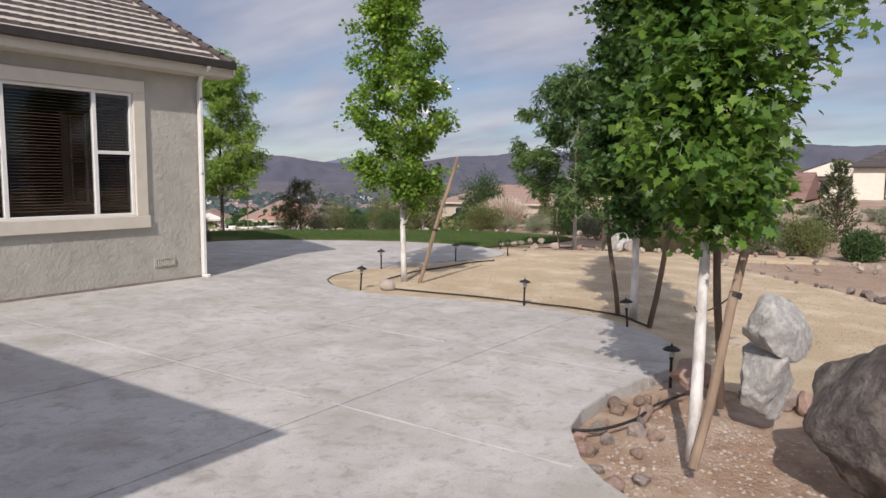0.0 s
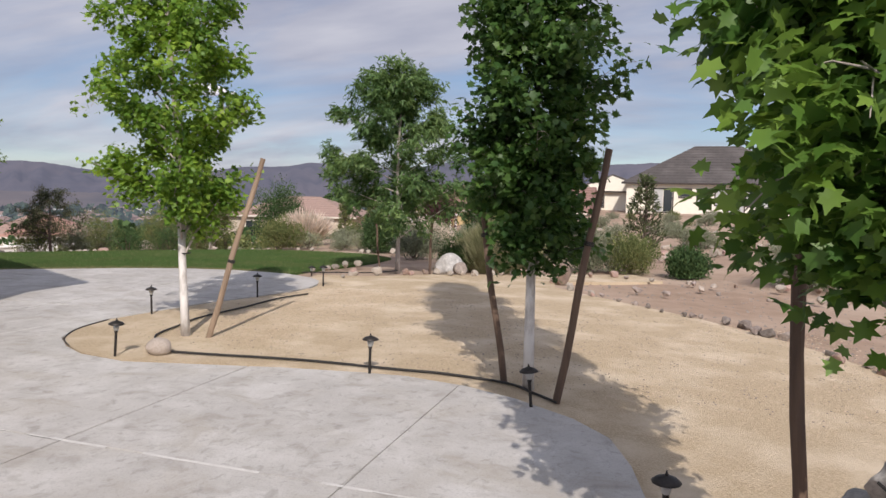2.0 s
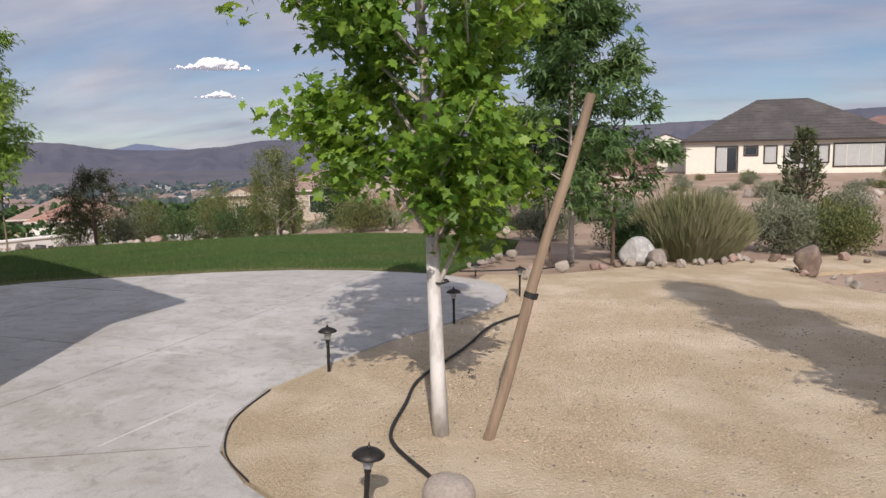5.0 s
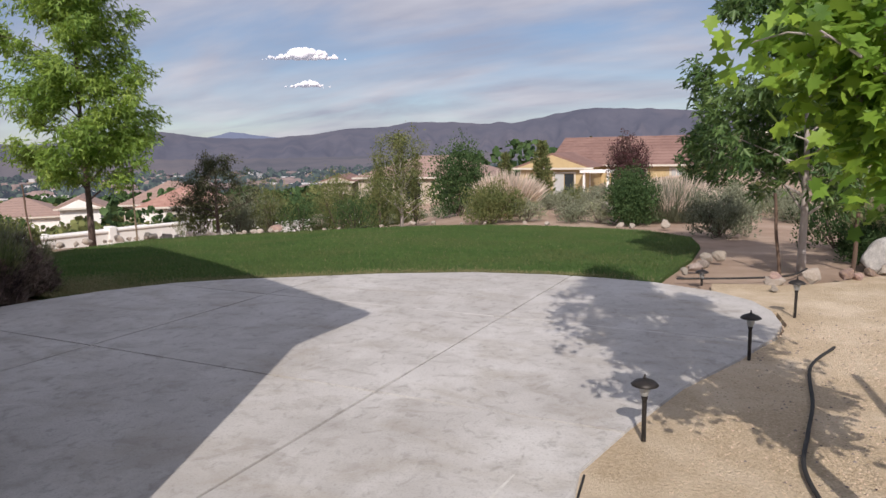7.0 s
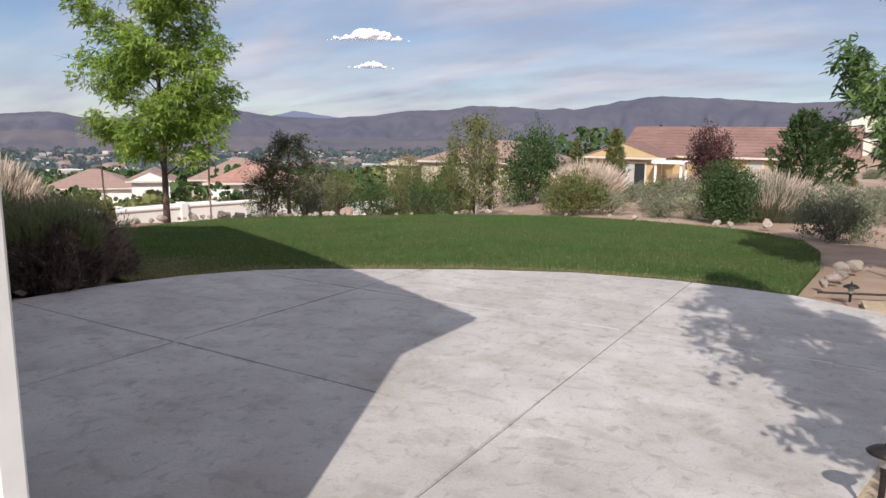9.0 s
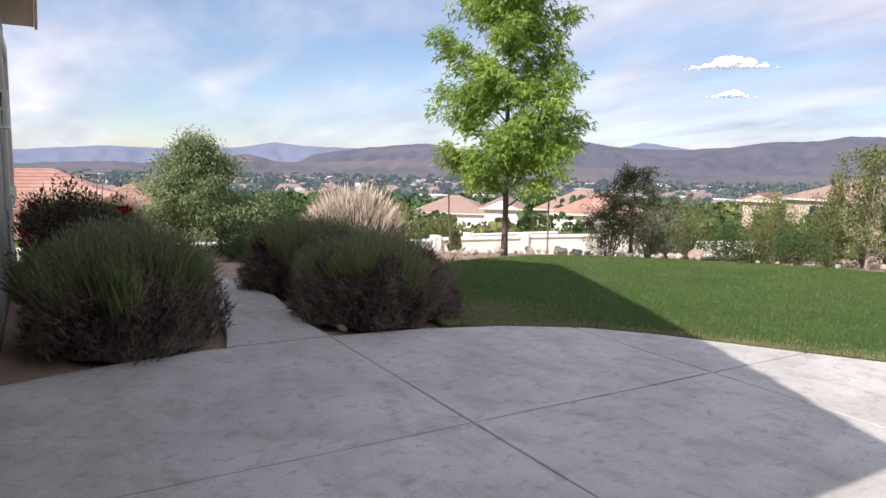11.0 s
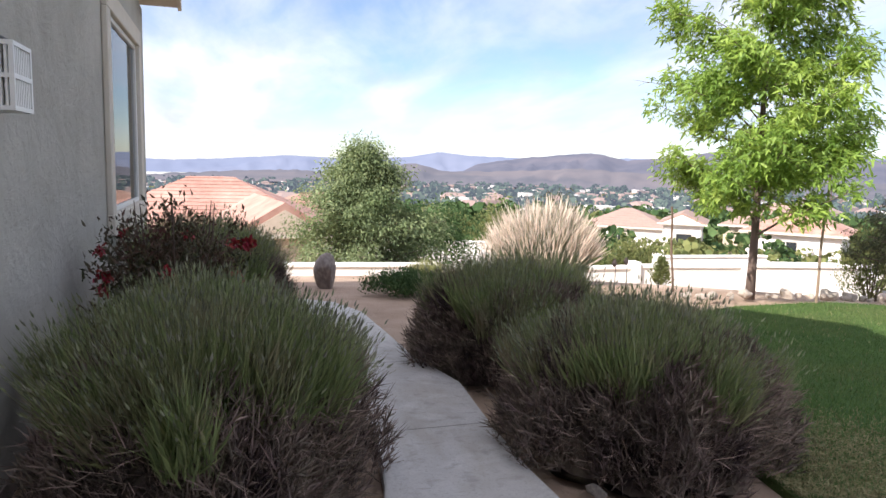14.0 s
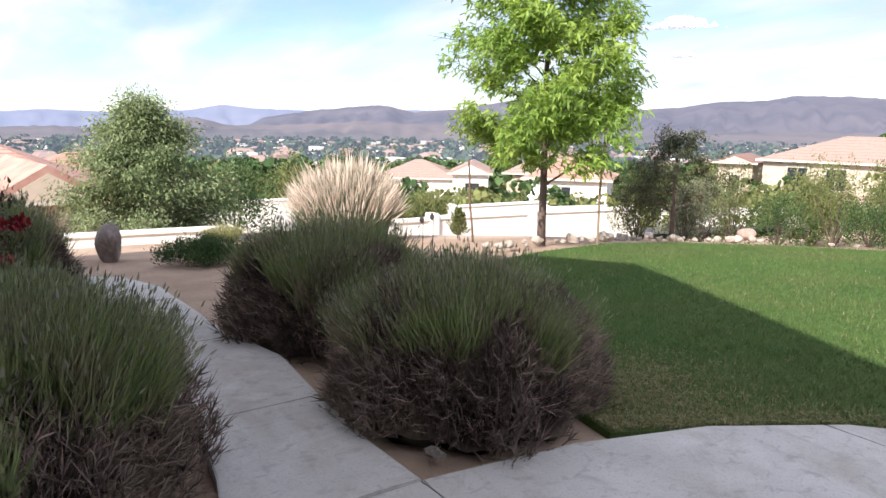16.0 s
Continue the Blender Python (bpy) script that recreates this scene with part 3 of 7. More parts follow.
def poly_sheet(poly, lift, step, thick, follow=True):
    """A sheet over an outline, cut to a grid so that it follows the ground, with a skirt."""
    bm = bmesh.new()
    bm.faces.new([bm.verts.new((x, y, 0)) for x, y in poly])
    bm.normal_update()
    bmesh.ops.triangulate(bm, faces=bm.faces)
    xs, ys = [p[0] for p in poly], [p[1] for p in poly]
    if step:
        for lo, hi, ax in ((min(xs), max(xs), 0), (min(ys), max(ys), 1)):
            k = math.ceil(lo / step) * step
            while k < hi:
                co, no = [0, 0, 0], [0, 0, 0]
                co[ax], no[ax] = k + 0.003, 1
                bmesh.ops.bisect_plane(bm, geom=bm.verts[:] + bm.edges[:] + bm.faces[:], plane_co=co, plane_no=no)
                k += step
    bmesh.ops.recalc_face_normals(bm, faces=bm.faces)
    if sum(f.normal.z for f in bm.faces) < 0:
        bmesh.ops.reverse_faces(bm, faces=bm.faces)
    for v in bm.verts:
        v.co.z = (ground_z(v.co.x, v.co.y) if follow else 0) + lift
    rim = [e for e in bm.edges if e.is_boundary]
    ext = bmesh.ops.extrude_edge_only(bm, edges=rim)
    for v in ext["geom"]:
        if isinstance(v, bmesh.types.BMVert):
            v.co.z -= thick
    bmesh.ops.triangulate(bm, faces=[f for f in bm.faces if len(f.verts) > 4])
    return bm


part("granite_path", poly_sheet(DG, -0.012, 0.5, 0.08), GRANITE, label="tan decomposed granite yard with a fine crushed surface", kind="structure", category="ground")
part("lawn", poly_sheet(LAWN, -0.02, 0.5, 0.08), TURF, label="mown green turf", kind="structure", category="lawn")
part("bed_soil", poly_sheet([(-1.4, 5.5), (-1.5, 4.85), (-1.5, 4.25), (-1.42, 3.85), (-1.14, 3.38), (-0.86, 3.14), (-0.5, 2.94), (0.2, 2.7), (1.2, 2.45), (2.6, 2.15), (4.2, 1.55), (6, .4), (7.5, 0.6),
            (6.5, 3.2), (5.5, 4.45), (3.0, 4.45), (1.4, 5.05), (0.5, 5.5), (-0.4, 5.8), (-1.2, 5.82)], -0.022, 0.5, 0.06), BEDSOIL,
     label="brown planting bed soil with gravel and bark", kind="structure", category="ground")


def slab_panels(root, poly, xs, ys, follow, thick=0.11, gap=0.0048):
    """Concrete panels cut out of an outline by its joints."""
    for i in range(len(xs) - 1):
        for j in range(len(ys) - 1):
            bm = bmesh.new()
            bm.faces.new([bm.verts.new((x, y, 0)) for x, y in poly])
            bm.normal_update()
            bmesh.ops.triangulate(bm, faces=bm.faces)
            for co, no in (((xs[i] + gap, 0, 0), (-1, 0, 0)), ((xs[i + 1] - gap, 0, 0), (1, 0, 0)), ((0, ys[j] + gap, 0), (0, -1, 0)), ((0, ys[j + 1] - gap, 0), (0, 1, 0))):
                bmesh.ops.bisect_plane(bm, geom=bm.verts[:] + bm.edges[:] + bm.faces[:], plane_co=co, plane_no=no, clear_outer=True)
            if not bm.faces or sum(f.calc_area() for f in bm.faces) < 0.05:
                bm.free()
                continue
            bmesh.ops.recalc_face_normals(bm, faces=bm.faces)
            if sum(f.normal.z for f in bm.faces) < 0:
                bmesh.ops.reverse_faces(bm, faces=bm.faces)
            if follow:
                for v in bm.verts:
                    v.co.z = ground_z(v.co.x, v.co.y) + 0.0
            top = list(bm.faces)
            rim = [e for e in bm.edges if e.is_boundary]
            ext = bmesh.ops.extrude_edge_only(bm, edges=rim)
            low = [g for g in ext["geom"] if isinstance(g, bmesh.types.BMVert)]
            for v in low:
                v.co.z -= thick
            bmesh.ops.bevel(bm, geom=rim, offset=0.007, segments=2, affect="EDGES")
            part("slab_panel", bm, CONCRETE, root)


# ---- house ----
HX, HY, HW = -9.40, 6.75, -22.2       # east wall, north wall, west end
WZ = 3.42


def wall_boxes(axis, at, thick, lo, hi, z0, z1, holes):
    """Boxes of a wall along x or y, with the holes (a, b, za, zb) left open."""
    out, cur = [], lo
    def b(a, c, za, zb):
        if c - a < 1e-4 or zb - za < 1e-4:
            return
        out.append((a, c, at[0], at[1], za, zb) if axis == "x" else (at[0], at[1], a, c, za, zb))
    for a, c, za, zb in sorted(holes):
        b(cur, a, z0, z1)
        b(a, c, z0, za)
        b(a, c, zb, z1)
        cur = c
    b(cur, hi, z0, z1)
    return out


house = thing("house", "single-storey stucco house with a brown tiled gable roof", "house", (0, 0, 0), kind="structure")
W1 = (3.14, 5.56, 1.07, 2.90)
W2 = (-13.69, -11.2, 1.10, 2.92)
W3 = (-21.3, -19.15, 1.08, 2.92)
part("wall", boxes(*wall_boxes("y", (HX - 0.2, HX), 0.2, -2.0, HY, -0.4, WZ, [W1])), STUCCO, house, "grey-green sand-finish stucco wall")
part("wall", boxes(*wall_boxes("x", (HY - 0.2, HY), 0.2, HW, HX - 0.2, -0.6, WZ + 0.1, [W2, W3])), STUCCO, house, "grey-green sand-finish stucco wall")
part("wall", boxes((HW, HW + 0.2, -9, HY - 0.2, -1.2, WZ)), STUCCO, house, "grey-green sand-finish stucco wall")
part("wall", boxes((HX, -2.2, -2.2, -2.0, -0.4, WZ)), STUCCO, house, "grey-green sand-finish stucco wall")
part("wall", boxes((-2.2, -2.0, -9, -2.0, -0.4, WZ)), STUCCO, house, "grey-green sand-finish stucco wall")
part("foundation", boxes((HX - 0.01, HX + 0.012, -2.0, HY + 0.01, -0.1, 0.035), (HW, HX, HY - 0.01, HY + 0.012, -0.9, 0.03)), DARKROCK, house, "dark exposed strip of footing")

GZ0, GSL = 3.53, 0.50
EX, EW, EY = HX + 0.25, HW - 0.12, HY + 0.43
RX = -15.0
WEST_Z = GZ0 + 0.22
RZ = GZ0 + (EX - RX) * GSL


def gable_fill():
    bm = bmesh.new()
    a = [(HX, HY, WZ), (HW, HY, WZ), (RX, HY, RZ - 0.14)]
    b = [(x, y - 0.2, z) for x, y, z in a]
    vs = [bm.verts.new(p) for p in a + b]
    bm.faces.new(vs[:3][::-1])
    bm.faces.new(vs[3:])
    for i in range(3):
        j = (i + 1) % 3
        bm.faces.new((vs[i], vs[j], vs[j + 3], vs[i + 3]))
    bmesh.ops.recalc_face_normals(bm, faces=bm.faces)
    return bm


part("gable_wall", gable_fill(), STUCCO, house, "grey-green stucco gable end")


def slope_slab(x0, z0, x1, z1, y0, y1, t0, t1):
    """A sloping deck between two eaves lines, from t0 to t1 above the line."""
    bm = bmesh.new()
    vs = [bm.verts.new(p) for p in ((x0, y0, z0 + t0), (x1, y0, z1 + t0), (x1, y1, z1 + t0), (x0, y1, z0 + t0),
                                    (x0, y0, z0 + t1), (x1, y0, z1 + t1), (x1, y1, z1 + t1), (x0, y1, z0 + t1))]
    for q in ((0, 1, 2, 3), (4, 7, 6, 5), (0, 4, 5, 1), (1, 5, 6, 2), (2, 6, 7, 3), (3, 7, 4, 0)):
        bm.faces.new([vs[i] for i in q])
    bmesh.ops.recalc_face_normals(bm, faces=bm.faces)
    return bm


part("roof_deck", slope_slab(EX, GZ0, RX, RZ, -9.4, EY, -0.16, -0.03), SOFFIT, house, "painted wood eaves and deck")
part("roof_deck", slope_slab(EW, WEST_Z, RX, RZ, -9.4, EY, -0.16, -0.03), SOFFIT, house, "painted wood eaves and deck")
part("fascia", boxes((EX, EX + 0.03, -2.2, EY + 0.03, GZ0 - 0.24, GZ0 - 0.05)), TRIM, house, "cream fascia board")
part("gutter", boxes((EX + 0.034, EX + 0.13, -2.2, EY + 0.04, GZ0 - 0.11, GZ0 + 0.01), bevel=0.012), GUTTER, house, "dark bronze gutter")
part("soffit", boxes((HX, EX, -2.0, EY, GZ0 - 0.26, GZ0 - 0.24), (EX - 0.5, EX, HY + 0.012, EY, GZ0 - 0.238, GZ0 - 0.13)), SOFFIT, house, "painted flat soffit")
for a, e, b in ((EX + 0.06, GZ0, RX), (EW, WEST_Z, RX)):
    part("barge_board", slope_slab(a, e, b, RZ, EY + 0.004, EY + 0.05, -0.20, -0.01), TRIM, house, "cream barge board on the gable")


def hip_wing():
    x0, x1, y0, y1, z = -8.7, -1.08, -9.5, -1.40, 3.45
    xm, r = (x0 + x1) / 2, 3.45 + 3.79 * 0.42
    bm = bmesh.new()
    vs = [bm.verts.new(p) for p in ((x0, y0, z), (x1, y0, z), (x1, y1, z), (x0, y1, z), (xm, y0 + 3.79, r), (xm, y1 - 3.79, r))]
    for q in ((0, 1, 4), (1, 2, 5, 4), (2, 3, 5), (3, 0, 4, 5), (3, 2, 1, 0)):
        bm.faces.new([vs[i] for i in q])
    return bm


part("wing_roof", hip_wing(), TILE, house, "hipped brown tile roof")


def roof_tile_mesh():
    bm = bmesh.new()
    w, l, t = 0.30, 0.40, 0.022
    prof_ = [(-w / 2, 0), (-w / 2 + 0.03, 0.012), (-0.02, 0.0), (0.02, 0.012), (w / 2 - 0.03, 0.0), (w / 2, 0.004)]
    rows = []
    for d, lift in ((0, 0.036), (l, 0.0)):
        rows.append([bm.verts.new((d, x, z + lift + t)) for x, z in prof_])
    low = [bm.verts.new((0, x, 0.0)) for x, z in prof_]
    for i in range(len(prof_) - 1):
        bm.faces.new((rows[0][i], rows[0][i + 1], rows[1][i + 1], rows[1][i]))
        bm.faces.new((low[i], low[i + 1], rows[0][i + 1], rows[0][i]))
    bmesh.ops.recalc_face_normals(bm, faces=bm.faces)
    me = bpy.data.meshes.new("roof_tile")
    bm.to_mesh(me)
    bm.free()
    me.materials.append(TILE)
    return me


def window_unit(name, label, axis, at, span, z0, z1, mullions, rail, outward):
    """A window: trim, vinyl frame, panes, blind, sill. axis: the wall's run; outward: +1 away from the room."""
    root = thing(name, label, "window", kind="structure")
    a, b = span

    def bx(u0, u1, w0, w1, za, zb):
        w0, w1 = sorted((at + outward * w0, at + outward * w1))
        return (u0, u1, w0, w1, za, zb) if axis == "x" else (w0, w1, u0, u1, za, zb)
    t = 0.19
    part("window_trim", boxes(bx(a - t, b + t, 0.002, 0.055, z1, z1 + t), bx(a - t - 0.02, b + t + 0.02, 0.002, 0.075, z0 - t, z0), bx(a - t, a, 0.002, 0.055, z0, z1), bx(b, b + t, 0.002, 0.055, z0, z1), bevel=0.008),
         TRIM, root, "cream stucco-foam window surround")
    fr = [bx(a, b, -0.05, 0.01, z1 - 0.045, z1), bx(a, b, -0.05, 0.01, z0, z0 + 0.045), bx(a, a + 0.045, -0.05, 0.01, z0 + 0.045, z1 - 0.045), bx(b - 0.045, b, -0.05, 0.01, z0 + 0.045, z1 - 0.045)]
    fr += [bx(m - 0.03, m + 0.03, -0.05, 0.012, z0 + 0.045, z1 - 0.045) for m in mullions]
    part("window_frame", boxes(*fr, bevel=0.004), VINYL, root, "white vinyl window frame")
    edges = [a + 0.045] + [q for m in mullions for q in (m - 0.03, m + 0.03)] + [b - 0.045]
    cells = [(edges[i], edges[i + 1]) for i in range(0, len(edges), 2)]
    for k, (u, w) in enumerate(cells):
        if w - u < 0.95:
            part("sash_rail", boxes(bx(u, w, -0.035, 0.006, rail - 0.025, rail + 0.025), bevel=0.003), VINYL, root, "white vinyl meeting rail")
            spans = ((z0 + 0.045, rail - 0.025), (rail + 0.025, z1 - 0.045))
        else:
            spans = ((z0 + 0.045, z1 - 0.045),)
        for za, zb in spans:
            p = part("pane", boxes(bx(u, w, -0.022, -0.016, za, zb)), GLASS, root)
            p.visible_shadow = False
    sl = []
    n = int((z1 - z0 - 0.12) / 0.043)
    for i in range(n):
        zc = z1 - 0.09 - i * 0.043
        sl.append(bx(a + 0.05, b - 0.05, -0.105, -0.07, zc, zc + 0.006))
    bm = boxes(*sl)
    part("blind", bm, BLIND, root, "brown wooden venetian blind slats")
    part("headrail", boxes(bx(a + 0.04, b - 0.04, -0.12, -0.06, z1 - 0.085, z1 - 0.045)), BLIND, root)
    return root


window_unit("window_1", "wide three-part window with a brown blind behind", "y", HX, W1[:2], W1[2], W1[3], (3.76, 4.98), 2.01, 1)
window_unit("window_2", "wide window with a side casement by the lavender", "x", HY, W2[:2], W2[2], W2[3], (-13.09,), 1.95, 1)
window_unit("window_3", "tall narrow sash window at the end of the wall", "x", HY, W3[:2], W3[2], W3[3], (), 2.0, 1)
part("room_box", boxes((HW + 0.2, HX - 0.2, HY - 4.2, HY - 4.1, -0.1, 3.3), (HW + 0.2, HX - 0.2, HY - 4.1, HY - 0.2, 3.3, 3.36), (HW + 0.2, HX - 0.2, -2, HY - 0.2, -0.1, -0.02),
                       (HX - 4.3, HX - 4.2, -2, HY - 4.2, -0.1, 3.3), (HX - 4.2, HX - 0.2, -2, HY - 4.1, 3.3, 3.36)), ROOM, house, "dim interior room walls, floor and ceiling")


def downspout():
    root = thing("downspout", "white square metal downspout at the house corner", "downspout")
    x, y = HX + 0.065, HY - 0.045
    part("pipe", boxes((x - 0.04, x + 0.04, y - 0.03, y + 0.03, 0.06, 3.18), bevel=0.008), VINYL, root)
    vs, fs = tube_data([(x, y, 3.17), (x + 0.05, y, 3.25), (EX - 0.05, y, 3.33), (EX + 0.07, y, 3.40), (EX + 0.07, y, 3.46)], [0.04] * 5, 8)
    mesh_object("elbow", vs, fs, VINYL, root, "white elbow up to the gutter")
    part("shoe", boxes((x - 0.035, x + 0.13, y - 0.03, y + 0.03, 0.004, 0.06), bevel=0.006), VINYL, root, "short outlet shoe")
    for zs in (1.7, 2.9):
        part("strap", boxes((x - 0.04, x + 0.04, y - 0.035, y + 0.035, zs, zs + 0.03)), VINYL, root)


downspout()


def wall_vent(name, label, bx, n, axis):
    root = thing(name, label, "vent")
    x0, x1, y0, y1, z0, z1 = bx
    b = 0.02
    if axis == "y":
        part("frame", boxes((x0, x1, y0, y1, z0, z0 + b), (x0, x1, y0, y1, z1 - b, z1), (x0, x1, y0, y0 + b, z0 + b, z1 - b), (x0, x1, y1 - b, y1, z0 + b, z1 - b)), STUCCO, root)
        part("backing", boxes((x0 - 0.002, x0 + 0.004, y0 + b, y1 - b, z0 + b, z1 - b)), BLACK_METAL, root)
        for i in range(n):
            yy = y0 + b + (y1 - y0 - 2 * b) * (i + 0.5) / n
            part("slat", boxes((x0 + 0.005, x1 - 0.008, yy - 0.008, yy + 0.008, z0 + b, z1 - b)), TRIM, root)
    else:
        part("frame", boxes((x0, x1, y0, y1, z0, z0 + b), (x0, x1, y0, y1, z1 - b, z1), (x0, x0 + b, y0, y1, z0 + b, z1 - b), (x1 - b, x1, y0, y0 + b, z0 + b, z1 - b), (x1 - b, x1, y1 - b, y1, z0 + b, z1 - b), (x1 - b, x1, y0 + b, y1 - b, (z0 + z1) / 2 - 0.01, (z0 + z1) / 2 + 0.01), (x0 + b, x1 - b, y0, y1, (z0 + z1) / 2 - 0.01, (z0 + z1) / 2 + 0.01)), VINYL, root)
        part("backing", boxes((x0 + b, x1 - b, y0, y0 + 0.01, z0 + b, z1 - b)), BLACK_METAL, root)
        for i in range(n):
            xx = x0 + b + (x1 - x0 - 2 * b) * (i + 0.5) / n
            part("slat", boxes((xx - 0.006, xx + 0.006, y1 - 0.03, y1 - 0.006, z0 + b, z1 - b)), VINYL, root)
        for i in range(5):
            yy = y0 + b + (y1 - y0 - 2 * b) * (i + 0.5) / 5
            part("slat", boxes((x1 - 0.03, x1 - 0.006, yy - 0.006, yy + 0.006, z0 + b, z1 - b)), VINYL, root)
    return root


wall_vent("foundation_vent", "small louvred crawlspace vent low in the stucco wall", (HX - 0.001, HX + 0.022, 5.84, 6.20, 0.25, 0.38), 9, "y")
wall_vent("wall_vent_box", "white projecting louvred vent box on the stucco wall", (-15.85, -15.55, HY + 0.001, HY + 0.17, 1.80, 2.10), 9, "x")
bm = boxes((-13.10, -12.98, HY + 0.001, HY + 0.09, 0.70, 0.88), bevel=0.01)
socket = part("outlet_cover", bm, TRIM, None, "cream weatherproof outlet cover below the window", category="outlet cover")
part("conduit", boxes((-13.05, -13.03, HY + 0.001, HY + 0.02, 0.60, 0.70)), BLACK_METAL, socket)
part("wall_hook", boxes((-16.2, -15.94, HY + 0.001, HY + 0.02, 2.16, 2.175), bevel=0.004), BLACK_METAL, None, "small rusted bracket on the stucco wall", category="bracket")


def skew_wall():
    """The north wall runs a little off square to the east wall."""
    for o in bpy.data.objects:
        top = o
        while top.parent:
            top = top.parent
        if o.type != "MESH" or not top.name.startswith(("house", "window_2", "window_3", "wall_vent_box", "outlet_cover", "wall_hook")):
            continue
        if o.location.length > 0.01:
            o.location.y += SKEW * max(0, HX - o.location.x)
        else:
            for v in o.data.vertices:
                v.co.y += SKEW * max(0, HX - v.co.x)


SKEW = 0.0143


# ---- trees ----
def tree(name, label, base, height, trunk_r, crown, leaf, leafmat, bark, seed, n_branch=34, n_leaf=4500, leaf_size=0.095, white=0.0, droop=0.25,
         first=1.2, rise=0.9, lean=(0, 0), spread=0.13, clump=13, bias=(0, 0)):
    """crown: (height, radius) pairs, from which the branches take their reach."""
    rng = np.random.default_rng(seed)
    root = thing(name, label, "tree", base)
    k = 11
    tp = [(lean[0] * (i / k) + 0.03 * math.sin(seed + i * 0.9) * (i / k), lean[1] * (i / k) + 0.03 * math.cos(seed * 2 + i * 0.7) * (i / k), height * 0.94 * i / k - 0.05) for i in range(k + 1)]
    tr = [trunk_r * (1.1 if i == 0 else 1) * (1 - 0.88 * (i / k) ** 0.9) + 0.004 for i in range(k + 1)]

    def at(z):
        q = max(0.0, min(k - 1e-6, (z + 0.05) / (height * 0.94) * k))
        i = int(q)
        return Vector(tp[i]).lerp(Vector(tp[i + 1]), q - i)

    if white:
        cut = next(i for i in range(k) if tp[i + 1][2] > white)
        low = tp[:cut + 1] + [tuple(at(white))]
        lr = tr[:cut + 1] + [tr[cut] * 0.97]
        v, f = tube_data(low, [r * 1.03 for r in lr], 12)
        mesh_object("painted_trunk", v, f, WHITE_BARK, root, "whitewashed lower trunk with flaking bark", smooth=True)
        v, f = tube_data([tuple(at(white - 0.02))] + tp[cut + 1:], [lr[-1]] + tr[cut + 1:], 9)
        mesh_object("trunk", v, f, bark, root, smooth=True)
    else:
        v, f = tube_data(tp, tr, 12)
        mesh_object("trunk", v, f, bark, root, smooth=True)
    zs, rs = [c[0] for c in crown], [c[1] for c in crown]
    limbs, tips, dirs = [], [], []
    for b in range(n_branch):
        u = (b + rng.random() * 0.9) / n_branch
        z0 = first + (height * 0.93 - first) * u ** 1.05
        az = b * 2.4 + rng.normal() * 0.35
        tipz = min(height, z0 + rise * (0.35 + 0.5 * rng.random()) * (1.0 if u < 0.8 else 0.5))
        reach = float(np.interp(tipz, zs, rs)) * (0.68 + 0.34 * rng.random()) * (1 + bias[1] * math.cos(az - radians(bias[0])))
        p0 = at(z0)
        rad = trunk_r * 0.26 * (1 - u) + 0.005
        pts = []
        for s in (0, .3, .6, 1.0):
            r = reach * s
            zz = z0 + (tipz - z0) * s ** 0.8 + 0.04 * rng.normal() * s
            pts.append(Vector((p0.x + r * math.cos(az + 0.15 * s * rng.normal()), p0.y + r * math.sin(az), zz)))
        pts[0] = p0
        limbs.append(tube_data(pts, [rad, rad * 0.75, rad * 0.5, rad * 0.18], 5, False))
        for q in range(6):
            s = 0.3 + 0.7 * (q + rng.random()) / 6
            i = min(2, int(s * 3))
            c = pts[i].lerp(pts[i + 1], min(1, s * 3 - i)) if s < 1 else pts[3]
            td = rand_dirs(rng, 1, 0.25)[0] * (0.10 + 0.22 * rng.random()) * (0.5 + 0.5 * reach)
            e = c + Vector(td)
            limbs.append(tube_data([c, (c + e) / 2 + Vector((0, 0, 0.02)), e], [rad * 0.3, rad * 0.2, 0.002], 4, False))
            for w in range(3):
                tips.append(np.array(c.lerp(e, 0.35 + 0.33 * w)))
    v, f = joined(limbs)
    mesh_object("branchwork", v, f, bark, root, "bare grey branches inside the crown", smooth=True, kind="stuff")
    tips = np.array(tips)
    m = n_leaf // clump
    cc = tips[rng.integers(0, len(tips), m)] + rng.normal(size=(m, 3)) * spread * 0.5
    pos = np.repeat(cc, clump, 0) + np.clip(rng.normal(size=(m * clump, 3)), -1.7, 1.7) * spread * np.array([1, 1, 0.75])
    out = pos - np.array([np.interp(pos[:, 2], [p[2] for p in tp], [p[0] for p in tp]), np.interp(pos[:, 2], [p[2] for p in tp], [p[1] for p in tp]), pos[:, 2]]).T
    d = out / (np.linalg.norm(out, axis=1)[:, None] + 1e-6) * 0.8 + rng.normal(size=pos.shape) * 0.7
    d[:, 2] -= droop * 2
    nrm = rng.normal(size=pos.shape) * 0.55 + np.array([0, 0, 1.0])
    size = leaf_size * (0.6 + 0.7 * rng.random(len(pos)))
    shp, fc = leaf
    scatter_mesh("crown", pos, d, nrm, size, shp, fc, leafmat, root, "crown of many small green leaves")
    return root


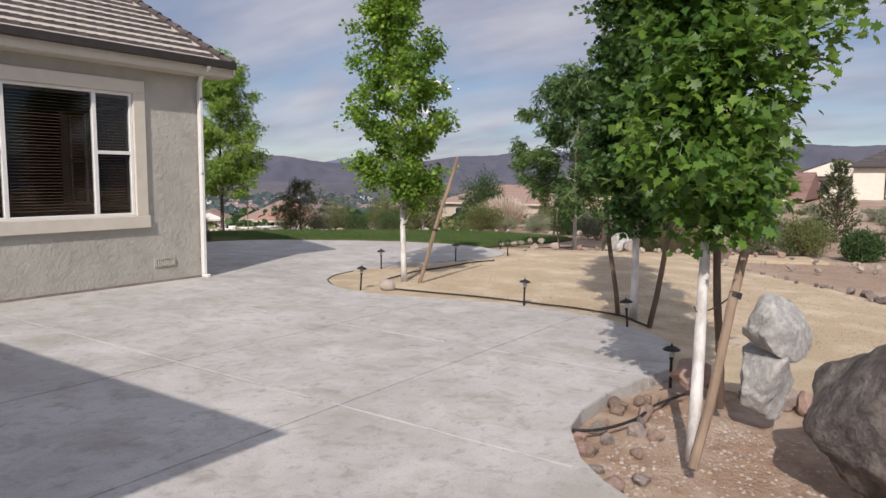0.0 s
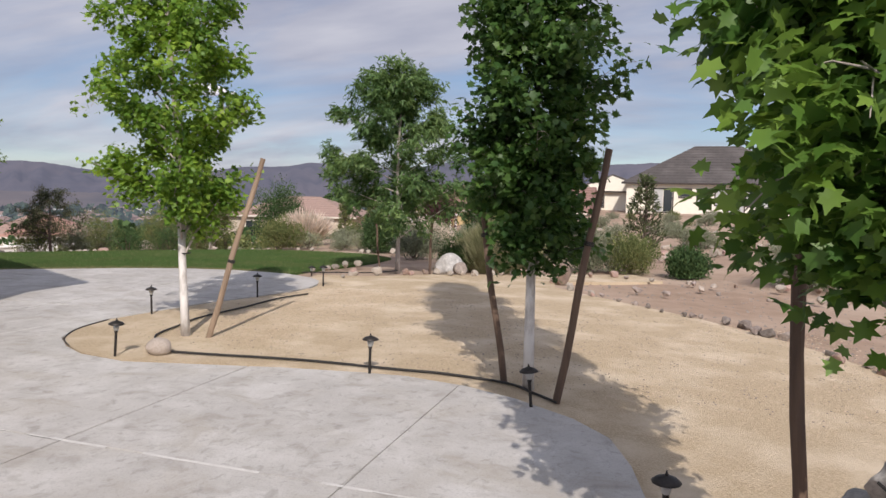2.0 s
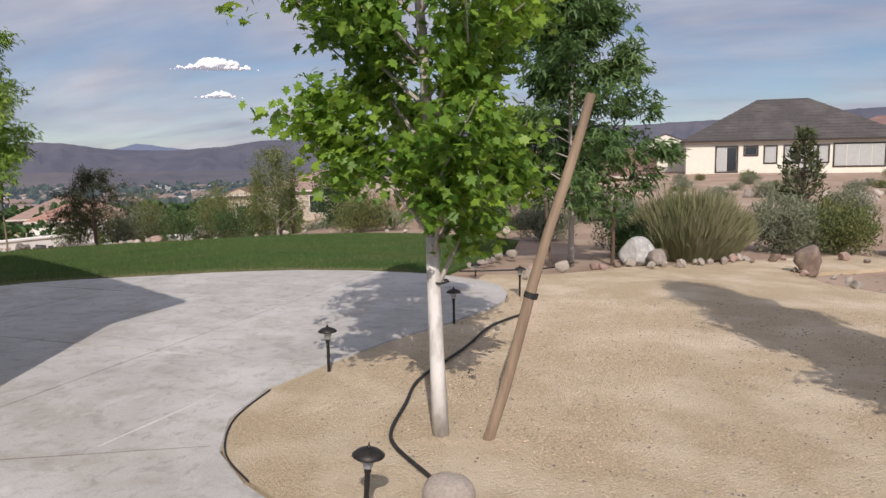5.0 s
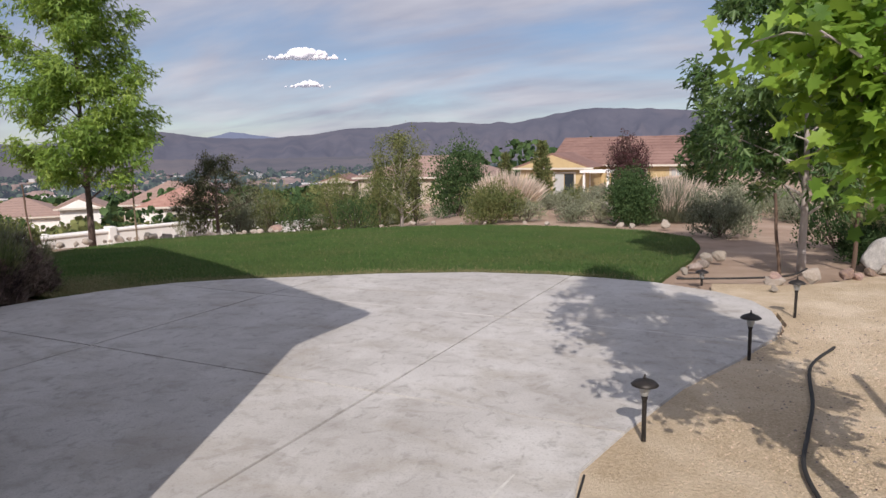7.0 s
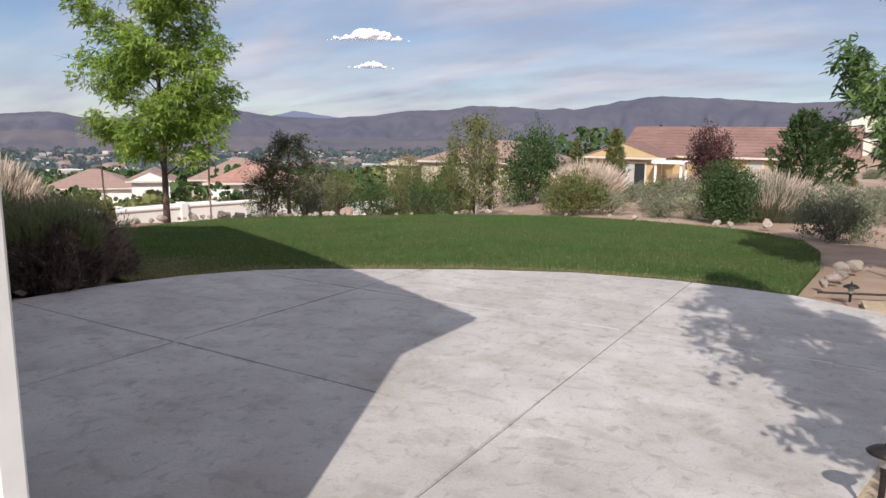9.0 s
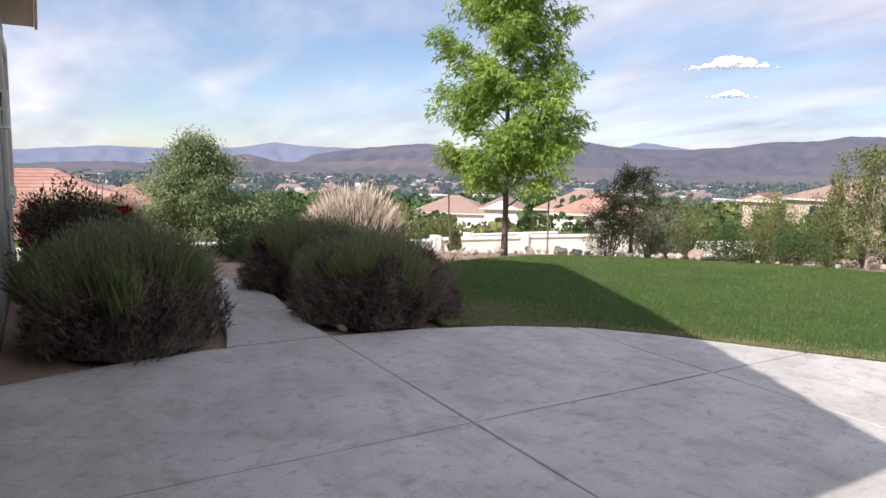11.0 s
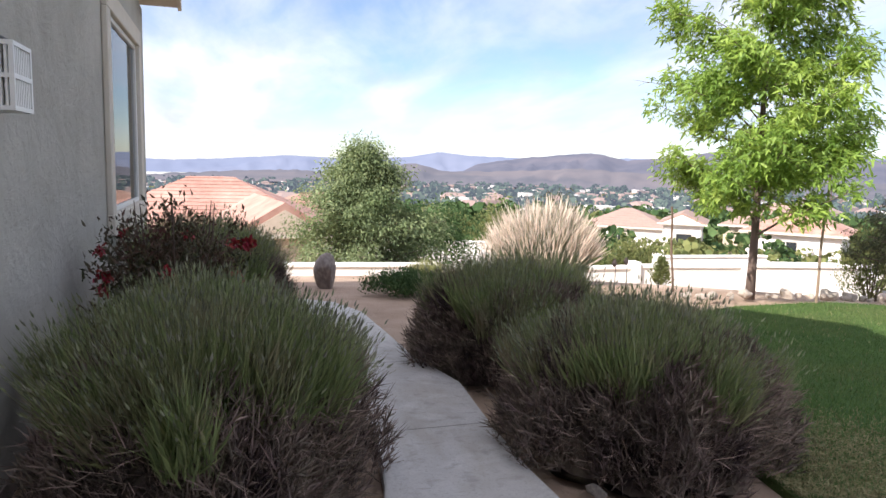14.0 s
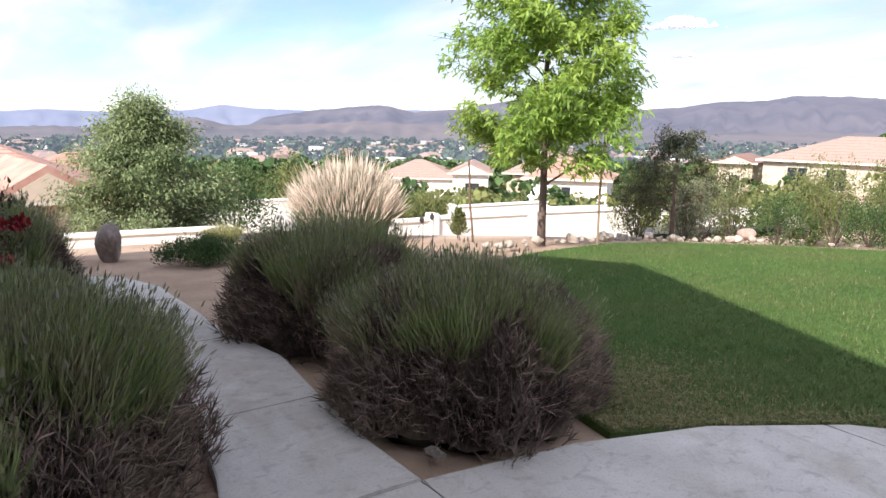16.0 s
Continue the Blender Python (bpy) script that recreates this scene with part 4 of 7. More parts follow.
def pole(name, label, p0, p1, r0, r1, material, ties=()):
    p0, p1 = Vector(p0), Vector(p1)
    root = thing(name, label, "tree stake", tuple(p0))
    d = p1 - p0
    pts = [d * s + Vector((0.008 * math.sin(9 * s), 0.008 * math.cos(7 * s), 0)) for s in (-.02, .15, .3, .45, .6, .75, .9, 1.0)]
    v, f = tube_data(pts, [r0 + (r1 - r0) * i / 7 + 0.002 * math.sin(i * 3) for i in range(8)], 10)
    mesh_object("pole", v, f, material, root, smooth=False)
    for s in ties:
        c = d * s
        dn = d.normalized()
        v, f = joined([tube_data([c + dn * (0.012 * k) - dn * 0.005, c + dn * (0.012 * k) + dn * 0.005], [r0 + 0.008] * 2, 10) for k in range(3)])
        mesh_object("wire_tie", v, f, RUBBER, root, "twisted wire tie")
    return root


def tie(name, label, pts, r=0.005):
    v, f = tube_data(pts, [r] * len(pts), 5)
    return mesh_object(name, v, f, RUBBER, None, label, category="tree tie")


MAPLE_LEAF, ASH_LEAF, SMALL_LEAF = (MAPLE_SHAPE, MAPLE_FACES), (ASH_SHAPE, ASH_FACES), (LEAF_SHAPE, LEAF_FACES)
tree("maple_tree", "young maple with whitewashed trunk beside the rock bed", (-0.565, 3.90, 0), 5.2, 0.037,
     [(1.1, .26), (1.4, .42), (1.8, .52), (2.5, .58), (3.2, .55), (4.3, .42), (5.2, .12)], MAPLE_LEAF, MAPLE_MID, GREY_BARK, 3, n_branch=58, n_leaf=23000, leaf_size=0.074, white=1.35, first=1.22, rise=0.6, lean=(-0.15, 0.95), spread=0.095, clump=20, bias=(35, 0.05))
tree("maple_tree", "young maple with bright white painted trunk in granite yard", (-6.47, 8.44, 0), 5.3, 0.045,
     [(0.8, .15), (1.2, .52), (1.7, .86), (2.4, 1.10), (3.0, 1.14), (3.5, .86), (4.1, .52), (5.3, .10)], MAPLE_LEAF, MAPLE, GREY_BARK, 11, n_branch=44, n_leaf=25000, leaf_size=0.062, lean=(-0.12, -0.1), white=1.2, first=0.85, rise=1.2, spread=0.08, clump=22, bias=(219, 0.12))
tree("maple_tree", "darker-leaved young maple between two brown stakes", (-2.40, 7.84, 0), 5.6, 0.044,
     [(0.9, .30), (1.2, .48), (1.6, .58), (2.4, .62), (3.4, .62), (4.5, .45), (5.6, .12)], MAPLE_LEAF, MAPLE_DARK, GREY_BARK, 23, n_branch=52, n_leaf=28000, leaf_size=0.068, spread=0.10, clump=18, white=1.3, first=0.98, rise=0.7)
tree("ash_tree", "airy young ash with drooping leaves behind the rock border", (-6.97, 15.97, -0.14), 4.5, 0.052,
     [(0.7, 1.1), (1.2, 1.65), (2.0, 1.8), (3.0, 1.55), (3.8, 1.1), (4.4, .4)], ASH_LEAF, ASH, GREY_BARK, 31, n_branch=40, n_leaf=15500, leaf_size=0.135, first=0.7, rise=1.1, spread=0.10, clump=20, bias=(180, 0.10))
tree("ash_tree", "bright green young ash at the far edge of the lawn", (-20.95, 15.85, -0.40), 6.4, 0.07,
     [(1.0, 1.1), (1.7, 1.6), (3.0, 1.85), (4.3, 1.7), (5.4, 1.15), (6.4, .3)], ASH_LEAF, ASH_BRIGHT, BROWN_BARK, 44, n_branch=48, n_leaf=25000, leaf_size=0.135, first=1.0, rise=1.3, spread=0.13, clump=20)
tree("plum_tree", "small dark spreading tree beside the lawn", (-21.9, 20.6, -0.78), 2.3, 0.06,
     [(0.6, 1.2), (1.0, 1.6), (1.5, 1.35), (2.0, .8), (2.3, .4)], SMALL_LEAF, PLUM, BROWN_BARK, 51, n_branch=26, n_leaf=9500, leaf_size=0.07, first=0.4, rise=0.55, spread=0.085, clump=22)
tree("willow_tree", "broad grey-green tree beyond the white wall", (-33.5, 12.2, -3.3), 5.3, 0.16,
     [(1.0, 1.9), (2.2, 2.7), (3.2, 2.4), (4.2, 1.6), (5.3, .4)], SMALL_LEAF, WILLOW, BROWN_BARK, 61, n_branch=64, n_leaf=76000, leaf_size=0.105, first=0.7, rise=1.3, spread=0.22, clump=20)

pole("tree_stake", "peeled pine tree stake leaning by the maple", (-0.52, 3.78, 0), (-0.29, 4.455, 2.02), 0.03, 0.027, POLE_NEW, (0.48,))
pole("tree_stake", "weathered stake behind the maple trunk", (-0.68, 5.0, 0), (-0.78, 5.0, 1.75), 0.03, 0.027, POLE_OLD)
pole("tree_stake", "leaning split pine stake beside the white trunk", (-6.17, 8.45, 0), (-5.63, 8.71, 2.0), 0.034, 0.027, POLE_NEW, (0.42,))
pole("tree_stake", "weathered brown stake leaning away from the dark maple", (-2.645, 7.94, 0), (-2.93, 8.0, 1.75), 0.032, 0.026, POLE_OLD, (0.73,))
pole("tree_stake", "dark brown stake leaning out from the dark maple", (-2.10, 7.55, 0), (-1.77, 7.67, 2.03), 0.033, 0.027, POLE_OLD, (0.62,))
pole("tree_stake", "short dark stake beside the ash tree", (-7.22, 15.6, -0.15), (-7.32, 15.6, 0.95), 0.022, 0.02, POLE_OLD)
pole("tree_stake", "short dark stake beside the ash tree", (-6.35, 16.3, -0.15), (-6.30, 16.3, 1.2), 0.03, 0.025, POLE_OLD)
pole("tree_stake", "thin green stake by the bright ash", (-20.2, 16.4, -0.45), (-20.05, 16.3, 1.6), 0.02, 0.018, POLE_NEW)
pole("tree_stake", "thin brown stake by the bright ash", (-21.9, 15.1, -0.4), (-22.0, 15.05, 1.0), 0.02, 0.018, POLE_OLD)
tie("tree_tie", "black rubber tie from the trunk to its stake", [(-0.655, 4.12, 0.88), (-0.62, 4.05, 0.86), (-0.585, 4.10, 0.86), (-0.52, 4.12, 0.89), (-0.434, 4.13, 0.97)])
tie("tree_tie", "black rubber tie round the white trunk", [(-6.41, 8.44, 0.93), (-6.44, 8.39, 0.925), (-6.50, 8.39, 0.93), (-6.53, 8.44, 0.93), (-6.50, 8.49, 0.93), (-6.44, 8.50, 0.93), (-6.41, 8.45, 0.93)], 0.008)
tie("tree_tie", "black wire ties from the dark maple to its stakes", [(-2.86, 7.99, 1.27), (-2.6, 7.9, 1.2), (-2.40, 7.79, 1.22), (-2.15, 7.72, 1.17), (-1.90, 7.63, 1.26)])


# ---- rocks ----
def rock_mesh(name, seed, material, subdiv=2, rough=0.22, squash=(1, 1, 0.7), cuts=5, keen=0.97):
    rng = random.Random(seed)
    bm = bmesh.new()
    bmesh.ops.create_icosphere(bm, subdivisions=subdiv, radius=1)
    planes = []
    for _ in range(cuts):
        n = Vector((rng.gauss(0, 1), rng.gauss(0, 1), rng.gauss(0, 0.8))).normalized()
        planes.append((n, rng.uniform(0.5, 0.82)))
    off = Vector((seed * 3.1, seed * 1.7, seed))
    for v in bm.verts:
        p = v.co.copy()
        for n, d in planes:
            e = p.dot(n) - d
            if e > 0:
                p -= n * e * keen
        q = p * (1 + rough * noise.noise(p * 1.3 + off) + rough * 0.35 * noise.noise(p * 3.7 + off) + (rough * 0.12 * noise.noise(p * 11 + off) if subdiv > 3 else 0))
        v.co = Vector((q.x * squash[0], q.y * squash[1], q.z * squash[2]))
    lo = min(v.co.z for v in bm.verts)
    for v in bm.verts:
        v.co.z = max(v.co.z - lo, 0.12 * squash[2]) - 0.12 * squash[2]
    me = bpy.data.meshes.new(name)
    bm.to_mesh(me)
    bm.free()
    me.materials.append(material)
    if subdiv > 2:
        me.polygons.foreach_set("use_smooth", [True] * len(me.polygons))
    return me


def boulder(label, at, size, rz, me, sz=None, tilt=0):
    ob = new("boulder", me)
    ob.matrix_world = pose(*at, tilt, 0, rz) @ Matrix.Diagonal((size[0], size[1], size[2], 1))
    return tagged(ob, label, "rock")


boulder("pale granite boulder standing upright under another", (-0.36, 4.97, -0.03), (0.26, 0.24, 0.365), 20, rock_mesh("boulder", 5, GRANITE_ROCK, 5, 0.22, (1, 1, 0.85), 13))
boulder("pale granite boulder balanced on the lower one", (-0.31, 4.99, 0.45), (0.26, 0.21, 0.36), 200, rock_mesh("boulder", 9, GRANITE_ROCK, 5, 0.2, (1, 1, 0.8), 9), tilt=-26)
boulder("large rounded brown-grey volcanic boulder beside the patio", (0.52, 4.05, -0.08), (0.52, 0.50, 0.60), 30, rock_mesh("boulder", 14, BASALT, 5, 0.18, (1, 1, 0.85), 9))
boulder("round tan stone weighing down the black hose", (-6.12, 7.6, -0.02), (0.135, 0.115, 0.11), 10, rock_mesh("boulder", 21, PALEROCK, 3, 0.1, (1, 1, 0.85), 2))
boulder("pale grey boulder in the rock border", (-5.95, 16.5, -0.22), (0.33, 0.28, 0.40), 40, rock_mesh("boulder", 33, GRANITE_ROCK, 3, 0.22, (1, 1, 0.75), 6))
boulder("grey stone leaning on the pale boulder", (-5.62, 16.25, -0.2), (0.2, 0.16, 0.24), 100, rock_mesh("boulder", 34, ROCK, 3, 0.22, (1, 1, 0.75), 5))
boulder("pointed pinkish standing stone at the end of the rock border", (-3.45, 16.2, -0.2), (0.24, 0.2, 0.30), 0, rock_mesh("boulder", 37, REDROCK, 3, 0.2, (1, 1, 0.9), 8))
boulder("dark flat-topped upright stone beside the curving path", (-22.9, 9.45, -0.40), (0.24, 0.2, 0.36), 0, rock_mesh("boulder", 39, DARKROCK, 3, 0.12, (1, 1, 0.85), 3))
boulder("large tan boulder behind the lawn", (-21.3, 24.6, -1.1), (0.36, 0.3, 0.42), 0, rock_mesh("boulder", 42, PALEROCK, 3, 0.15, (1, 1, 0.85), 4))
boulder("orange-tan boulder at the lawn edge", (-21.0, 22.1, -0.85), (0.24, 0.18, 0.18), 30, rock_mesh("boulder", 43, REDROCK, 3, 0.15, (1, 1, 0.75), 4))

ROCK_MESHES = {k: [rock_mesh("stone", 100 + 7 * i + j, m, 2 if i % 2 else 3, 0.30, (1, 0.8, 0.66), 15, 1.0) for i in range(7)]
               for j, (k, m) in enumerate((("field", ROCK), ("dark", DARKROCK), ("pale", PALEROCK), ("red", REDROCK)))}
ROCK_LABEL = {"field": "brown-grey fieldstone", "dark": "dark volcanic fieldstone", "pale": "pale tan rounded stone", "red": "reddish-brown angular stone"}


def rock_line(points, spacing, size, kinds, group, where, seed, jitter=0.08, up=0.0):
    rng = random.Random(seed)
    for (x0, y0), (x1, y1) in zip(points, points[1:]):
        d = math.hypot(x1 - x0, y1 - y0)
        n = max(1, round(d / spacing))
        for i in range(n):
            s = (i + rng.uniform(0.2, 0.8)) / n
            x, y = x0 + (x1 - x0) * s + rng.gauss(0, jitter), y0 + (y1 - y0) * s + rng.gauss(0, jitter)
            k = rng.choice(kinds)
            r = 0.66 * size * rng.uniform(0.6, 1.35)
            ob = new("stone", rng.choice(ROCK_MESHES[k]))
            ob.matrix_world = pose(x, y, ground_z(x, y) + up - r * 0.15, rng.uniform(-10, 10), rng.uniform(-10, 10), rng.uniform(0, 360)) @ Matrix.Diagonal((r, r * rng.uniform(0.7, 1), r * rng.uniform(0.8, 1.15), 1))
            tagged(ob, ROCK_LABEL[k] + " " + where, "rock", group)


rock_line([(-7.35, 13.95), (-7.1, 14.35), (-6.65, 14.95), (-6.2, 15.7), (-5.6, 15.9), (-5.0, 16.4), (-4.55, 17.0), (-4.0, 17.9)], 0.30, 0.17, ["pale", "field", "pale", "red"], "border stones", "in the yard border", 1)
rock_line([(-8.35, 14.25), (-8.2, 15.2), (-8.2, 16.4)], 0.42, 0.15, ["pale", "field"], "border stones", "between lawn and soil", 2)
rock_line([(-3.6, 16.4), (-3.3, 15.4), (-2.73, 14.45), (-1.95, 13.68)], 0.40, 0.14, ["field", "red", "pale"], "yard edge stones", "edging the granite yard", 3)
rock_line([(-1.95, 13.68), (-0.86, 12.80), (-0.25, 12.2), (0.25, 11.55), (0.6, 10.95), (0.95, 10.3), (1.9, 9.0), (3.5, 7.5), (5.0, 6.1)], 0.29, 0.16, ["dark", "field", "dark", "red"], "yard edge stones", "edging the granite yard", 4, 0.05)
rock_line([(-4.0, 17.9), (-2.4, 18.2), (-0.2, 17.6), (2.0, 17.4), (3.6, 17.9)], 0.45, 0.17, ["field", "pale", "red"], "back border stones", "in the back border", 5, 0.15)
rock_line([(-3.1, 16.3), (-1.6, 15.9), (0.4, 16.2), (2.2, 15.6)], 0.7, 0.14, ["pale", "field"], "loose stones", "lying on the bare soil", 6, 0.3)
rock_line([(2.4, 17.0), (3.4, 16.0), (4.3, 15.2), (5.4, 14.6), (7.0, 13.8)], 0.36, 0.21, ["pale", "field"], "slope stones", "retaining the planted slope", 7, 0.08)
rock_line([(-1.2, 5.8), (-0.75, 5.75), (-0.1, 5.6), (0.5, 5.4), (1.3, 5.0), (2.6, 4.6)], 0.22, 0.20, ["field", "red", "pale"], "bed stones", "between the bed and the granite yard", 8, 0.07)
rock_line([(-1.2, 5.1), (-1.33, 4.8), (-1.34, 4.3), (-1.24, 3.9), (-1.0, 3.5), (-0.7, 3.22), (-0.3, 3.0), (0.5, 2.8), (1.3, 2.6)], 0.17, 0.14, ["red", "field", "red"], "edging stones", "set along the concrete edge", 9, 0.04, -0.02)
rock_line([(-1.0, 5.1), (-1.12, 4.6), (-1.05, 4.1), (-0.85, 3.6)], 0.17, 0.125, ["red", "field", "dark"], "edging stones", "set along the concrete edge", 10, 0.08, -0.02)
rock_line([(-20.4, 14.3), (-20.7, 15.4), (-20.8, 16.8), (-20.9, 18.3), (-20.6, 19.6), (-19.9, 20.9)], 0.20, 0.17, ["pale"], "lawn stones", "edging the far lawn", 11, 0.06)
rock_line([(-19.3, 21.8), (-17.0, 22.4), (-14.5, 22.6), (-12.0, 22.5), (-10.2, 22.0)], 0.75, 0.13, ["pale"], "lawn stones", "edging the far lawn", 12, 0.1)
rock_line([(-10.6, 22.2), (-9.3, 22.4), (-8.2, 21.6)], 0.6, 0.2, ["pale"], "lawn stones", "edging the far lawn", 13, 0.15)
rock_line([(-3, 30), (0, 31), (4, 30), (8, 29)], 0.7, 0.33, ["field", "pale"], "hillside stones", "on the dry hillside", 14, 0.8)
rock_line([(-6, 42), (0, 40), (6, 41), (11, 40)], 0.9, 0.5, ["field", "pale"], "hillside stones", "on the dry hillside", 15, 1.6)
rock_line([(-3.5, 24.5), (-1, 26), (2, 25.2), (5, 27)], 0.42, 0.26, ["field", "pale", "red"], "wash stones", "scattered in the dry wash", 18, 0.7)
rock_line([(-1.5, 33), (3, 35), (8, 34)], 0.6, 0.36, ["field", "pale"], "wash stones", "scattered in the dry wash", 19, 1.2)
rock_line([(-13.5, 27), (-11.5, 26.4), (-10.0, 27)], 0.35, 0.4, ["pale"], "pale boulders", "heaped behind the lawn", 16, 0.45)
rock_line([(-15.0, 9.62), (-14.95, 9.75)], 0.2, 0.14, ["field"], "path stones", "at the corner of path and patio", 17, 0.03)
b = new("boulder", ROCK_MESHES["red"][1])
b.matrix_world = pose(-1.02, 5.42, -0.05, 0, 0, 30) @ Matrix.Diagonal((0.23, 0.17, 0.24, 1))
tagged(b, "rounded reddish stone at the point of the bed", "rock")


def pebbles(name, label, n, area, size, material, seed, lift=0.0):
    rng = np.random.default_rng(seed)
    x0, x1, y0, y1 = area
    pos, sz = [], []
    while len(pos) < n:
        x, y = rng.uniform(x0, x1), rng.uniform(y0, y1)
        pos.append((x, y, ground_z(x, y) + lift))
        sz.append(size * rng.uniform(0.5, 1.6))
    shape = ((-1, -.6, 0), (.2, -1, 0), (1, 0, 0), (.3, .9, 0), (-.8, .7, 0), (0, 0, .75), (.3, .2, .6))
    faces = ((0, 1, 5), (1, 6, 5), (1, 2, 6), (2, 3, 6), (3, 5, 6), (3, 4, 5), (4, 0, 5))
    d = rng.normal(size=(n, 3)) * np.array([1, 1, 0.1])
    scatter_mesh(name, pos, d, np.tile((0.0, 0, 1), (n, 1)), sz, shape, faces, material, None, label, "stuff", "gravel")


pebbles("gravel", "small brown stones in the planting bed", 900, (-1.2, 2.4, 3.1, 5.6), 0.012, ROCK, 1, -0.03)
pebbles("gravel", "crushed granite crumbs on the yard", 16000, (-6.9, 1.0, 7.9, 12.6), 0.0065, GRAVEL, 2, -0.014)
pebbles("gravel", "crushed granite crumbs on the yard", 14000, (-7.55, -5.2, 8.3, 12.6), 0.0065, GRAVEL, 12, -0.014)
pebbles("gravel", "small stones on the bare soil", 1500, (-3, 8, 11, 20), 0.022, ROCK, 3, -0.07)
pebbles("mulch", "pale bark chips and litter round the maple", 520, (-1.1, 0.2, 3.3, 5.0), 0.011, PALEROCK, 4, -0.022)


# ---- path lights ----
def path_light(label, at, lean=(0, 0), h=0.355):
    root = thing("path_light", label, "path light", (at[0], at[1], ground_z(*at)))
    root.matrix_world = pose(at[0], at[1], ground_z(*at), lean[0], lean[1], 0)
    root["group"] = "path lights round the yard"
    v, f = lathe([(0.004, -0.03), (0.013, -0.02), (0.013, h - 0.13), (0.017, h - 0.125), (0.017, h - 0.105), (0.01, h - 0.10)], 10)
    mesh_object("post", v, f, BLACK_METAL, root)
    v, f = lathe([(0.016, h - 0.105), (0.022, h - 0.10), (0.034, h - 0.045), (0.030, h - 0.042)], 14)
    mesh_object("lens", v, f, LENS, root, "clear tapered plastic lens", smooth=True)
    v, f = lathe([(0.074, h - 0.044), (0.076, h - 0.040), (0.055, h - 0.022), (0.025, h - 0.010), (0.012, h - 0.006)], 20)
    mesh_object("cap", v, f, BLACK_METAL, root, "wide black domed cap", smooth=True)
    v, f = lathe([(0.008, h - 0.006), (0.010, h), (0.006, h + 0.006), (0.003, h + 0.02)], 8)
    mesh_object("finial", v, f, BLACK_METAL, root)
    return root


for spot, lean in (((-6.45, 7.36), (0, 5)), ((-7.76, 9.37), (0, 0)), ((-7.33, 11.17), (0, 0)), ((-7.03, 12.72), (0, 1)), ((-3.84, 7.68), (-1, 1)), ((-2.25, 7.24), (0, -5)), ((-1.22, 5.54), (0, 0))):
    path_light("black metal solar path light beside the concrete edge", spot, lean)
path_light("short black path light at the corner of the lawn", (-8.0, 14.05), (0, 0), 0.17)


def smooth_curve(pts, n=8):
    out = []
    P = [Vector(p) for p in pts]
    for i in range(len(P) - 1):
        a, b, c, d = P[max(i - 1, 0)], P[i], P[i + 1], P[min(i + 2, len(P) - 1)]
        for k in range(n):
            t = k / n
            out.append(0.5 * ((2 * b) + (c - a) * t + (2 * a - 5 * b + 4 * c - d) * t * t + (3 * b - a - 3 * c + d) * t ** 3))
    return out + [P[-1]]


def hose(label, pts, r=0.012, z=0.01):
    c = smooth_curve([(x, y, ground_z(x, y) + z) for x, y in pts])
    v, f = tube_data(c, [r] * len(c), 8)
    return mesh_object("hose", v, f, RUBBER, None, label, smooth=True, category="irrigation hose")


pebbles("gravel", "dark crumbs scattered over the crushed granite", 2600, (-7.3, 2.0, 8.0, 13.0), 0.008, DARKROCK, 22, -0.013)


hose("black irrigation hose curving behind the white-trunked maple", [(-6.16, 7.72), (-6.36, 7.88), (-6.65, 8.15), (-6.77, 8.38), (-6.86, 8.8), (-6.97, 9.3), (-6.95, 9.8), (-6.92, 10.3), (-6.92, 11.1), (-6.75, 11.7)])
hose("black irrigation hose running along the edge of the yard", [(-6.02, 7.66), (-5.57, 7.72), (-4.64, 7.86), (-3.69, 7.88), (-3.2, 7.90), (-2.6, 7.86), (-2.32, 7.68), (-2.1, 7.52)])
hose("black irrigation hose lying over the bed stones", [(-1.42, 3.92), (-1.25, 4.05), (-1.12, 4.4), (-1.1, 4.8), (-1.0, 5.2)], 0.011, 0.06)
hose("black irrigation line by the lawn corner", [(-8.3, 14.2), (-7.6, 14.5), (-7.1, 15.0), (-6.9, 15.8)], 0.012)
e = [(-7.16, 7.58), (-7.5, 7.85), (-7.76, 8.29), (-7.86, 8.75)]
c = smooth_curve([(x - 0.0, y, -0.004) for x, y in hug(e, PATIO, 0.2, 0.25)])
v, f = tube_data(c, [0.006] * len(c), 6)
mesh_object("edging_strip", v, f, RUBBER, None, "black edging strip between concrete and granite", category="edging")


STREAK = mat("dried_cement_streak", (0.60, 0.585, 0.545), 0.9, (0.50, 0.48, 0.44), 14)
mesh_object("filler_streak", [(-8.335, 7.62, 0.002), (-8.315, 7.62, 0.002), (-8.27, 8.10, 0.002), (-8.25, 8.68, 0.002), (-8.262, 8.68, 0.002), (-8.298, 8.10, 0.002)], [(0, 1, 2, 5), (5, 2, 3, 4)], STREAK, None,
            "pale dried filler streak on the concrete", category="streak")


def litter():
    rng = np.random.default_rng(12)
    n = 260
    pos = [(x, y, ground_z(x, y) - 0.004) for x, y in zip(rng.uniform(-7, 1, n), rng.uniform(7.95, 12.8, n))]
    d = rng.normal(size=(n, 3)) * np.array([1, 1, 0.15])
    scatter_mesh("leaf_litter", pos, d, np.tile((0.0, 0, 1), (n, 1)) + rng.normal(size=(n, 3)) * 0.3, 0.014 + 0.02 * rng.random(n), LEAF_SHAPE, LEAF_FACES, LAV_WOOD, None, "dry brown leaf crumbs on the granite", "stuff", "leaf litter")


litter()


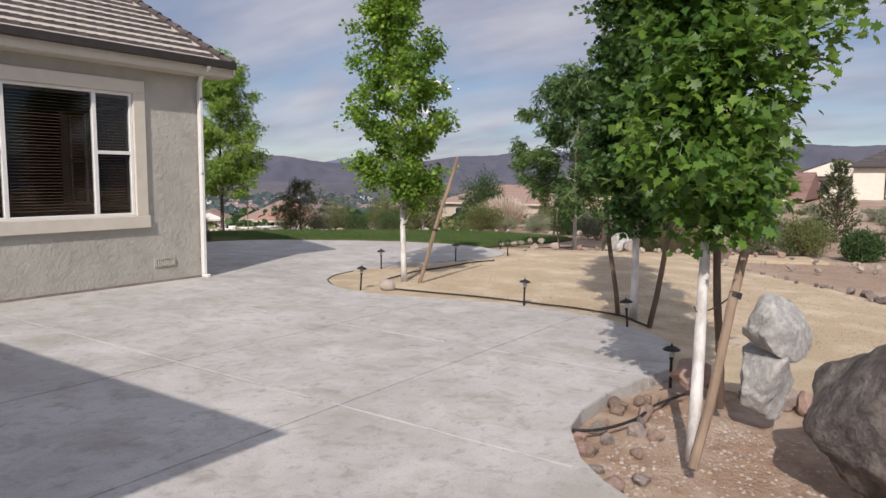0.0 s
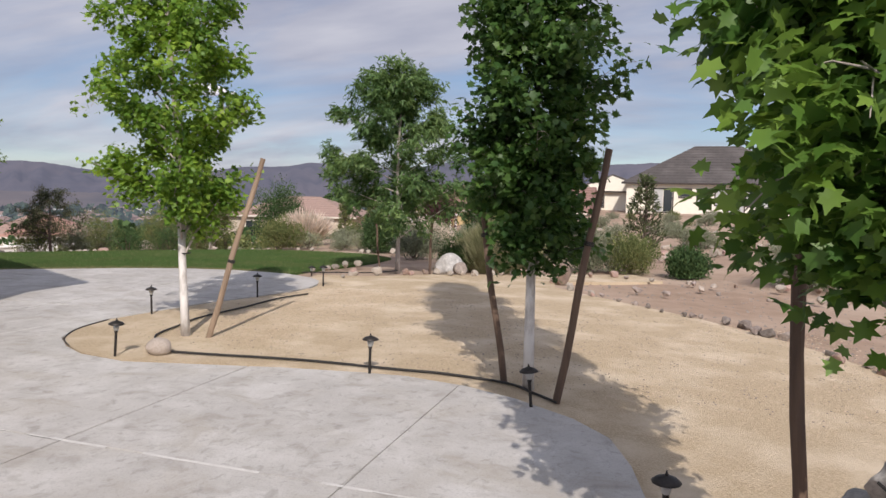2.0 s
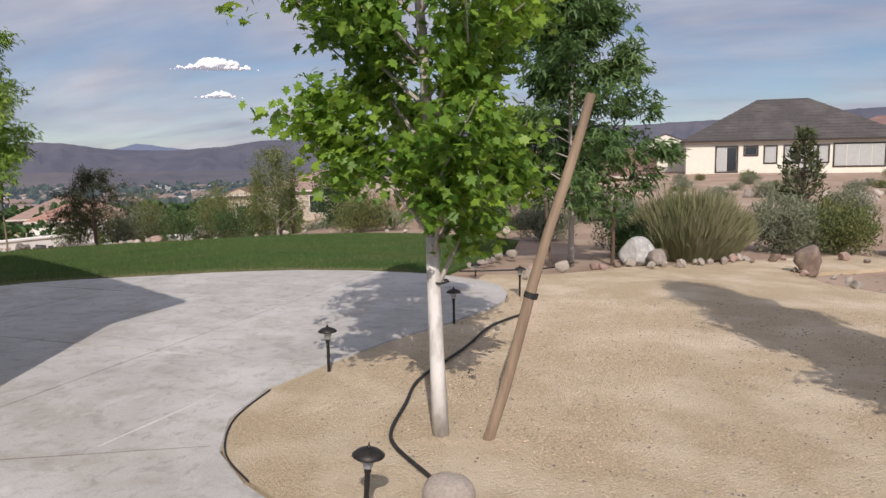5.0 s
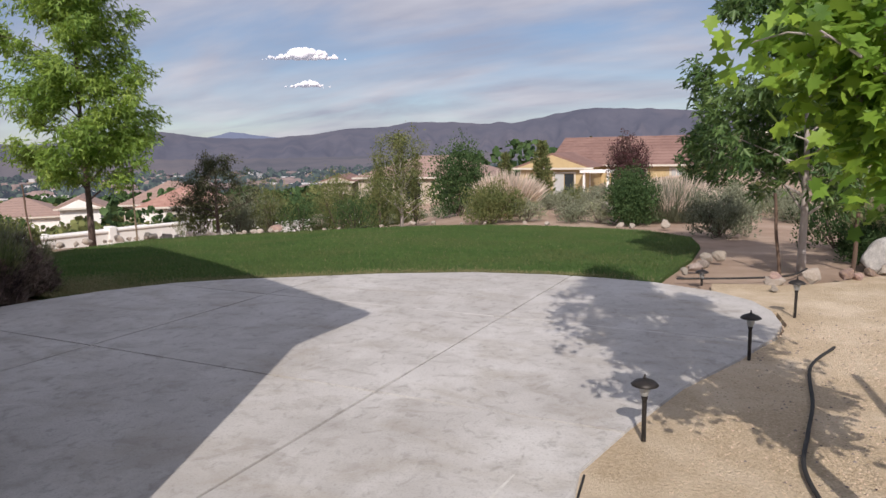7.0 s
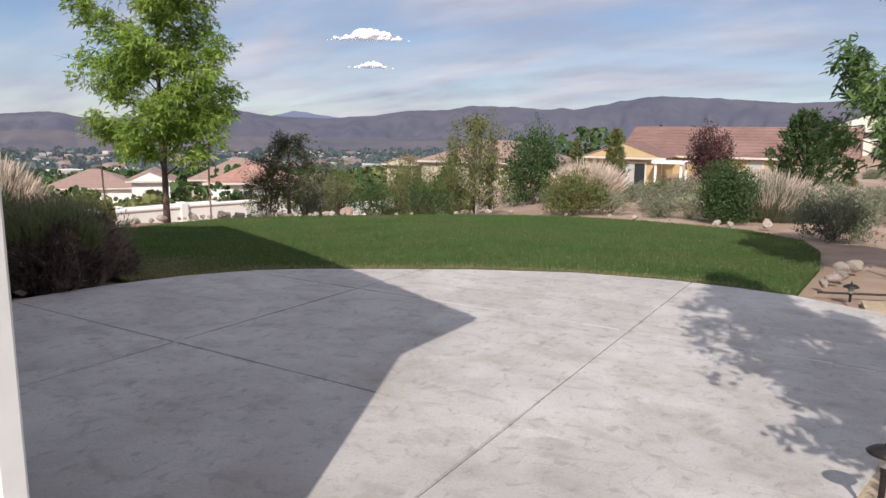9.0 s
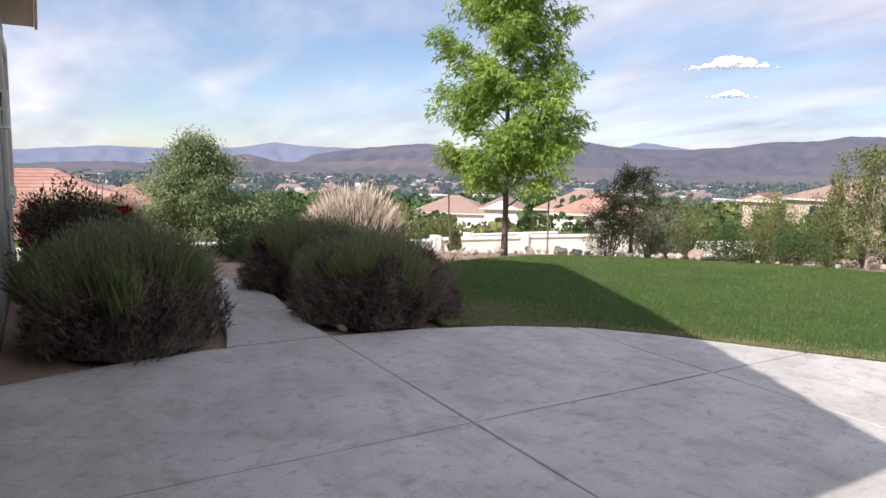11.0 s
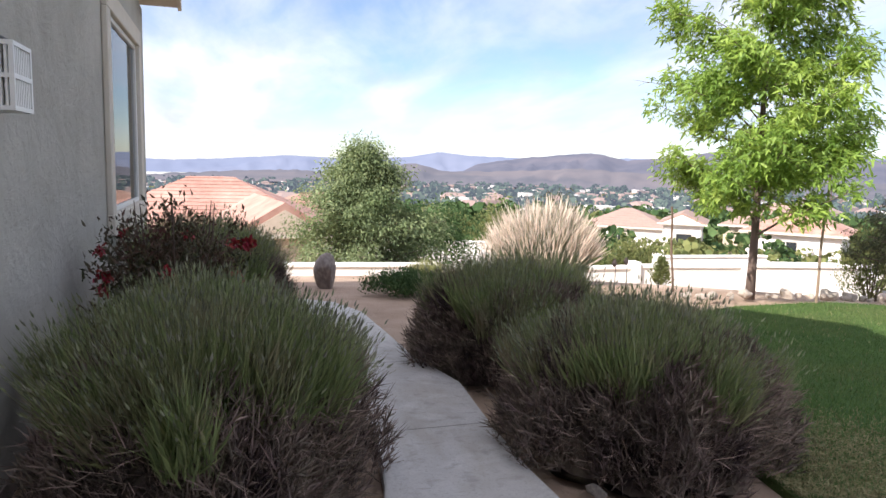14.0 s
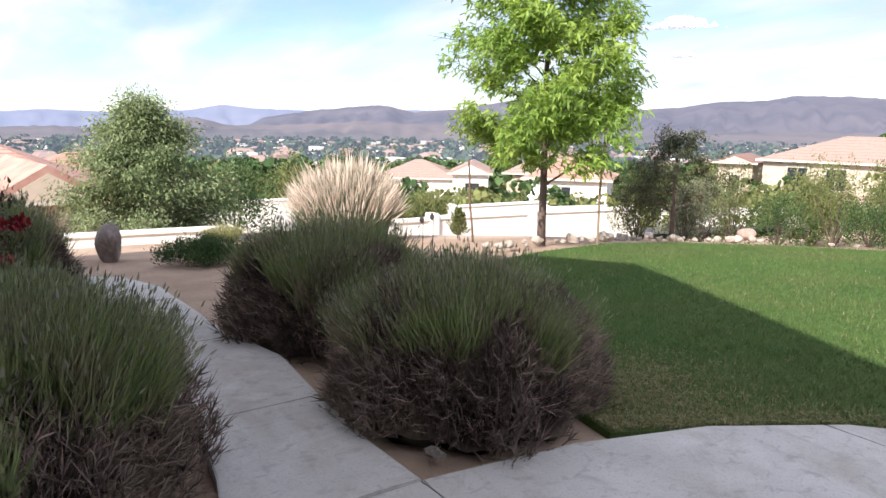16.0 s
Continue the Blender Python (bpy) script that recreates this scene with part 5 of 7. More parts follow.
# ---- shrubs and grasses ----
def lavender(label, at, rx, ry, h, seed, n=5200, rot=0):
    """A woody mound with upright green stems and pale buds."""
    rng = np.random.default_rng(seed)
    x0, y0 = at
    z0 = ground_z(x0, y0) - 0.03
    root = thing("lavender_bush", label, "shrub", (x0, y0, z0), rot)
    # dead wood at the flanks
    m = 17000
    a, u = rng.uniform(0, 2 * math.pi, m), rng.uniform(0.0, 1, m)
    rr = 0.25 + 0.72 * rng.random(m) ** 0.4
    zz = h * 0.74 * rng.random(m) ** 0.9
    prof_ = np.sqrt(np.clip(1 - (zz / (h * 0.95)) ** 2, 0.05, 1)) * (0.90 + 0.10 * np.sin(a * 5 + seed) + 0.06 * np.sin(a * 13 + 2 * seed))
    pos = np.stack([rx * rr * prof_ * np.cos(a), ry * rr * prof_ * np.sin(a), zz], 1)
    d = np.stack([np.cos(a) * 0.45, np.sin(a) * 0.45, 0.6 + 0.6 * rng.random(m)], 1) + rng.normal(size=(m, 3)) * 0.42
    scatter_mesh("dead_wood", pos, d, rand_dirs(rng, m), 0.08 + 0.12 * rng.random(m), ((0, .02, 0), (.45, .022, .03), (1, 0, 0), (.45, -.022, .03), (0, -.02, 0), (.66, .2, .06), (.33, .02, 0), (.8, -.17, .03), (.3, -.02, 0)),
                 ((0, 1, 2, 3, 4), (6, 1, 5), (8, 7, 3)), LAV_WOOD, root, "grey-brown woody dead twigs")
    # long weathered twigs that fan out low on the flanks
    q = 3200
    a, t = rng.uniform(0, 2 * math.pi, q), rng.random(q)
    pos = np.stack([rx * (0.5 + 0.36 * t) * np.cos(a), ry * (0.5 + 0.36 * t) * np.sin(a), h * (0.08 + 0.5 * rng.random(q))], 1)
    d = np.stack([np.cos(a) * 0.9, np.sin(a) * 0.9, 0.15 + 0.7 * rng.random(q)], 1) + rng.normal(size=(q, 3)) * 0.35
    scatter_mesh("twig_spray", pos, d, rand_dirs(rng, q), 0.09 + 0.12 * rng.random(q), ((0, .012, 0), (.5, .009, .06), (1, 0, 0), (.5, -.009, .06), (0, -.012, 0), (.6, .16, .05), (.7, -.15, 0)),
                 ((0, 1, 2, 3, 4), (1, 5, 3), (1, 6, 3)), LAV_TWIG, root, "pale weathered twigs", "stuff")
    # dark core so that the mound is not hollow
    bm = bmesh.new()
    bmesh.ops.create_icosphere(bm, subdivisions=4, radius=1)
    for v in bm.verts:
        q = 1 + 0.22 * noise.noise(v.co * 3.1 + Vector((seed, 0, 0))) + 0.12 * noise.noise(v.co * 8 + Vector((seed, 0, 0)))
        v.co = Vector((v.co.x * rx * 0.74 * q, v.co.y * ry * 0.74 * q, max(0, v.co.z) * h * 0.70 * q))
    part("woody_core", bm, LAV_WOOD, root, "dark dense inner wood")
    k = int(n * 2.3)
    a, rr = rng.uniform(0, 2 * math.pi, k), np.sqrt(rng.random(k)) * 1.0
    top = np.sqrt(np.clip(1 - (rr * 0.95) ** 2, 0.0, 1))
    lump = 1 + 0.12 * np.sin(a * 3 + seed) * rr + 0.08 * np.sin(a * 7 + 2 * seed) * rr
    base = np.stack([rx * rr * lump * 0.80 * np.cos(a), ry * rr * lump * 0.80 * np.sin(a), h * (0.40 + 0.30 * top + 0.10 * np.sin(a * 2 + seed) * rr) * (0.72 + 0.33 * rng.random(k))], 1)
    d = np.stack([np.cos(a) * rr * 0.42, np.sin(a) * rr * 0.42, 1.1 - 0.2 * rr], 1) + rng.normal(size=(k, 3)) * 0.2
    ln = h * (0.15 + 0.27 * rng.random(k))
    gap = np.array([noise.noise(Vector((p[0] * 3.2 + seed * 7, p[1] * 3.2, p[2] * 1.6))) for p in base])
    keep = gap > np.interp(rr, (0.35, 0.75, 1.0), (-0.45, -0.16, -0.04)) + 0.24 * np.cos(a - 0.5) * np.clip(rr * 1.6 - 0.55, 0, 1)
    base, d, ln, k = base[keep], d[keep], ln[keep], int(keep.sum())
    scatter_mesh("stem_growth", base, d, rand_dirs(rng, k), ln, ((0, .008, 0), (.5, .006, .01), (1, 0, 0), (.5, -.006, .01), (0, -.008, 0), (.12, .020, 0), (.3, .005, .01), (.3, -.022, 0), (.5, -.004, 0), (.42, .024, .02), (.6, .006, .01)),
                 ((0, 1, 2, 3, 4), (0, 5, 6), (4, 8, 7), (6, 9, 10)), LAV_GREEN, root, "dense upright green stems", "stuff")
    dn = d / np.linalg.norm(d, axis=1)[:, None]
    sel = rng.random(k) < 0.13
    tip = base[sel] + dn[sel] * ln[sel][:, None] * 0.94
    scatter_mesh("bud_growth", tip, dn[sel], rand_dirs(rng, int(sel.sum())), 0.045, ((0, .06, 0), (.3, .13, 0), (1, 0, 0), (.3, -.13, 0), (0, -.06, 0), (.3, 0, .13), (.3, 0, -.13)), ((0, 1, 2, 3, 4), (0, 5, 2, 6)),
                 LAV_TIP, root, "pale unopened flower buds", "stuff")
    return root


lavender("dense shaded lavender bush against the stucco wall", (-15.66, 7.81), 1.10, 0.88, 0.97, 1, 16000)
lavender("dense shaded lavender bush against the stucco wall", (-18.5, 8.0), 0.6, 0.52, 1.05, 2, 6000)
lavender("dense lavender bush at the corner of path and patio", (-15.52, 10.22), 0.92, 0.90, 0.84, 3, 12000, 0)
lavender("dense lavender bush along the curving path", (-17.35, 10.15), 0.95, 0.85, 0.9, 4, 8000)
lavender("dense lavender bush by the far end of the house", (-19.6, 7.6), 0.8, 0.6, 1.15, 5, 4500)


def leafy_shrub(name, label, at, r, h, material, seed, n=2600, leaf=0.05, wood=BROWN_BARK, shape=SMALL_LEAF, upright=0.5, lumps=9, ragged=0.3, category="shrub", z=None):
    """A shrub of many leafy shoots with an uneven outline."""
    rng = np.random.default_rng(seed)
    root = thing(name, label, category, (at[0], at[1], (ground_z(*at) if z is None else z) - 0.03))
    limbs = []
    heads = []
    for i in range(lumps):
        a, q = i * 2.4 + rng.random(), math.sqrt((i + 0.5) / lumps)
        hx, hy = r * q * 0.72 * math.cos(a), r * q * 0.72 * math.sin(a)
        hz = h * (0.52 + 0.30 * (1 - q) + ragged * 0.35 * (rng.random() - 0.4))
        heads.append((hx, hy, hz))
        limbs.append(tube_data([(hx * 0.1, hy * 0.1, 0), (hx * 0.5, hy * 0.5, hz * 0.45), (hx, hy, hz)], [0.02, 0.014, 0.005], 5, False))
    v, f = joined(limbs)
    mesh_object("branchwork", v, f, wood, root, kind="stuff")
    heads = np.array(heads)
    n, leaf = int(n * 1.7), leaf * 0.78
    g = n // 10
    low = np.array([1.0, 1.0, 0.0]) + np.outer(np.clip(0.25 + rng.random(g) * 1.1, 0, 1), (0, 0, 1.0))
    cen = heads[rng.integers(0, lumps, g)] * low + rand_dirs(rng, g) * (rng.random((g, 1)) ** 0.4) * np.array([r * 0.42, r * 0.42, h * 0.34])
    cen[:, 2] = np.clip(cen[:, 2], 0.06 * h, None)
    pos = np.repeat(cen, 10, 0) + rng.normal(size=(g * 10, 3)) * leaf * 1.0
    pos[:, 2] = np.clip(pos[:, 2], 0.02, None)
    d = rng.normal(size=pos.shape) * 0.7 + np.array([0, 0, upright]) + pos / max(r, h) * 0.6
    scatter_mesh("foliage", pos, d, rand_dirs(rng, len(pos), 0.7), leaf * (0.7 + 0.8 * rng.random(len(pos))), shape[0], shape[1], material, root, "small leaves on many shoots")
    return root


def grass_clump(name, label, at, r, h, material, seed, n=2600, tipmat=None, spread=0.8, dome=False):
    rng = np.random.default_rng(seed)
    root = thing(name, label, "ornamental grass", (at[0], at[1], ground_z(*at) - 0.03))
    a, q = rng.uniform(0, 2 * math.pi, n), np.sqrt(rng.random(n))
    base = np.stack([r * 0.45 * q * np.cos(a), r * 0.45 * q * np.sin(a), np.zeros(n)], 1)
    d = np.stack([np.cos(a) * q * spread, np.sin(a) * q * spread, np.ones(n)], 1) + rng.normal(size=(n, 3)) * 0.12
    ln = h * (0.7 + 0.35 * rng.random(n)) * (1.05 - 0.25 * q)
    if dome:
        base[:, :2] *= 1.75 * (1 + 0.08 * np.sin(3 * a + seed))[:, None]
        base[:, 2] = h * 0.45 * np.sqrt(1 - 0.98 * q ** 2) * rng.random(n)
        ln = h * (0.30 + 0.48 * np.sqrt(1 - 0.9 * q ** 2)) * (0.75 + 0.4 * rng.random(n))
        d += rng.normal(size=(n, 3)) * 0.14
    scatter_mesh("blade_tuft", base, d, rand_dirs(rng, n), ln, ((0, .007, 0), (.4, .007, .02), (.75, .005, .0), (1, 0, -.12), (.75, -.005, 0), (.4, -.007, .02), (0, -.007, 0)), ((0, 1, 5, 6), (1, 2, 4, 5), (2, 3, 4)), material, root, "arching blades")
    if tipmat:
        k = n // 2 if not dome else n // 5
        dn = d[:k] / np.linalg.norm(d[:k], axis=1)[:, None]
        scatter_mesh("plumage", base[:k] + dn * ln[:k, None] * 0.85, dn + rng.normal(size=(k, 3)) * 0.1, rand_dirs(rng, k), 0.34 * h, ((0, .0, 0), (.3, .03, 0), (1, 0, -.05), (.3, -.03, 0)), ((0, 1, 2, 3),), tipmat, root, "straw-coloured seed plumes")
    return root


# behind and beside the yard
grass_clump("grass_clump", "large mound of green and straw ornamental grass", (-5.2, 18.1), 1.0, 0.92, STRAWGRASS, 1, 26000, STRAWGRASS, 0.6, True)
leafy_shrub("shrub", "dark green low shrub beside the grass mound", (-6.1, 17.4), 0.5, 0.6, JUNIPER, 2, 2600, 0.06)
leafy_shrub("shrub", "olive-grey shrub behind the rock border", (-3.4, 20.2), 0.9, 1.1, SAGE, 3, 6500, 0.07, upright=0.9)
leafy_shrub("shrub", "olive-grey shrub behind the rock border", (-2.4, 20.4), 0.85, 1.0, OLIVE, 4, 6000, 0.07, upright=0.9)
leafy_shrub("shrub", "grey-green upright shrub on the bare soil", (1.5, 18.6), 1.15, 1.05, SAGE, 5, 11000, 0.075, shape=(((0, .1, 0), (1, 0, 0), (0, -.1, 0)), ((0, 1, 2),)), upright=1.4)
leafy_shrub("conifer_bush", "dark green conifer bush by the back border", (-1.0, 19.9), 0.55, 0.66, JUNIPER, 7, 6500, 0.09, upright=0.7)
leafy_shrub("shrub", "dark green shrub under the ash tree", (-6.4, 19.4), 0.9, 0.9, JUNIPER, 8, 3000, 0.07)
leafy_shrub("shrub", "brown-grey shrub beyond the ash", (-8.5, 21.0), 0.85, 0.9, SAGE, 9, 4200, 0.07, upright=1.0)


def iris_bed():
    rng = np.random.default_rng(77)
    n = 340
    x = rng.uniform(3.4, 7.2, n)
    y = 16.6 - (x - 3.4) * 0.55 + rng.normal(size=n) * 0.35
    pos = [(a, b, ground_z(a, b) - 0.02) for a, b in zip(x, y)]
    root = thing("iris_bed", "row of green sword-leaved iris behind the slope stones", "plant", (0, 0, 0))
    d = rng.normal(size=(n, 3)) * 0.3 + np.array([0, 0, 1.0])
    scatter_mesh("leaf_growth", pos, d, rand_dirs(rng, n), 0.42, ((0, .05, 0), (.6, .05, .02), (1, 0, -.03), (.6, -.05, .02), (0, -.05, 0)), ((0, 1, 2, 3, 4),), OLIVE, root)


iris_bed()


def pine(name, label, at, h, r, seed, material=JUNIPER, n=2600, z=None):
    """A conifer with whorls of upswept limbs that carry tufts of needles."""
    rng = np.random.default_rng(seed)
    root = thing(name, label, "conifer", (at[0], at[1], (ground_z(*at) if z is None else z) - 0.05))
    limbs = [tube_data([(0, 0, 0), (0.02, 0, h * 0.5), (0, 0.02, h)], [h * 0.022, h * 0.015, h * 0.003], 7)]
    pos, d = [], []
    whorls = 13
    per = max(10, n // (whorls * 6))
    for w in range(whorls):
        t = 0.05 + 0.9 * (w + 0.3 * rng.random()) / whorls
        for k in range(6):
            a = k * 1.047 + w * 0.6 + rng.normal() * 0.3
            ln = r * (1 - t) ** 0.75 * rng.uniform(0.7, 1.15)
            up = ln * rng.uniform(0.35, 0.8) + 0.03 * h
            c, e = math.cos(a), math.sin(a)
            p = [np.array((0, 0, t * h)), np.array((c * ln * 0.6, e * ln * 0.6, t * h + up * 0.3)), np.array((c * ln, e * ln, t * h + up))]
            limbs.append(tube_data([tuple(q) for q in p], [h * 0.006, h * 0.004, h * 0.0015], 4, False))
            for s in rng.random(per) ** 0.6:
                q = p[0] + (p[1] - p[0]) * s * 2 if s < 0.5 else p[1] + (p[2] - p[1]) * (s * 2 - 1)
                pos.append(q + rng.normal(size=3) * h * 0.016)
                d.append((c * 0.6, e * 0.6, 0.7))
    v, f = joined(limbs)
    mesh_object("trunk", v, f, BROWN_BARK, root, "bare trunk with upswept limbs")
    pos = np.array(pos)
    d = np.array(d) + rng.normal(size=pos.shape) * 0.55
    scatter_mesh("needle_growth", pos, d, rand_dirs(rng, len(pos)), h * 0.055, ((0, .1, 0), (.5, .13, .02), (1, 0, 0), (.5, -.13, .02), (0, -.1, 0)), ((0, 1, 2, 3, 4),), material, root, "tufts of dark needles")
    return root


pine("pine_tree", "small dark pine with upswept branches", (-2.3, 26.5), 2.8, 0.85, 1, OLIVE_DARK, n=1700)
pine("pine_tree", "conifer beside the ochre house", (-20.1, 44.0), 3.4, 0.85, 2, OLIVE, n=3600)
pine("pine_tree", "narrow yellow-green conifer behind the lawn", (-22.5, 44.5), 3.3, 0.7, 3, OLIVE, n=1800)
pine("pine_tree", "large dark pine behind the bare soil", (-10.1, 34.5), 3.1, 1.5, 4, n=6500)
pine("pine_tree", "slim dark pine on the rise by the houses", (15.2, 60.3), 4.6, 1.3, 6, n=3000)
pine("pine_tree", "tall dark pine on the rise", (15.6, 44.5), 6.2, 1.9, 7, n=4200)
leafy_shrub("tree", "round dark green tree on the rise", (10.0, 56.5), 1.9, 2.9, JUNIPER, 50, 4200, 0.18, ragged=0.3, category="tree")
leafy_shrub("tree", "dark leafy tree among the houses on the rise", (12.8, 61.0), 2.2, 3.4, OLIVE, 51, 4200, 0.2, ragged=0.4, category="tree")
pine("dwarf_conifer", "small dense green cone-shaped conifer", (-25.9, 17.7), 0.72, 0.30, 5, OLIVE, n=9000)
leafy_shrub("conifer_bush", "dark green conifer bush behind the lawn", (-10.9, 23.9), 0.8, 1.4, JUNIPER, 12, 8000, 0.08)
leafy_shrub("plum_tree", "purple-leaved plum tree by the ochre house", (-14.6, 40.5), 1.25, 2.6, PLUM_RED, 13, 5200, 0.13, ragged=0.6, category="tree")
leafy_shrub("shrub", "round sage bush with silver leaves", (-13.0, 25.6), 0.65, 0.75, SAGE, 14, 2200, 0.05)
leafy_shrub("shrub", "purple-grey lavender mound behind the lawn", (-13.8, 24.2), 0.5, 0.62, LAV_TIP, 15, 2000, 0.05, upright=1.2)
leafy_shrub("shrub", "purple-grey lavender mound behind the lawn", (-11.75, 24.2), 0.5, 0.6, LAV_TIP, 16, 2000, 0.05, upright=1.2)
leafy_shrub("shrub", "pale grey-green mound behind the lawn", (-12.5, 24.2), 0.6, 0.5, SAGE, 17, 2200, 0.05)
leafy_shrub("shrub", "bright green rounded shrub among pale boulders", (-13.3, 26.8), 0.4, 0.85, OLIVE, 18, 1800, 0.06)
grass_clump("grass_clump", "pale dry grass and sage beyond the lawn", (-10.1, 25.5), 1.2, 0.95, SAGE, 7, 8000, FEATHER, 0.8, True)
leafy_shrub("shrub", "broad green upright shrub behind the lawn", (-14.65, 23.6), 0.95, 1.05, OLIVE, 19, 5200, 0.075, upright=1.2)
grass_clump("grass_clump", "straw-coloured feather grass behind the shrubs", (-15.2, 26.4), 0.9, 1.3, GOLD, 8, 2400, FEATHER)
leafy_shrub("tree", "round dark green tree behind the lawn", (-18.9, 30.5), 1.3, 3.0, JUNIPER, 20, 6500, 0.12, ragged=0.2, category="tree")
tree("pear_tree", "young fruit tree with pale upright shoots behind the lawn", (-17.4, 23.4, -0.75), 2.7, 0.05,
     [(0.4, .8), (0.9, 1.05), (1.5, .85), (2.1, .8), (2.7, .5)], SMALL_LEAF, OLIVE, GREY_BARK, 71, n_branch=26, n_leaf=5200, leaf_size=0.08, first=0.2, rise=1.1)
for k, (x, y, hh) in enumerate(((-18.9, 24.6, 2.9), (-18.3, 24.9, 2.75), (-17.6, 24.6, 2.6))):
    leafy_shrub("poplar_sapling", "slim upright poplar sapling behind the lawn", (x, y), 0.22, hh, OLIVE, 90 + k, 1500, 0.08, upright=1.6, lumps=5, category="tree")
leafy_shrub("shrub", "tall olive shrub behind the lawn edge", (-19.6, 25.6), 0.8, 2.1, OLIVE, 122, 3600, 0.08, upright=1.3)
leafy_shrub("shrub", "broad olive shrub behind the lawn edge", (-21.2, 25.2), 1.1, 2.2, OLIVE, 120, 4200, 0.08, upright=0.9)
leafy_shrub("shrub", "grey-brown feathery shrub behind the lawn edge", (-23.6, 24.0), 0.9, 1.9, SAGE, 121, 3600, 0.08, upright=1.4, ragged=0.6)
leafy_shrub("shrub", "dark green shrub at the lawn edge", (-18.9, 23.1), 0.85, 1.05, JUNIPER, 21, 2600, 0.06)
leafy_shrub("shrub", "dark green shrub at the lawn edge", (-20.9, 23.1), 0.85, 1.2, JUNIPER, 22, 3200, 0.06)
leafy_shrub("shrub", "golden-green feathery shrub at the lawn edge", (-20.2, 24.2), 0.9, 1.9, OLIVE, 23, 2600, 0.06, upright=1.5)
leafy_shrub("shrub", "feathery olive shrub at the lawn edge", (-21.9, 22.9), 0.8, 2.0, OLIVE, 24, 3200, 0.06)
leafy_shrub("shrub", "tall feathery grey-green shrub at the lawn edge", (-23.7, 21.6), 0.75, 1.75, OLIVE, 25, 3600, 0.07, upright=1.6, ragged=0.6)
leafy_shrub("shrub", "tall feathery grey-green shrub at the lawn edge", (-22.9, 22.4), 0.5, 1.5, SAGE, 26, 2200, 0.06, upright=1.6, ragged=0.6)
# beside the white wall and the path
grass_clump("grass_clump", "large clump of pale dry feather grass", (-24.4, 13.9), 0.95, 1.22, SAGE, 9, 9000, FEATHER, 0.5, True)
leafy_shrub("shrub", "low dark juniper mound beside the path", (-21.8, 10.4), 0.60, 0.34, JUNIPER, 27, 7000, 0.04, ragged=0.05)
leafy_shrub("shrub", "olive shrub behind the white wall", (-29.3, 17.2), 0.9, 1.7, OLIVE, 28, 3200, 0.09)
leafy_shrub("shrub", "olive shrub behind the white wall", (-29.6, 19.2), 0.8, 1.5, OLIVE, 29, 2600, 0.09)
leafy_shrub("shrub", "brown-leaved tree behind the feather grass", (-33.0, 18.4), 1.3, 3.0, PLUM, 30, 3600, 0.11, category="tree")
leafy_shrub("shrub", "bright green tree beyond the garden walls", (-41.0, 19.6), 1.2, 3.4, OLIVE, 31, 2600, 0.14, category="tree")
leafy_shrub("shrub", "dark green tree beyond the garden walls", (-38.0, 16.1), 1.7, 3.0, JUNIPER, 32, 3600, 0.14, category="tree")
grass_clump("grass_clump", "pale green grass tuft near the wall", (-25.7, 11.9), 0.6, 0.4, GREENGRASS, 10, 1300)
leafy_shrub("sagebrush", "silvery sagebrush at the house end", (-23.2, 7.9), 0.8, 1.15, SAGE, 33, 3000, 0.06, upright=1.4)


def rose():
    rng = np.random.default_rng(5)
    r = leafy_shrub("rose_bush", "dark-leaved rose bush with deep red blooms by the wall", (-17.4, 7.55), 0.62, 1.22, ROSE_LEAF, 34, 5200, 0.055, ragged=0.6)
    shoots = []
    for k in range(6):
        a = k * 1.1
        shoots.append(tube_data([(0.1 * math.cos(a), 0.1 * math.sin(a), 0.5), (0.3 * math.cos(a), 0.28 * math.sin(a), 1.1), (0.35 * math.cos(a), 0.3 * math.sin(a), 1.35)], [0.008, 0.006, 0.003], 5))
    v, f = joined(shoots)
    mesh_object("cane_growth", v, f, BROWN_BARK, r)
    for k in range(16):
        a, z = rng.random() * 6.28, 0.7 + 0.4 * rng.random()
        m = 26
        c = np.array([0.52 * math.cos(a), 0.5 * math.sin(a), z])
        scatter_mesh("bloom", c + rng.normal(size=(m, 3)) * 0.016, rand_dirs(rng, m), rand_dirs(rng, m), 0.045, ((0, 0, 0), (.4, .4, .1), (1, .1, .2), (.5, -.4, .1)), ((0, 1, 2, 3),), ROSE_RED, r, "deep red rose bloom")


rose()
for k, (x, y) in enumerate(((-19.3, 12.35), (-19.6, 12.7))):
    v, f = tube_data([(0, 0, -0.02), (0.01, 0.01, 0.3), (0.03, 0, 0.6)], [0.008, 0.006, 0.004], 6)
    st = mesh_object("seed_stalk", v, f, BROWN_BARK, None, "thin dry flower stalk with a dark seed head", category="plant")
    st.matrix_world = pose(x, y, ground_z(x, y))
    v, f = lathe([(0.004, 0.57), (0.03, 0.60), (0.03, 0.63), (0.008, 0.67)], 8)
    mesh_object("seed_head", v, f, LAV_WOOD, st)

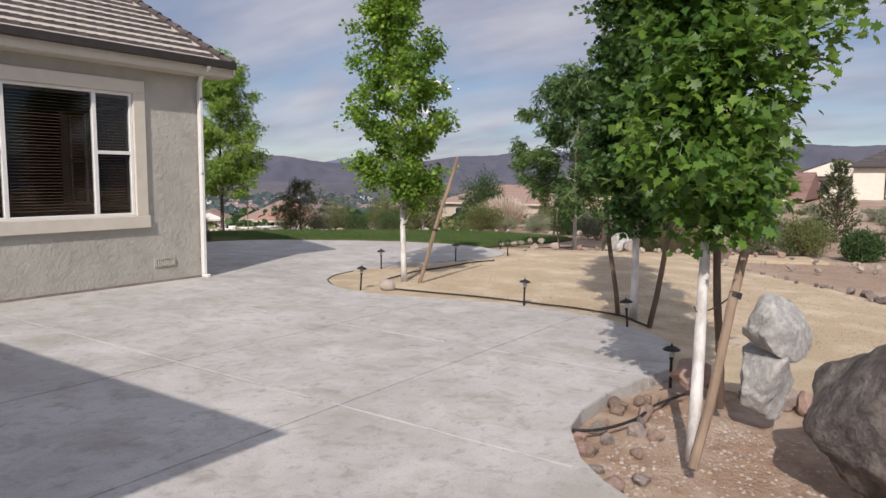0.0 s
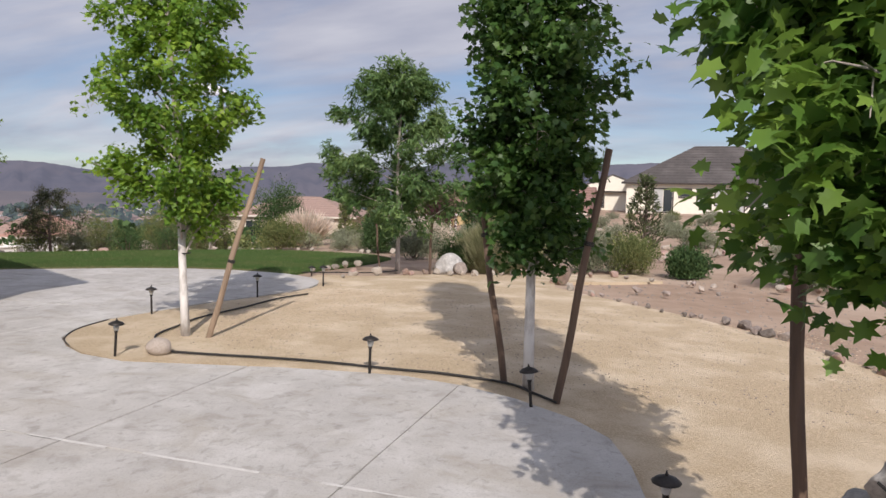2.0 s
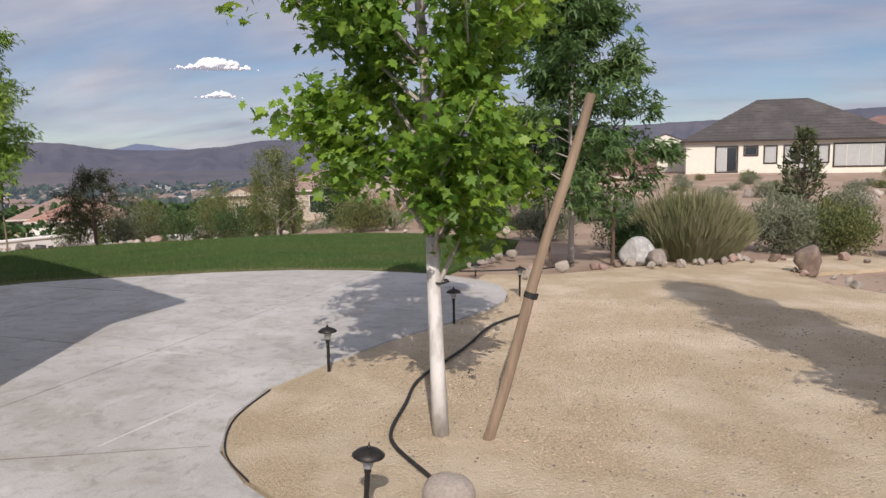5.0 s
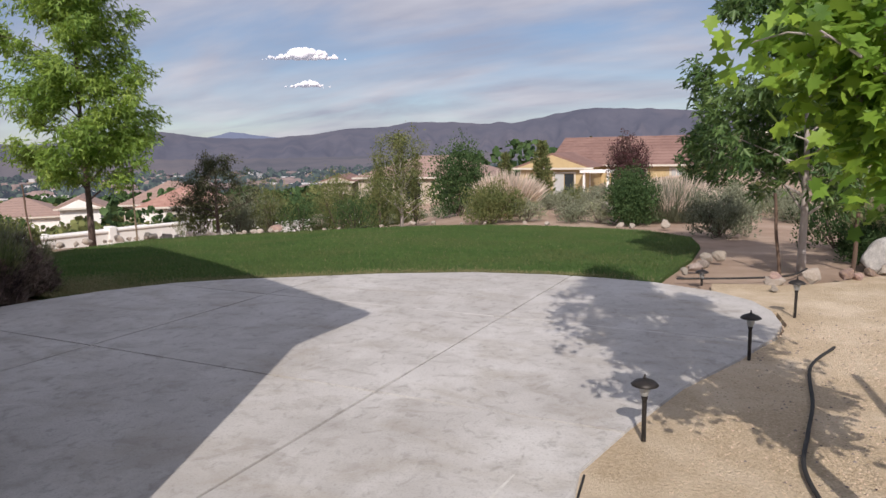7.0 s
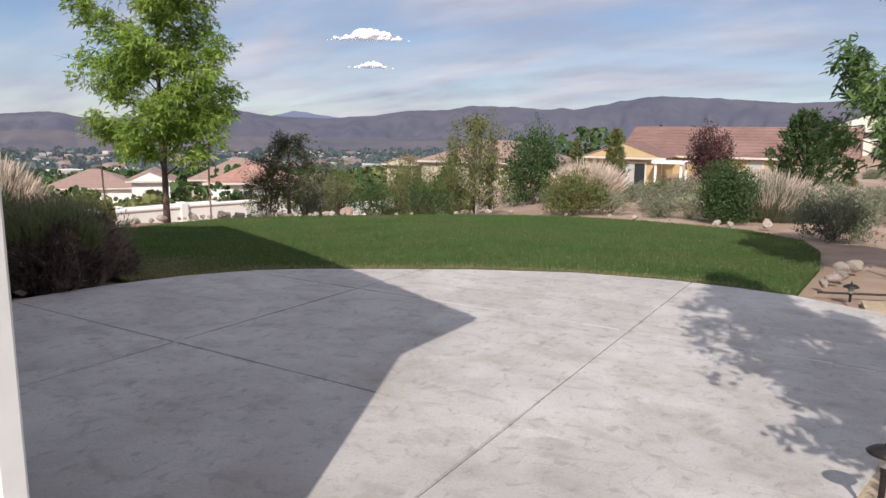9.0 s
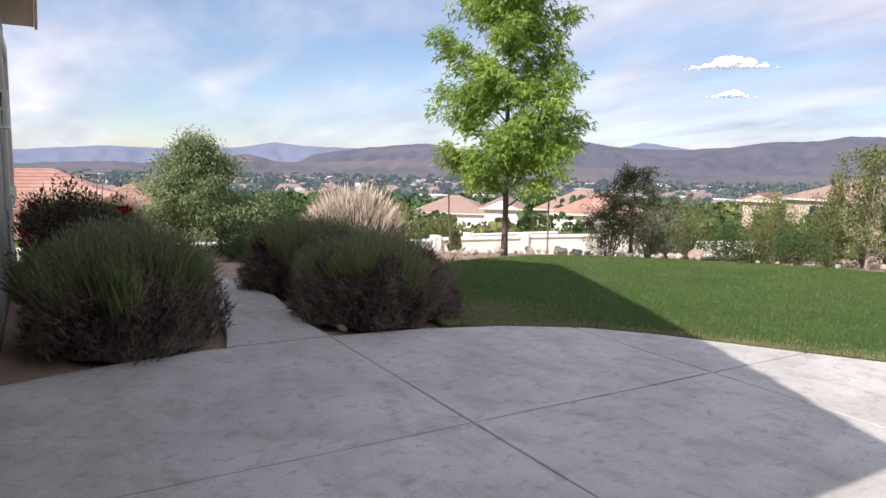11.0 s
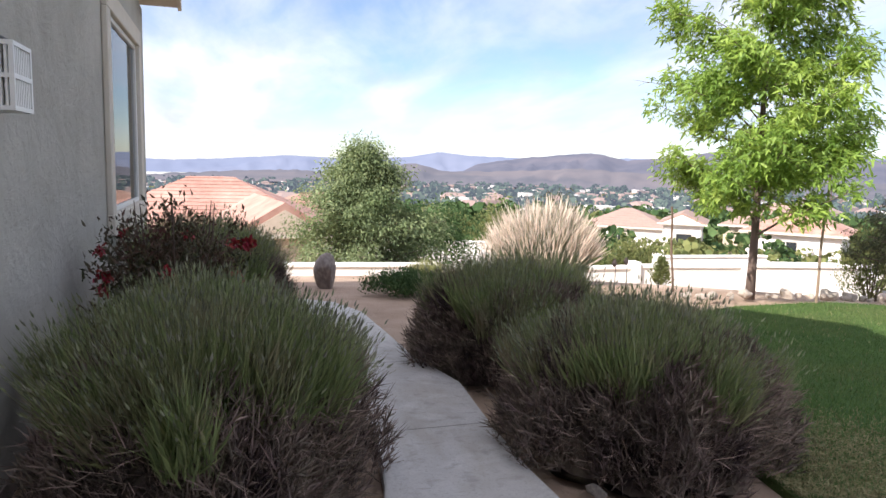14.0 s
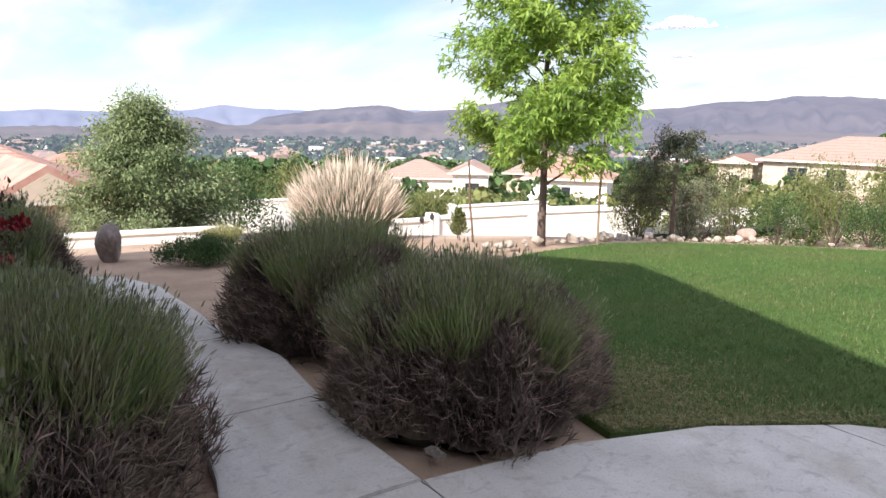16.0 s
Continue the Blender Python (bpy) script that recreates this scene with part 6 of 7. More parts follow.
SAGE_SET = [leafy_shrub("sagebrush", "silvery sagebrush on the dry hillside", (7.0, 26.0), 0.8, 0.85, SAGE, 40, 1500, 0.09), leafy_shrub("sagebrush", "olive sagebrush on the dry hillside", (5.0, 29.0), 0.7, 0.7, OLIVE, 41, 1300, 0.09),
            leafy_shrub("sagebrush", "grey sagebrush on the dry hillside", (9.0, 27.5), 0.9, 0.95, SAGE, 42, 1600, 0.10)]
for s in SAGE_SET:
    s["group"] = "sagebrush on the hillside"
rg = random.Random(8)
spots = [(rg.uniform(3.5, 17), rg.uniform(24, 42)) for _ in range(46)] + [(rg.uniform(-8, 9), rg.uniform(27, 62)) for _ in range(46)] + [(rg.uniform(-30, -8), rg.uniform(27, 46)) for _ in range(20)] \
    + [(rg.uniform(-34, -28), rg.uniform(20, 30)) for _ in range(6)] + [(rg.uniform(3.0, 12), rg.uniform(17.5, 25)) for _ in range(9)] + [(rg.uniform(2.5, 8.5), rg.uniform(24, 34)) for _ in range(34)] + [(rg.uniform(-17, -7), rg.uniform(25.5, 34)) for _ in range(26)]
for k, (x, y) in enumerate(spots):
    src = SAGE_SET[k % 3]
    s = rg.uniform(0.45, 0.85) if x < -7 else rg.uniform(0.5, 1.1)
    c = copy_thing(src, pose(x, y, ground_z(x, y) - 0.03, 0, 0, rg.uniform(0, 360)) @ Matrix.Scale(s, 4))
    c.scale = (s, s, s * rg.uniform(0.75, 1.1))


# ---- lawn grass ----
def inside(poly, x, y):
    c = np.zeros(len(x), bool)
    for (x0, y0), (x1, y1) in zip(poly, poly[1:] + poly[:1]):
        hit = ((y0 > y) != (y1 > y)) & (x < (x1 - x0) * (y - y0) / (y1 - y0 + 1e-12) + x0)
        c ^= hit
    return c


def lawn_blades():
    rng = np.random.default_rng(9)
    n = 420000
    x, y = rng.uniform(-20.4, -8.3, n), rng.uniform(10.5, 22.4, n)
    near = np.exp(-(np.hypot(x + 12, y - 8)) / 7.5) * 1.6 + 0.15
    keep = inside(LAWN, x, y) & (rng.random(n) < near)
    x, y = x[keep], y[keep]
    z = np.array([ground_z(a, b) for a, b in zip(x, y)]) - 0.03
    n = len(x)
    rim = LAWN[-4:] + LAWN[:10]
    edge = np.full(n, 9.0)
    for (ax, ay), (bx, by) in zip(rim, rim[1:]):
        t = np.clip(((x - ax) * (bx - ax) + (y - ay) * (by - ay)) / ((bx - ax) ** 2 + (by - ay) ** 2), 0, 1)
        edge = np.minimum(edge, np.hypot(ax + (bx - ax) * t - x, ay + (by - ay) * t - y))
    corner = np.hypot(x + 14.9, y - 11.1)
    patch = np.array([noise.noise(Vector((a * 1.3, b * 1.3, 2))) for a, b in zip(x, y)])
    dry = rng.random(n) < np.clip(0.75 - edge * 1.5 + 0.5 * patch, 0.04, 1) + np.clip(0.75 - corner * 0.6, 0, 1)
    pos = np.stack([x, y, z], 1)
    d = rng.normal(size=(n, 3)) * 0.42 + np.array([0, 0, 1.0])
    s = 0.036 + 0.022 * rng.random(n)
    shape, faces = ((0, .11, 0), (1, 0, -.1), (0, -.11, 0)), ((0, 1, 2),)
    for sel, m, nm in ((~dry, BLADE, "green mown grass blades"), (dry, STRAW, "dry straw-coloured grass at the patio edge")):
        scatter_mesh("grass", pos[sel], d[sel], rand_dirs(rng, int(sel.sum())), s[sel], shape, faces, m, None, nm, "stuff", "grass")


lawn_blades()


def thatch():
    """Dead straw along the rim of the lawn and at its worn corner."""
    rng = np.random.default_rng(19)
    rim = LAWN[-2:] + LAWN[:9]
    pos = []
    for (ax, ay), (bx, by) in zip(rim, rim[1:]):
        d = math.hypot(bx - ax, by - ay)
        for _ in range(int(d * 900)):
            t, off = rng.random(), 0.02 + 0.16 * rng.random() ** 1.6
            pos.append((ax + (bx - ax) * t - (by - ay) / d * off, ay + (by - ay) * t + (bx - ax) / d * off))
    pos += [(-15.05 + 0.34 * a, 11.25 + 0.36 * b) for a, b in rng.normal(size=(5200, 2))]
    p = np.array(pos)
    p = p[inside(LAWN, p[:, 0], p[:, 1])]
    n = len(p)
    z = np.array([ground_z(a, b) for a, b in p]) - 0.008 + 0.012 * rng.random(n)
    scatter_mesh("thatch", np.column_stack([p, z]), rng.normal(size=(n, 3)) * np.array([1, 1, 0.3]) + np.array([0, 0, 0.25]), rand_dirs(rng, n, 1.0), 0.02 + 0.02 * rng.random(n),
                 ((0, .07, 0), (.6, .06, .05), (1, 0, 0), (.6, -.06, .05), (0, -.07, 0)), ((0, 1, 2, 3, 4),), STRAW, None, "dead straw thatch at the rim of the lawn", "stuff", "grass")


thatch()


# ---- walls, houses and land beyond ----
def garden_wall(label, pts, z_top, thick, height, material, posts=True):
    root = thing("garden_wall", label, "wall", (0, 0, 0), kind="structure")
    for i, ((x0, y0), (x1, y1)) in enumerate(zip(pts, pts[1:])):
        L_ = math.hypot(x1 - x0, y1 - y0)
        a = math.degrees(math.atan2(y1 - y0, x1 - x0))
        z = z_top[i]
        w = part("wall_panel", boxes((0, L_, -thick / 2, thick / 2, -height, 0)), material, root)
        w.matrix_local = pose(x0, y0, z, 0, 0, a)
        c = part("coping", boxes((-0.03, L_ + 0.03, -thick / 2 - 0.05, thick / 2 + 0.05, 0.002, 0.09), bevel=0.02), material, root, "rounded stucco coping")
        c.matrix_local = pose(x0, y0, z, 0, 0, a)
        if posts:
            p = part("pier", boxes((-0.13, 0.13, -0.2, 0.2, -height, 0.17), bevel=0.02), material, root)
            p.matrix_local = pose(x0, y0, z, 0, 0, a)
    return root


garden_wall("low white stucco garden wall below the lawn", [(-29.5, 2.0), (-28.6, 8.0), (-27.9, 12.8)], [-0.86, -0.84], 0.2, 1.6, WHITE_STUCCO)
garden_wall("long white stucco garden wall below the lawn", [(-27.7, 15.0), (-27.5, 18.0), (-27.0, 21.0), (-26.2, 24.6)], [-0.95, -0.92, -0.90], 0.2, 1.75, WHITE_STUCCO)
garden_wall("farther white stucco wall across the street", [(-42.6, 10.0), (-41.5, 14.0), (-40.0, 19.5)], [-1.75, -1.75], 0.25, 2.6, WHITE_STUCCO, False)
garden_wall("stepped white stucco wall across the street", [(-36.5, 25.0), (-36.0, 30.0), (-34.5, 36.0), (-32.0, 43.0)], [-2.0, -2.3, -2.6], 0.25, 2.4, WHITE_STUCCO)


def road():
    vs, fs = [], []
    pts = [(-34, -20), (-33.2, 0), (-32.6, 14), (-31.5, 26), (-29.5, 38), (-26, 52)]
    for i, (x, y) in enumerate(pts):
        for dx in (-3.2, 3.2):
            vs.append((x + dx, y, ground_z(x + dx, y) + 0.08))
    for i in range(len(pts) - 1):
        fs.append((2 * i, 2 * i + 1, 2 * i + 3, 2 * i + 2))
    mesh_object("road", vs, fs, ASPHALT, label="grey asphalt street below the garden", kind="structure", category="road")


def neighbour_house(label, at, size, rz, wall_h, ridge_h, wallmat, roofmat, roof="hip", wins=(), courses=0, over=0.5):
    """size: (width along x, depth along y); the side that faces -y carries the windows (x0, x1, z0, z1, kind)."""
    w, d = size
    root = thing("neighbour_house", label, "house", at, rz)
    part("wall", boxes((0, w, 0, d, -3.0, wall_h)), wallmat, root)
    o = over
    bm = bmesh.new()
    x0, x1, y0, y1, z = -o, w + o, -o, d + o, wall_h
    if roof == "hip":
        q = min(w, d) / 2 + o
        if w >= d:
            a, b = (x0 + q, (y0 + y1) / 2, z + ridge_h), (x1 - q, (y0 + y1) / 2, z + ridge_h)
            fl = ((0, 1, 5, 4), (1, 2, 5), (2, 3, 4, 5), (3, 0, 4))
        else:
            a, b = ((x0 + x1) / 2, y0 + q, z + ridge_h), ((x0 + x1) / 2, y1 - q, z + ridge_h)
            fl = ((0, 1, 4), (1, 2, 5, 4), (2, 3, 5), (3, 0, 4, 5))
    elif roof == "gable_front":
        a, b = ((x0 + x1) / 2, y0, z + ridge_h), ((x0 + x1) / 2, y1, z + ridge_h)
        fl = ((1, 2, 5, 4), (3, 0, 4, 5), (0, 1, 4), (2, 3, 5))
    else:
        a, b = (x0, (y0 + y1) / 2, z + ridge_h), (x1, (y0 + y1) / 2, z + ridge_h)
        fl = ((0, 1, 5, 4), (2, 3, 4, 5), (1, 2, 5), (3, 0, 4))
    vs = [bm.verts.new(p) for p in ((x0, y0, z), (x1, y0, z), (x1, y1, z), (x0, y1, z), a, b)]
    for q in fl:
        bm.faces.new([vs[i] for i in q])
    bm.faces.new([vs[i] for i in (3, 2, 1, 0)])
    bmesh.ops.recalc_face_normals(bm, faces=bm.faces)
    part("roof", bm, roofmat, root)
    part("fascia", boxes((x0, x1, y0 - 0.02, y0 + 0.06, z - 0.16, z - 0.004)), GUTTER if roofmat is GREY_ROOF else TRIM, root)
    if roof == "gable_front":
        g = [(0, 0, wall_h), (w, 0, wall_h), (w / 2, 0, wall_h + ridge_h * w / (w + 2 * o))]
        mesh_object("gable_wall", [(x, y - o - 0.03, zz) for x, y, zz in g] + [(x, y - o + 0.05, zz) for x, y, zz in g], [(0, 1, 2), (5, 4, 3), (0, 2, 5, 3), (1, 4, 5, 2), (0, 3, 4, 1)], wallmat, root)
    for (u0, u1, z0, z1, kind) in wins:
        wn = part("window", boxes((u0 - 0.12, u1 + 0.12, -0.05, 0.0, z0 - 0.12, z0), (u0 - 0.12, u1 + 0.12, -0.05, 0, z1, z1 + 0.12), (u0 - 0.12, u0, -0.05, 0, z0, z1), (u1, u1 + 0.12, -0.05, 0, z0, z1)), TRIM if wallmat is not CREAM_WALL else GUTTER, root)
        k = max(1, round((u1 - u0) / 0.95))
        for i in range(k):
            a0, a1 = u0 + (u1 - u0) * i / k + 0.03, u0 + (u1 - u0) * (i + 1) / k - 0.03
            part("pane", boxes((a0, a1, -0.03, -0.01, z0 + 0.03, z1 - 0.03)), DARK_GLASS if kind == "dark" or (kind == "mix" and i % 2) else PALE_BLIND, wn)
    if courses:
        vs, fs = [], []
        for i in range(courses):
            t = (i + 0.5) / courses
            # courses on the slope that faces -y
            if roof in ("hip", "gable"):
                ya = y0 + (d / 2 + o) * t
                zz = z + ridge_h * t
                ins = (d / 2 + o) * t if roof == "hip" else 0
                xa, xb = x0 + ins, x1 - ins
                if xb - xa < 0.3:
                    continue
                b0 = len(vs)
                hgt = 0.03
                vs += [(xa, ya - 0.02, zz + 0.0), (xb, ya - 0.02, zz + 0.0), (xb, ya - 0.02, zz + hgt), (xa, ya - 0.02, zz + hgt), (xa, ya + 0.22, zz + hgt * 0.9 + 0.03), (xb, ya + 0.22, zz + hgt * 0.9 + 0.03)]
                fs += [(b0, b0 + 1, b0 + 2, b0 + 3), (b0 + 3, b0 + 2, b0 + 5, b0 + 4)]
        if vs:
            mesh_object("roof_tiling", vs, fs, roofmat, root, "raised rows of roof tile", kind="stuff")
    return root


road()
neighbour_house("cream stucco house with a grey hipped roof on the rise", (-6.2, 73.0, -0.1), (17.4, 13.0), 2, 2.95, 3.9, CREAM_WALL, GREY_ROOF, "hip",
                ((2.6, 4.3, 0.15, 2.3, "mix"), (4.95, 5.95, 1.6, 2.3, "dark"), (6.6, 7.5, 0.9, 2.3, "pale"), (8.2, 9.2, 0.9, 2.3, "pale"), (9.4, 10.7, 0.1, 2.3, "mix"), (10.9, 11.6, 0.9, 2.3, "pale"), (12.1, 15.9, 0.55, 2.4, "pale")), 14)
neighbour_house("cream house with a grey gable beside the hipped one", (-13.0, 84.0, -0.6), (9, 9), 0, 2.6, 1.9, CREAM_WALL, GREY_ROOF, "gable_front", ((2, 3.5, 0.8, 2.0, "dark"),))
neighbour_house("cream house with a reddish roof behind the slope", (15.4, 92.0, 1.2), (4.0, 8), 0, 2.4, 0.9, CREAM_WALL, BROWN_ROOF, "gable_front", ((1.2, 2.4, 0.8, 1.9, "dark"),))
neighbour_house("house with a wide red-brown hipped roof on the rise", (10.2, 99.0, 1.5), (13, 10), 0, 2.4, 2.0, TAN_WALL, BROWN_ROOF, "hip", ((2, 3.5, 0.8, 2.0, "dark"),))
neighbour_house("small cream house with a brown gable on the rise", (16.3, 90.0, 0.9), (3.0, 5), 0, 2.5, 0.8, CREAM_WALL, BROWN_ROOF, "gable_front", ((1.0, 2.0, 1.0, 2.0, "dark"),))
neighbour_house("wide house with a grey-brown hipped roof on the hill", (22.4, 84.0, 1.8), (18, 14), 0, 2.9, 2.6, TAN_WALL, GREY_ROOF, "hip", ((2, 4, 0.8, 2.2, "dark"), (8, 10, 0.8, 2.2, "dark")))
neighbour_house("ochre stucco house wing with a gable and glazed doors", (-28.1, 62.0, -2.8), (5.9, 9), 0, 2.6, 1.2, OCHRE_WALL, BROWN_ROOF, "gable_front", ((3.0, 4.7, 0.1, 2.1, "mix"),))
neighbour_house("ochre house with a wide red-brown roof", (-26.4, 66.0, -2.6), (17, 10), 0, 2.5, 2.4, OCHRE_WALL, BROWN_ROOF, "gable", ((6.5, 8, 0.3, 2.1, "dark"), (10, 11, 0.6, 2.1, "pale")), 10)
pergola = thing("pergola", "white wooden patio cover beside the ochre house", "pergola", (-22.3, 60.6, -2.8))
for px in (0.0, 1.9):
    for py in (0.0, 1.6):
        part("post", boxes((px, px + 0.16, py, py + 0.16, 0, 2.2)), WHITE_STUCCO, pergola)
part("beam", boxes((-0.2, 2.3, -0.2, -0.02, 2.2, 2.42)), WHITE_STUCCO, pergola)
part("roof", boxes((-0.2, 2.3, -0.02, 1.9, 2.3, 2.42)), WHITE_STUCCO, pergola)
neighbour_house("long house with a pinkish tile roof", (-46.5, 65.0, -3.8), (13.5, 10), 12, 2.6, 2.0, TAN_WALL, PINK_ROOF, "hip", ((2, 3.6, 0.3, 2.0, "dark"), (5, 6.5, 0.3, 2.0, "dark"), (9, 10, 0.6, 2.0, "dark")), 9)
neighbour_house("white two-storey house with a small turret gable", (-51.5, 66.0, -4.9), (3.0, 5), 20, 3.2, 0.7, TAN_WALL, BROWN_ROOF, "gable_front", ((1.0, 2.0, 0.4, 2.0, "dark"),))
neighbour_house("white stucco house with a red tile roof below the garden", (-56.5, 47.0, -5.6), (6.5, 7), 38, 2.7, 1.7, WHITE_STUCCO, RED_ROOF, "hip", ((2, 3.6, 0.6, 2.0, "dark"),), 8)
neighbour_house("cream gabled house behind the long white wall", (-68.0, 47.5, -6.3), (3.4, 6), 50, 3.0, 1.0, WHITE_STUCCO, PINK_ROOF, "gable_front", ((1.2, 2.6, 0.6, 2.0, "dark"),))
neighbour_house("long house with a grey-brown roof below the garden", (-70.0, 56.0, -6.4), (9, 8), 40, 2.7, 2.2, TAN_WALL, PINK_ROOF, "hip", ((3, 5, 0.6, 2.0, "dark"),), 8)
neighbour_house("white house with a terracotta roof below the garden", (-84.0, 48.0, -7.6), (9, 8), 50, 2.7, 1.9, WHITE_STUCCO, PINK_ROOF, "hip", ((3, 5, 0.6, 2.0, "dark"),), 8)
neighbour_house("large house with an orange terracotta tile roof", (-50.5, -0.9, -5.35), (15.5, 13), 84, 2.6, 3.3, TAN_WALL, RED_ROOF, "hip", (), 18, 0.6)
neighbour_house("gabled wing with an orange terracotta tile roof", (-41.4, 8.7, -3.9), (3.4, 7.0), 96, 2.5, 1.3, TAN_WALL, RED_ROOF, "gable_front", ())
neighbour_house("terracotta-roofed house farther down the street", (-66.0, 9.5, -5.8), (12, 10), 90, 2.6, 2.2, TAN_WALL, RED_ROOF, "hip", (), 10)


# Bluish air haze, painted onto far materials as a weak emission.
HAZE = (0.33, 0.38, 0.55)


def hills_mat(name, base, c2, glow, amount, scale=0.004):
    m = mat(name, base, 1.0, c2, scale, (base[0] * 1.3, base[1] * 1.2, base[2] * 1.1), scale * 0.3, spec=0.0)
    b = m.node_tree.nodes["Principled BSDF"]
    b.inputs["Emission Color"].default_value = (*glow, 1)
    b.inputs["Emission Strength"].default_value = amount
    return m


FAR_TREE = hills_mat("hazed_valley_tree", (0.05, 0.075, 0.05), (0.035, 0.055, 0.04), HAZE, 0.16, 0.01)
FAR_WHITE = hills_mat("hazed_white_building", (0.50, 0.49, 0.48), (0.42, 0.41, 0.40), HAZE, 0.10, 0.01)
FAR_ROOF = hills_mat("hazed_valley_roof", (0.22, 0.165, 0.145), (0.17, 0.14, 0.13), HAZE, 0.10, 0.01)


def far_trees(name, label, n, r0, r1, a0, a1, size, material, seed):
    rng = np.random.default_rng(seed)
    az, r = np.radians(rng.uniform(a0, a1, n)), r0 * (r1 / r0) ** rng.random(n)
    pos, sz = [], []
    for a, q in zip(az, r):
        x, y = -10 + q * math.sin(a), 8 + q * math.cos(a)
        g = ground_z(x, y)
        s = size * (0.6 + 0.8 * rng.random()) * (1 + q / 700)
        for k in range(26 if r0 > 100 else 80):
            u = rand_dirs(rng, 1)[0]
            pos.append((x + u[0] * s, y + u[1] * s, g + s * 0.9 + u[2] * s * 0.85))
            sz.append(s * (0.75 if r0 > 100 else 0.30))
    scatter_mesh(name, pos, rand_dirs(rng, len(pos)), rand_dirs(rng, len(pos), 0.6), sz, ((-.5, -.3, 0), (0, -.6, .1), (.5, -.2, 0), (.45, .35, -.1), (0, .5, .1), (-.5, .3, -.05)), ((0, 1, 2, 3, 4, 5),), material, None, label, "stuff", "trees")


far_trees("far_trees", "distant dark green trees in the valley", 420, 75, 300, -115, -22, 1.8, JUNIPER, 1)
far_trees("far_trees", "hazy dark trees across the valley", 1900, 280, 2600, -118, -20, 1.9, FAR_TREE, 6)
far_trees("far_trees", "distant olive trees among the houses", 420, 60, 700, -115, -22, 1.5, OLIVE, 2)
far_trees("far_trees", "trees around the houses on the rise", 90, 78, 200, -30, 30, 1.7, JUNIPER, 3)
far_trees("far_trees", "shrubs on the slope by the street", 230, 33, 75, -100, -28, 0.75, OLIVE, 4)
far_trees("far_trees", "dark green trees below the garden", 90, 44, 90, -90, -30, 1.1, JUNIPER, 5)


def far_town():
    rng = random.Random(4)
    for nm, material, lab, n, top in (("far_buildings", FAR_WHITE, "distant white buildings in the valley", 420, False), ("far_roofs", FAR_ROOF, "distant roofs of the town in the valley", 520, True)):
        bm = bmesh.new()
        vs, fs = [], []
        for _ in range(n):
            q = 260 * (2600 / 260) ** (rng.random() ** 0.8)
            a = radians(rng.uniform(-118, -20))
            x, y = -10 + q * math.sin(a), 8 + q * math.cos(a)
            g = ground_z(x, y)
            w, d, h = rng.uniform(5, 12) * (1 + q / 1500), rng.uniform(5, 9) * (1 + q / 1500), rng.uniform(2.5, 4.5) * (1 + q / 2200)
            b = len(vs)
            vs += [(x + i * w, y + j * d, g + k) for k in (-2, h) for i, j in ((-.5, -.5), (.5, -.5), (.5, .5), (-.5, .5))]
            fs += [tuple(b + i for i in qd) for qd in ((0, 1, 5, 4), (1, 2, 6, 5), (2, 3, 7, 6), (3, 0, 4, 7), (4, 5, 6, 7))]
            if top:
                b2 = len(vs)
                vs += [(x, y - d * .3, g + h + 2), (x, y + d * .3, g + h + 2)]
                fs += [(b + 4, b + 5, b2), (b + 5, b + 6, b2 + 1, b2), (b + 6, b + 7, b2 + 1), (b + 7, b + 4, b2, b2 + 1)]
        bm.free()
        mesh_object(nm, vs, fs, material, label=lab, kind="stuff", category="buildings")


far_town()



def ridge(name, label, profile, dist, base_el, depth, material, seed, rough):
    """profile: azimuth, elevation in degrees as seen from the yard; relief runs down to the valley."""
    az = [p[0] for p in profile]
    el = [p[1] for p in profile]
    vs, fs = [], []
    cols = int((az[-1] - az[0]) / 0.35)
    rows = 14
    for c in range(cols + 1):
        a = az[0] + (az[-1] - az[0]) * c / cols
        e = float(np.interp(a, az, el))
        e += rough * noise.noise(Vector((a * 1.1, seed, 0))) + rough * 0.5 * noise.noise(Vector((a * 3.3, seed, 4)))
        for k in range(rows + 1):
            t = k / rows
            d = dist - depth * t
            zt = 1.6 + dist * math.tan(radians(e))
            zb = 1.6 + (dist - depth) * math.tan(radians(base_el))
            f_ = (1 - t) ** 1.25
            z = zb + (zt - zb) * f_ + (zt - zb) * 0.30 * math.sin(math.pi * t) * noise.noise(Vector((a * 0.9 + 0.8 * t, t * 1.6, seed))) \
                + (zt - zb) * 0.16 * math.sin(math.pi * t) * noise.noise(Vector((a * 2.6, t * 3.5, seed + 5)))
            vs.append((-8 + d * math.sin(radians(a)), 5 + d * math.cos(radians(a)), z))
    for c in range(cols):
        for k in range(rows):
            i = c * (rows + 1) + k
            fs.append((i, i + 1, i + rows + 2, i + rows + 1))
    mesh_object(name, vs, fs, material, label=label, smooth=True, kind="structure", category="mountains")


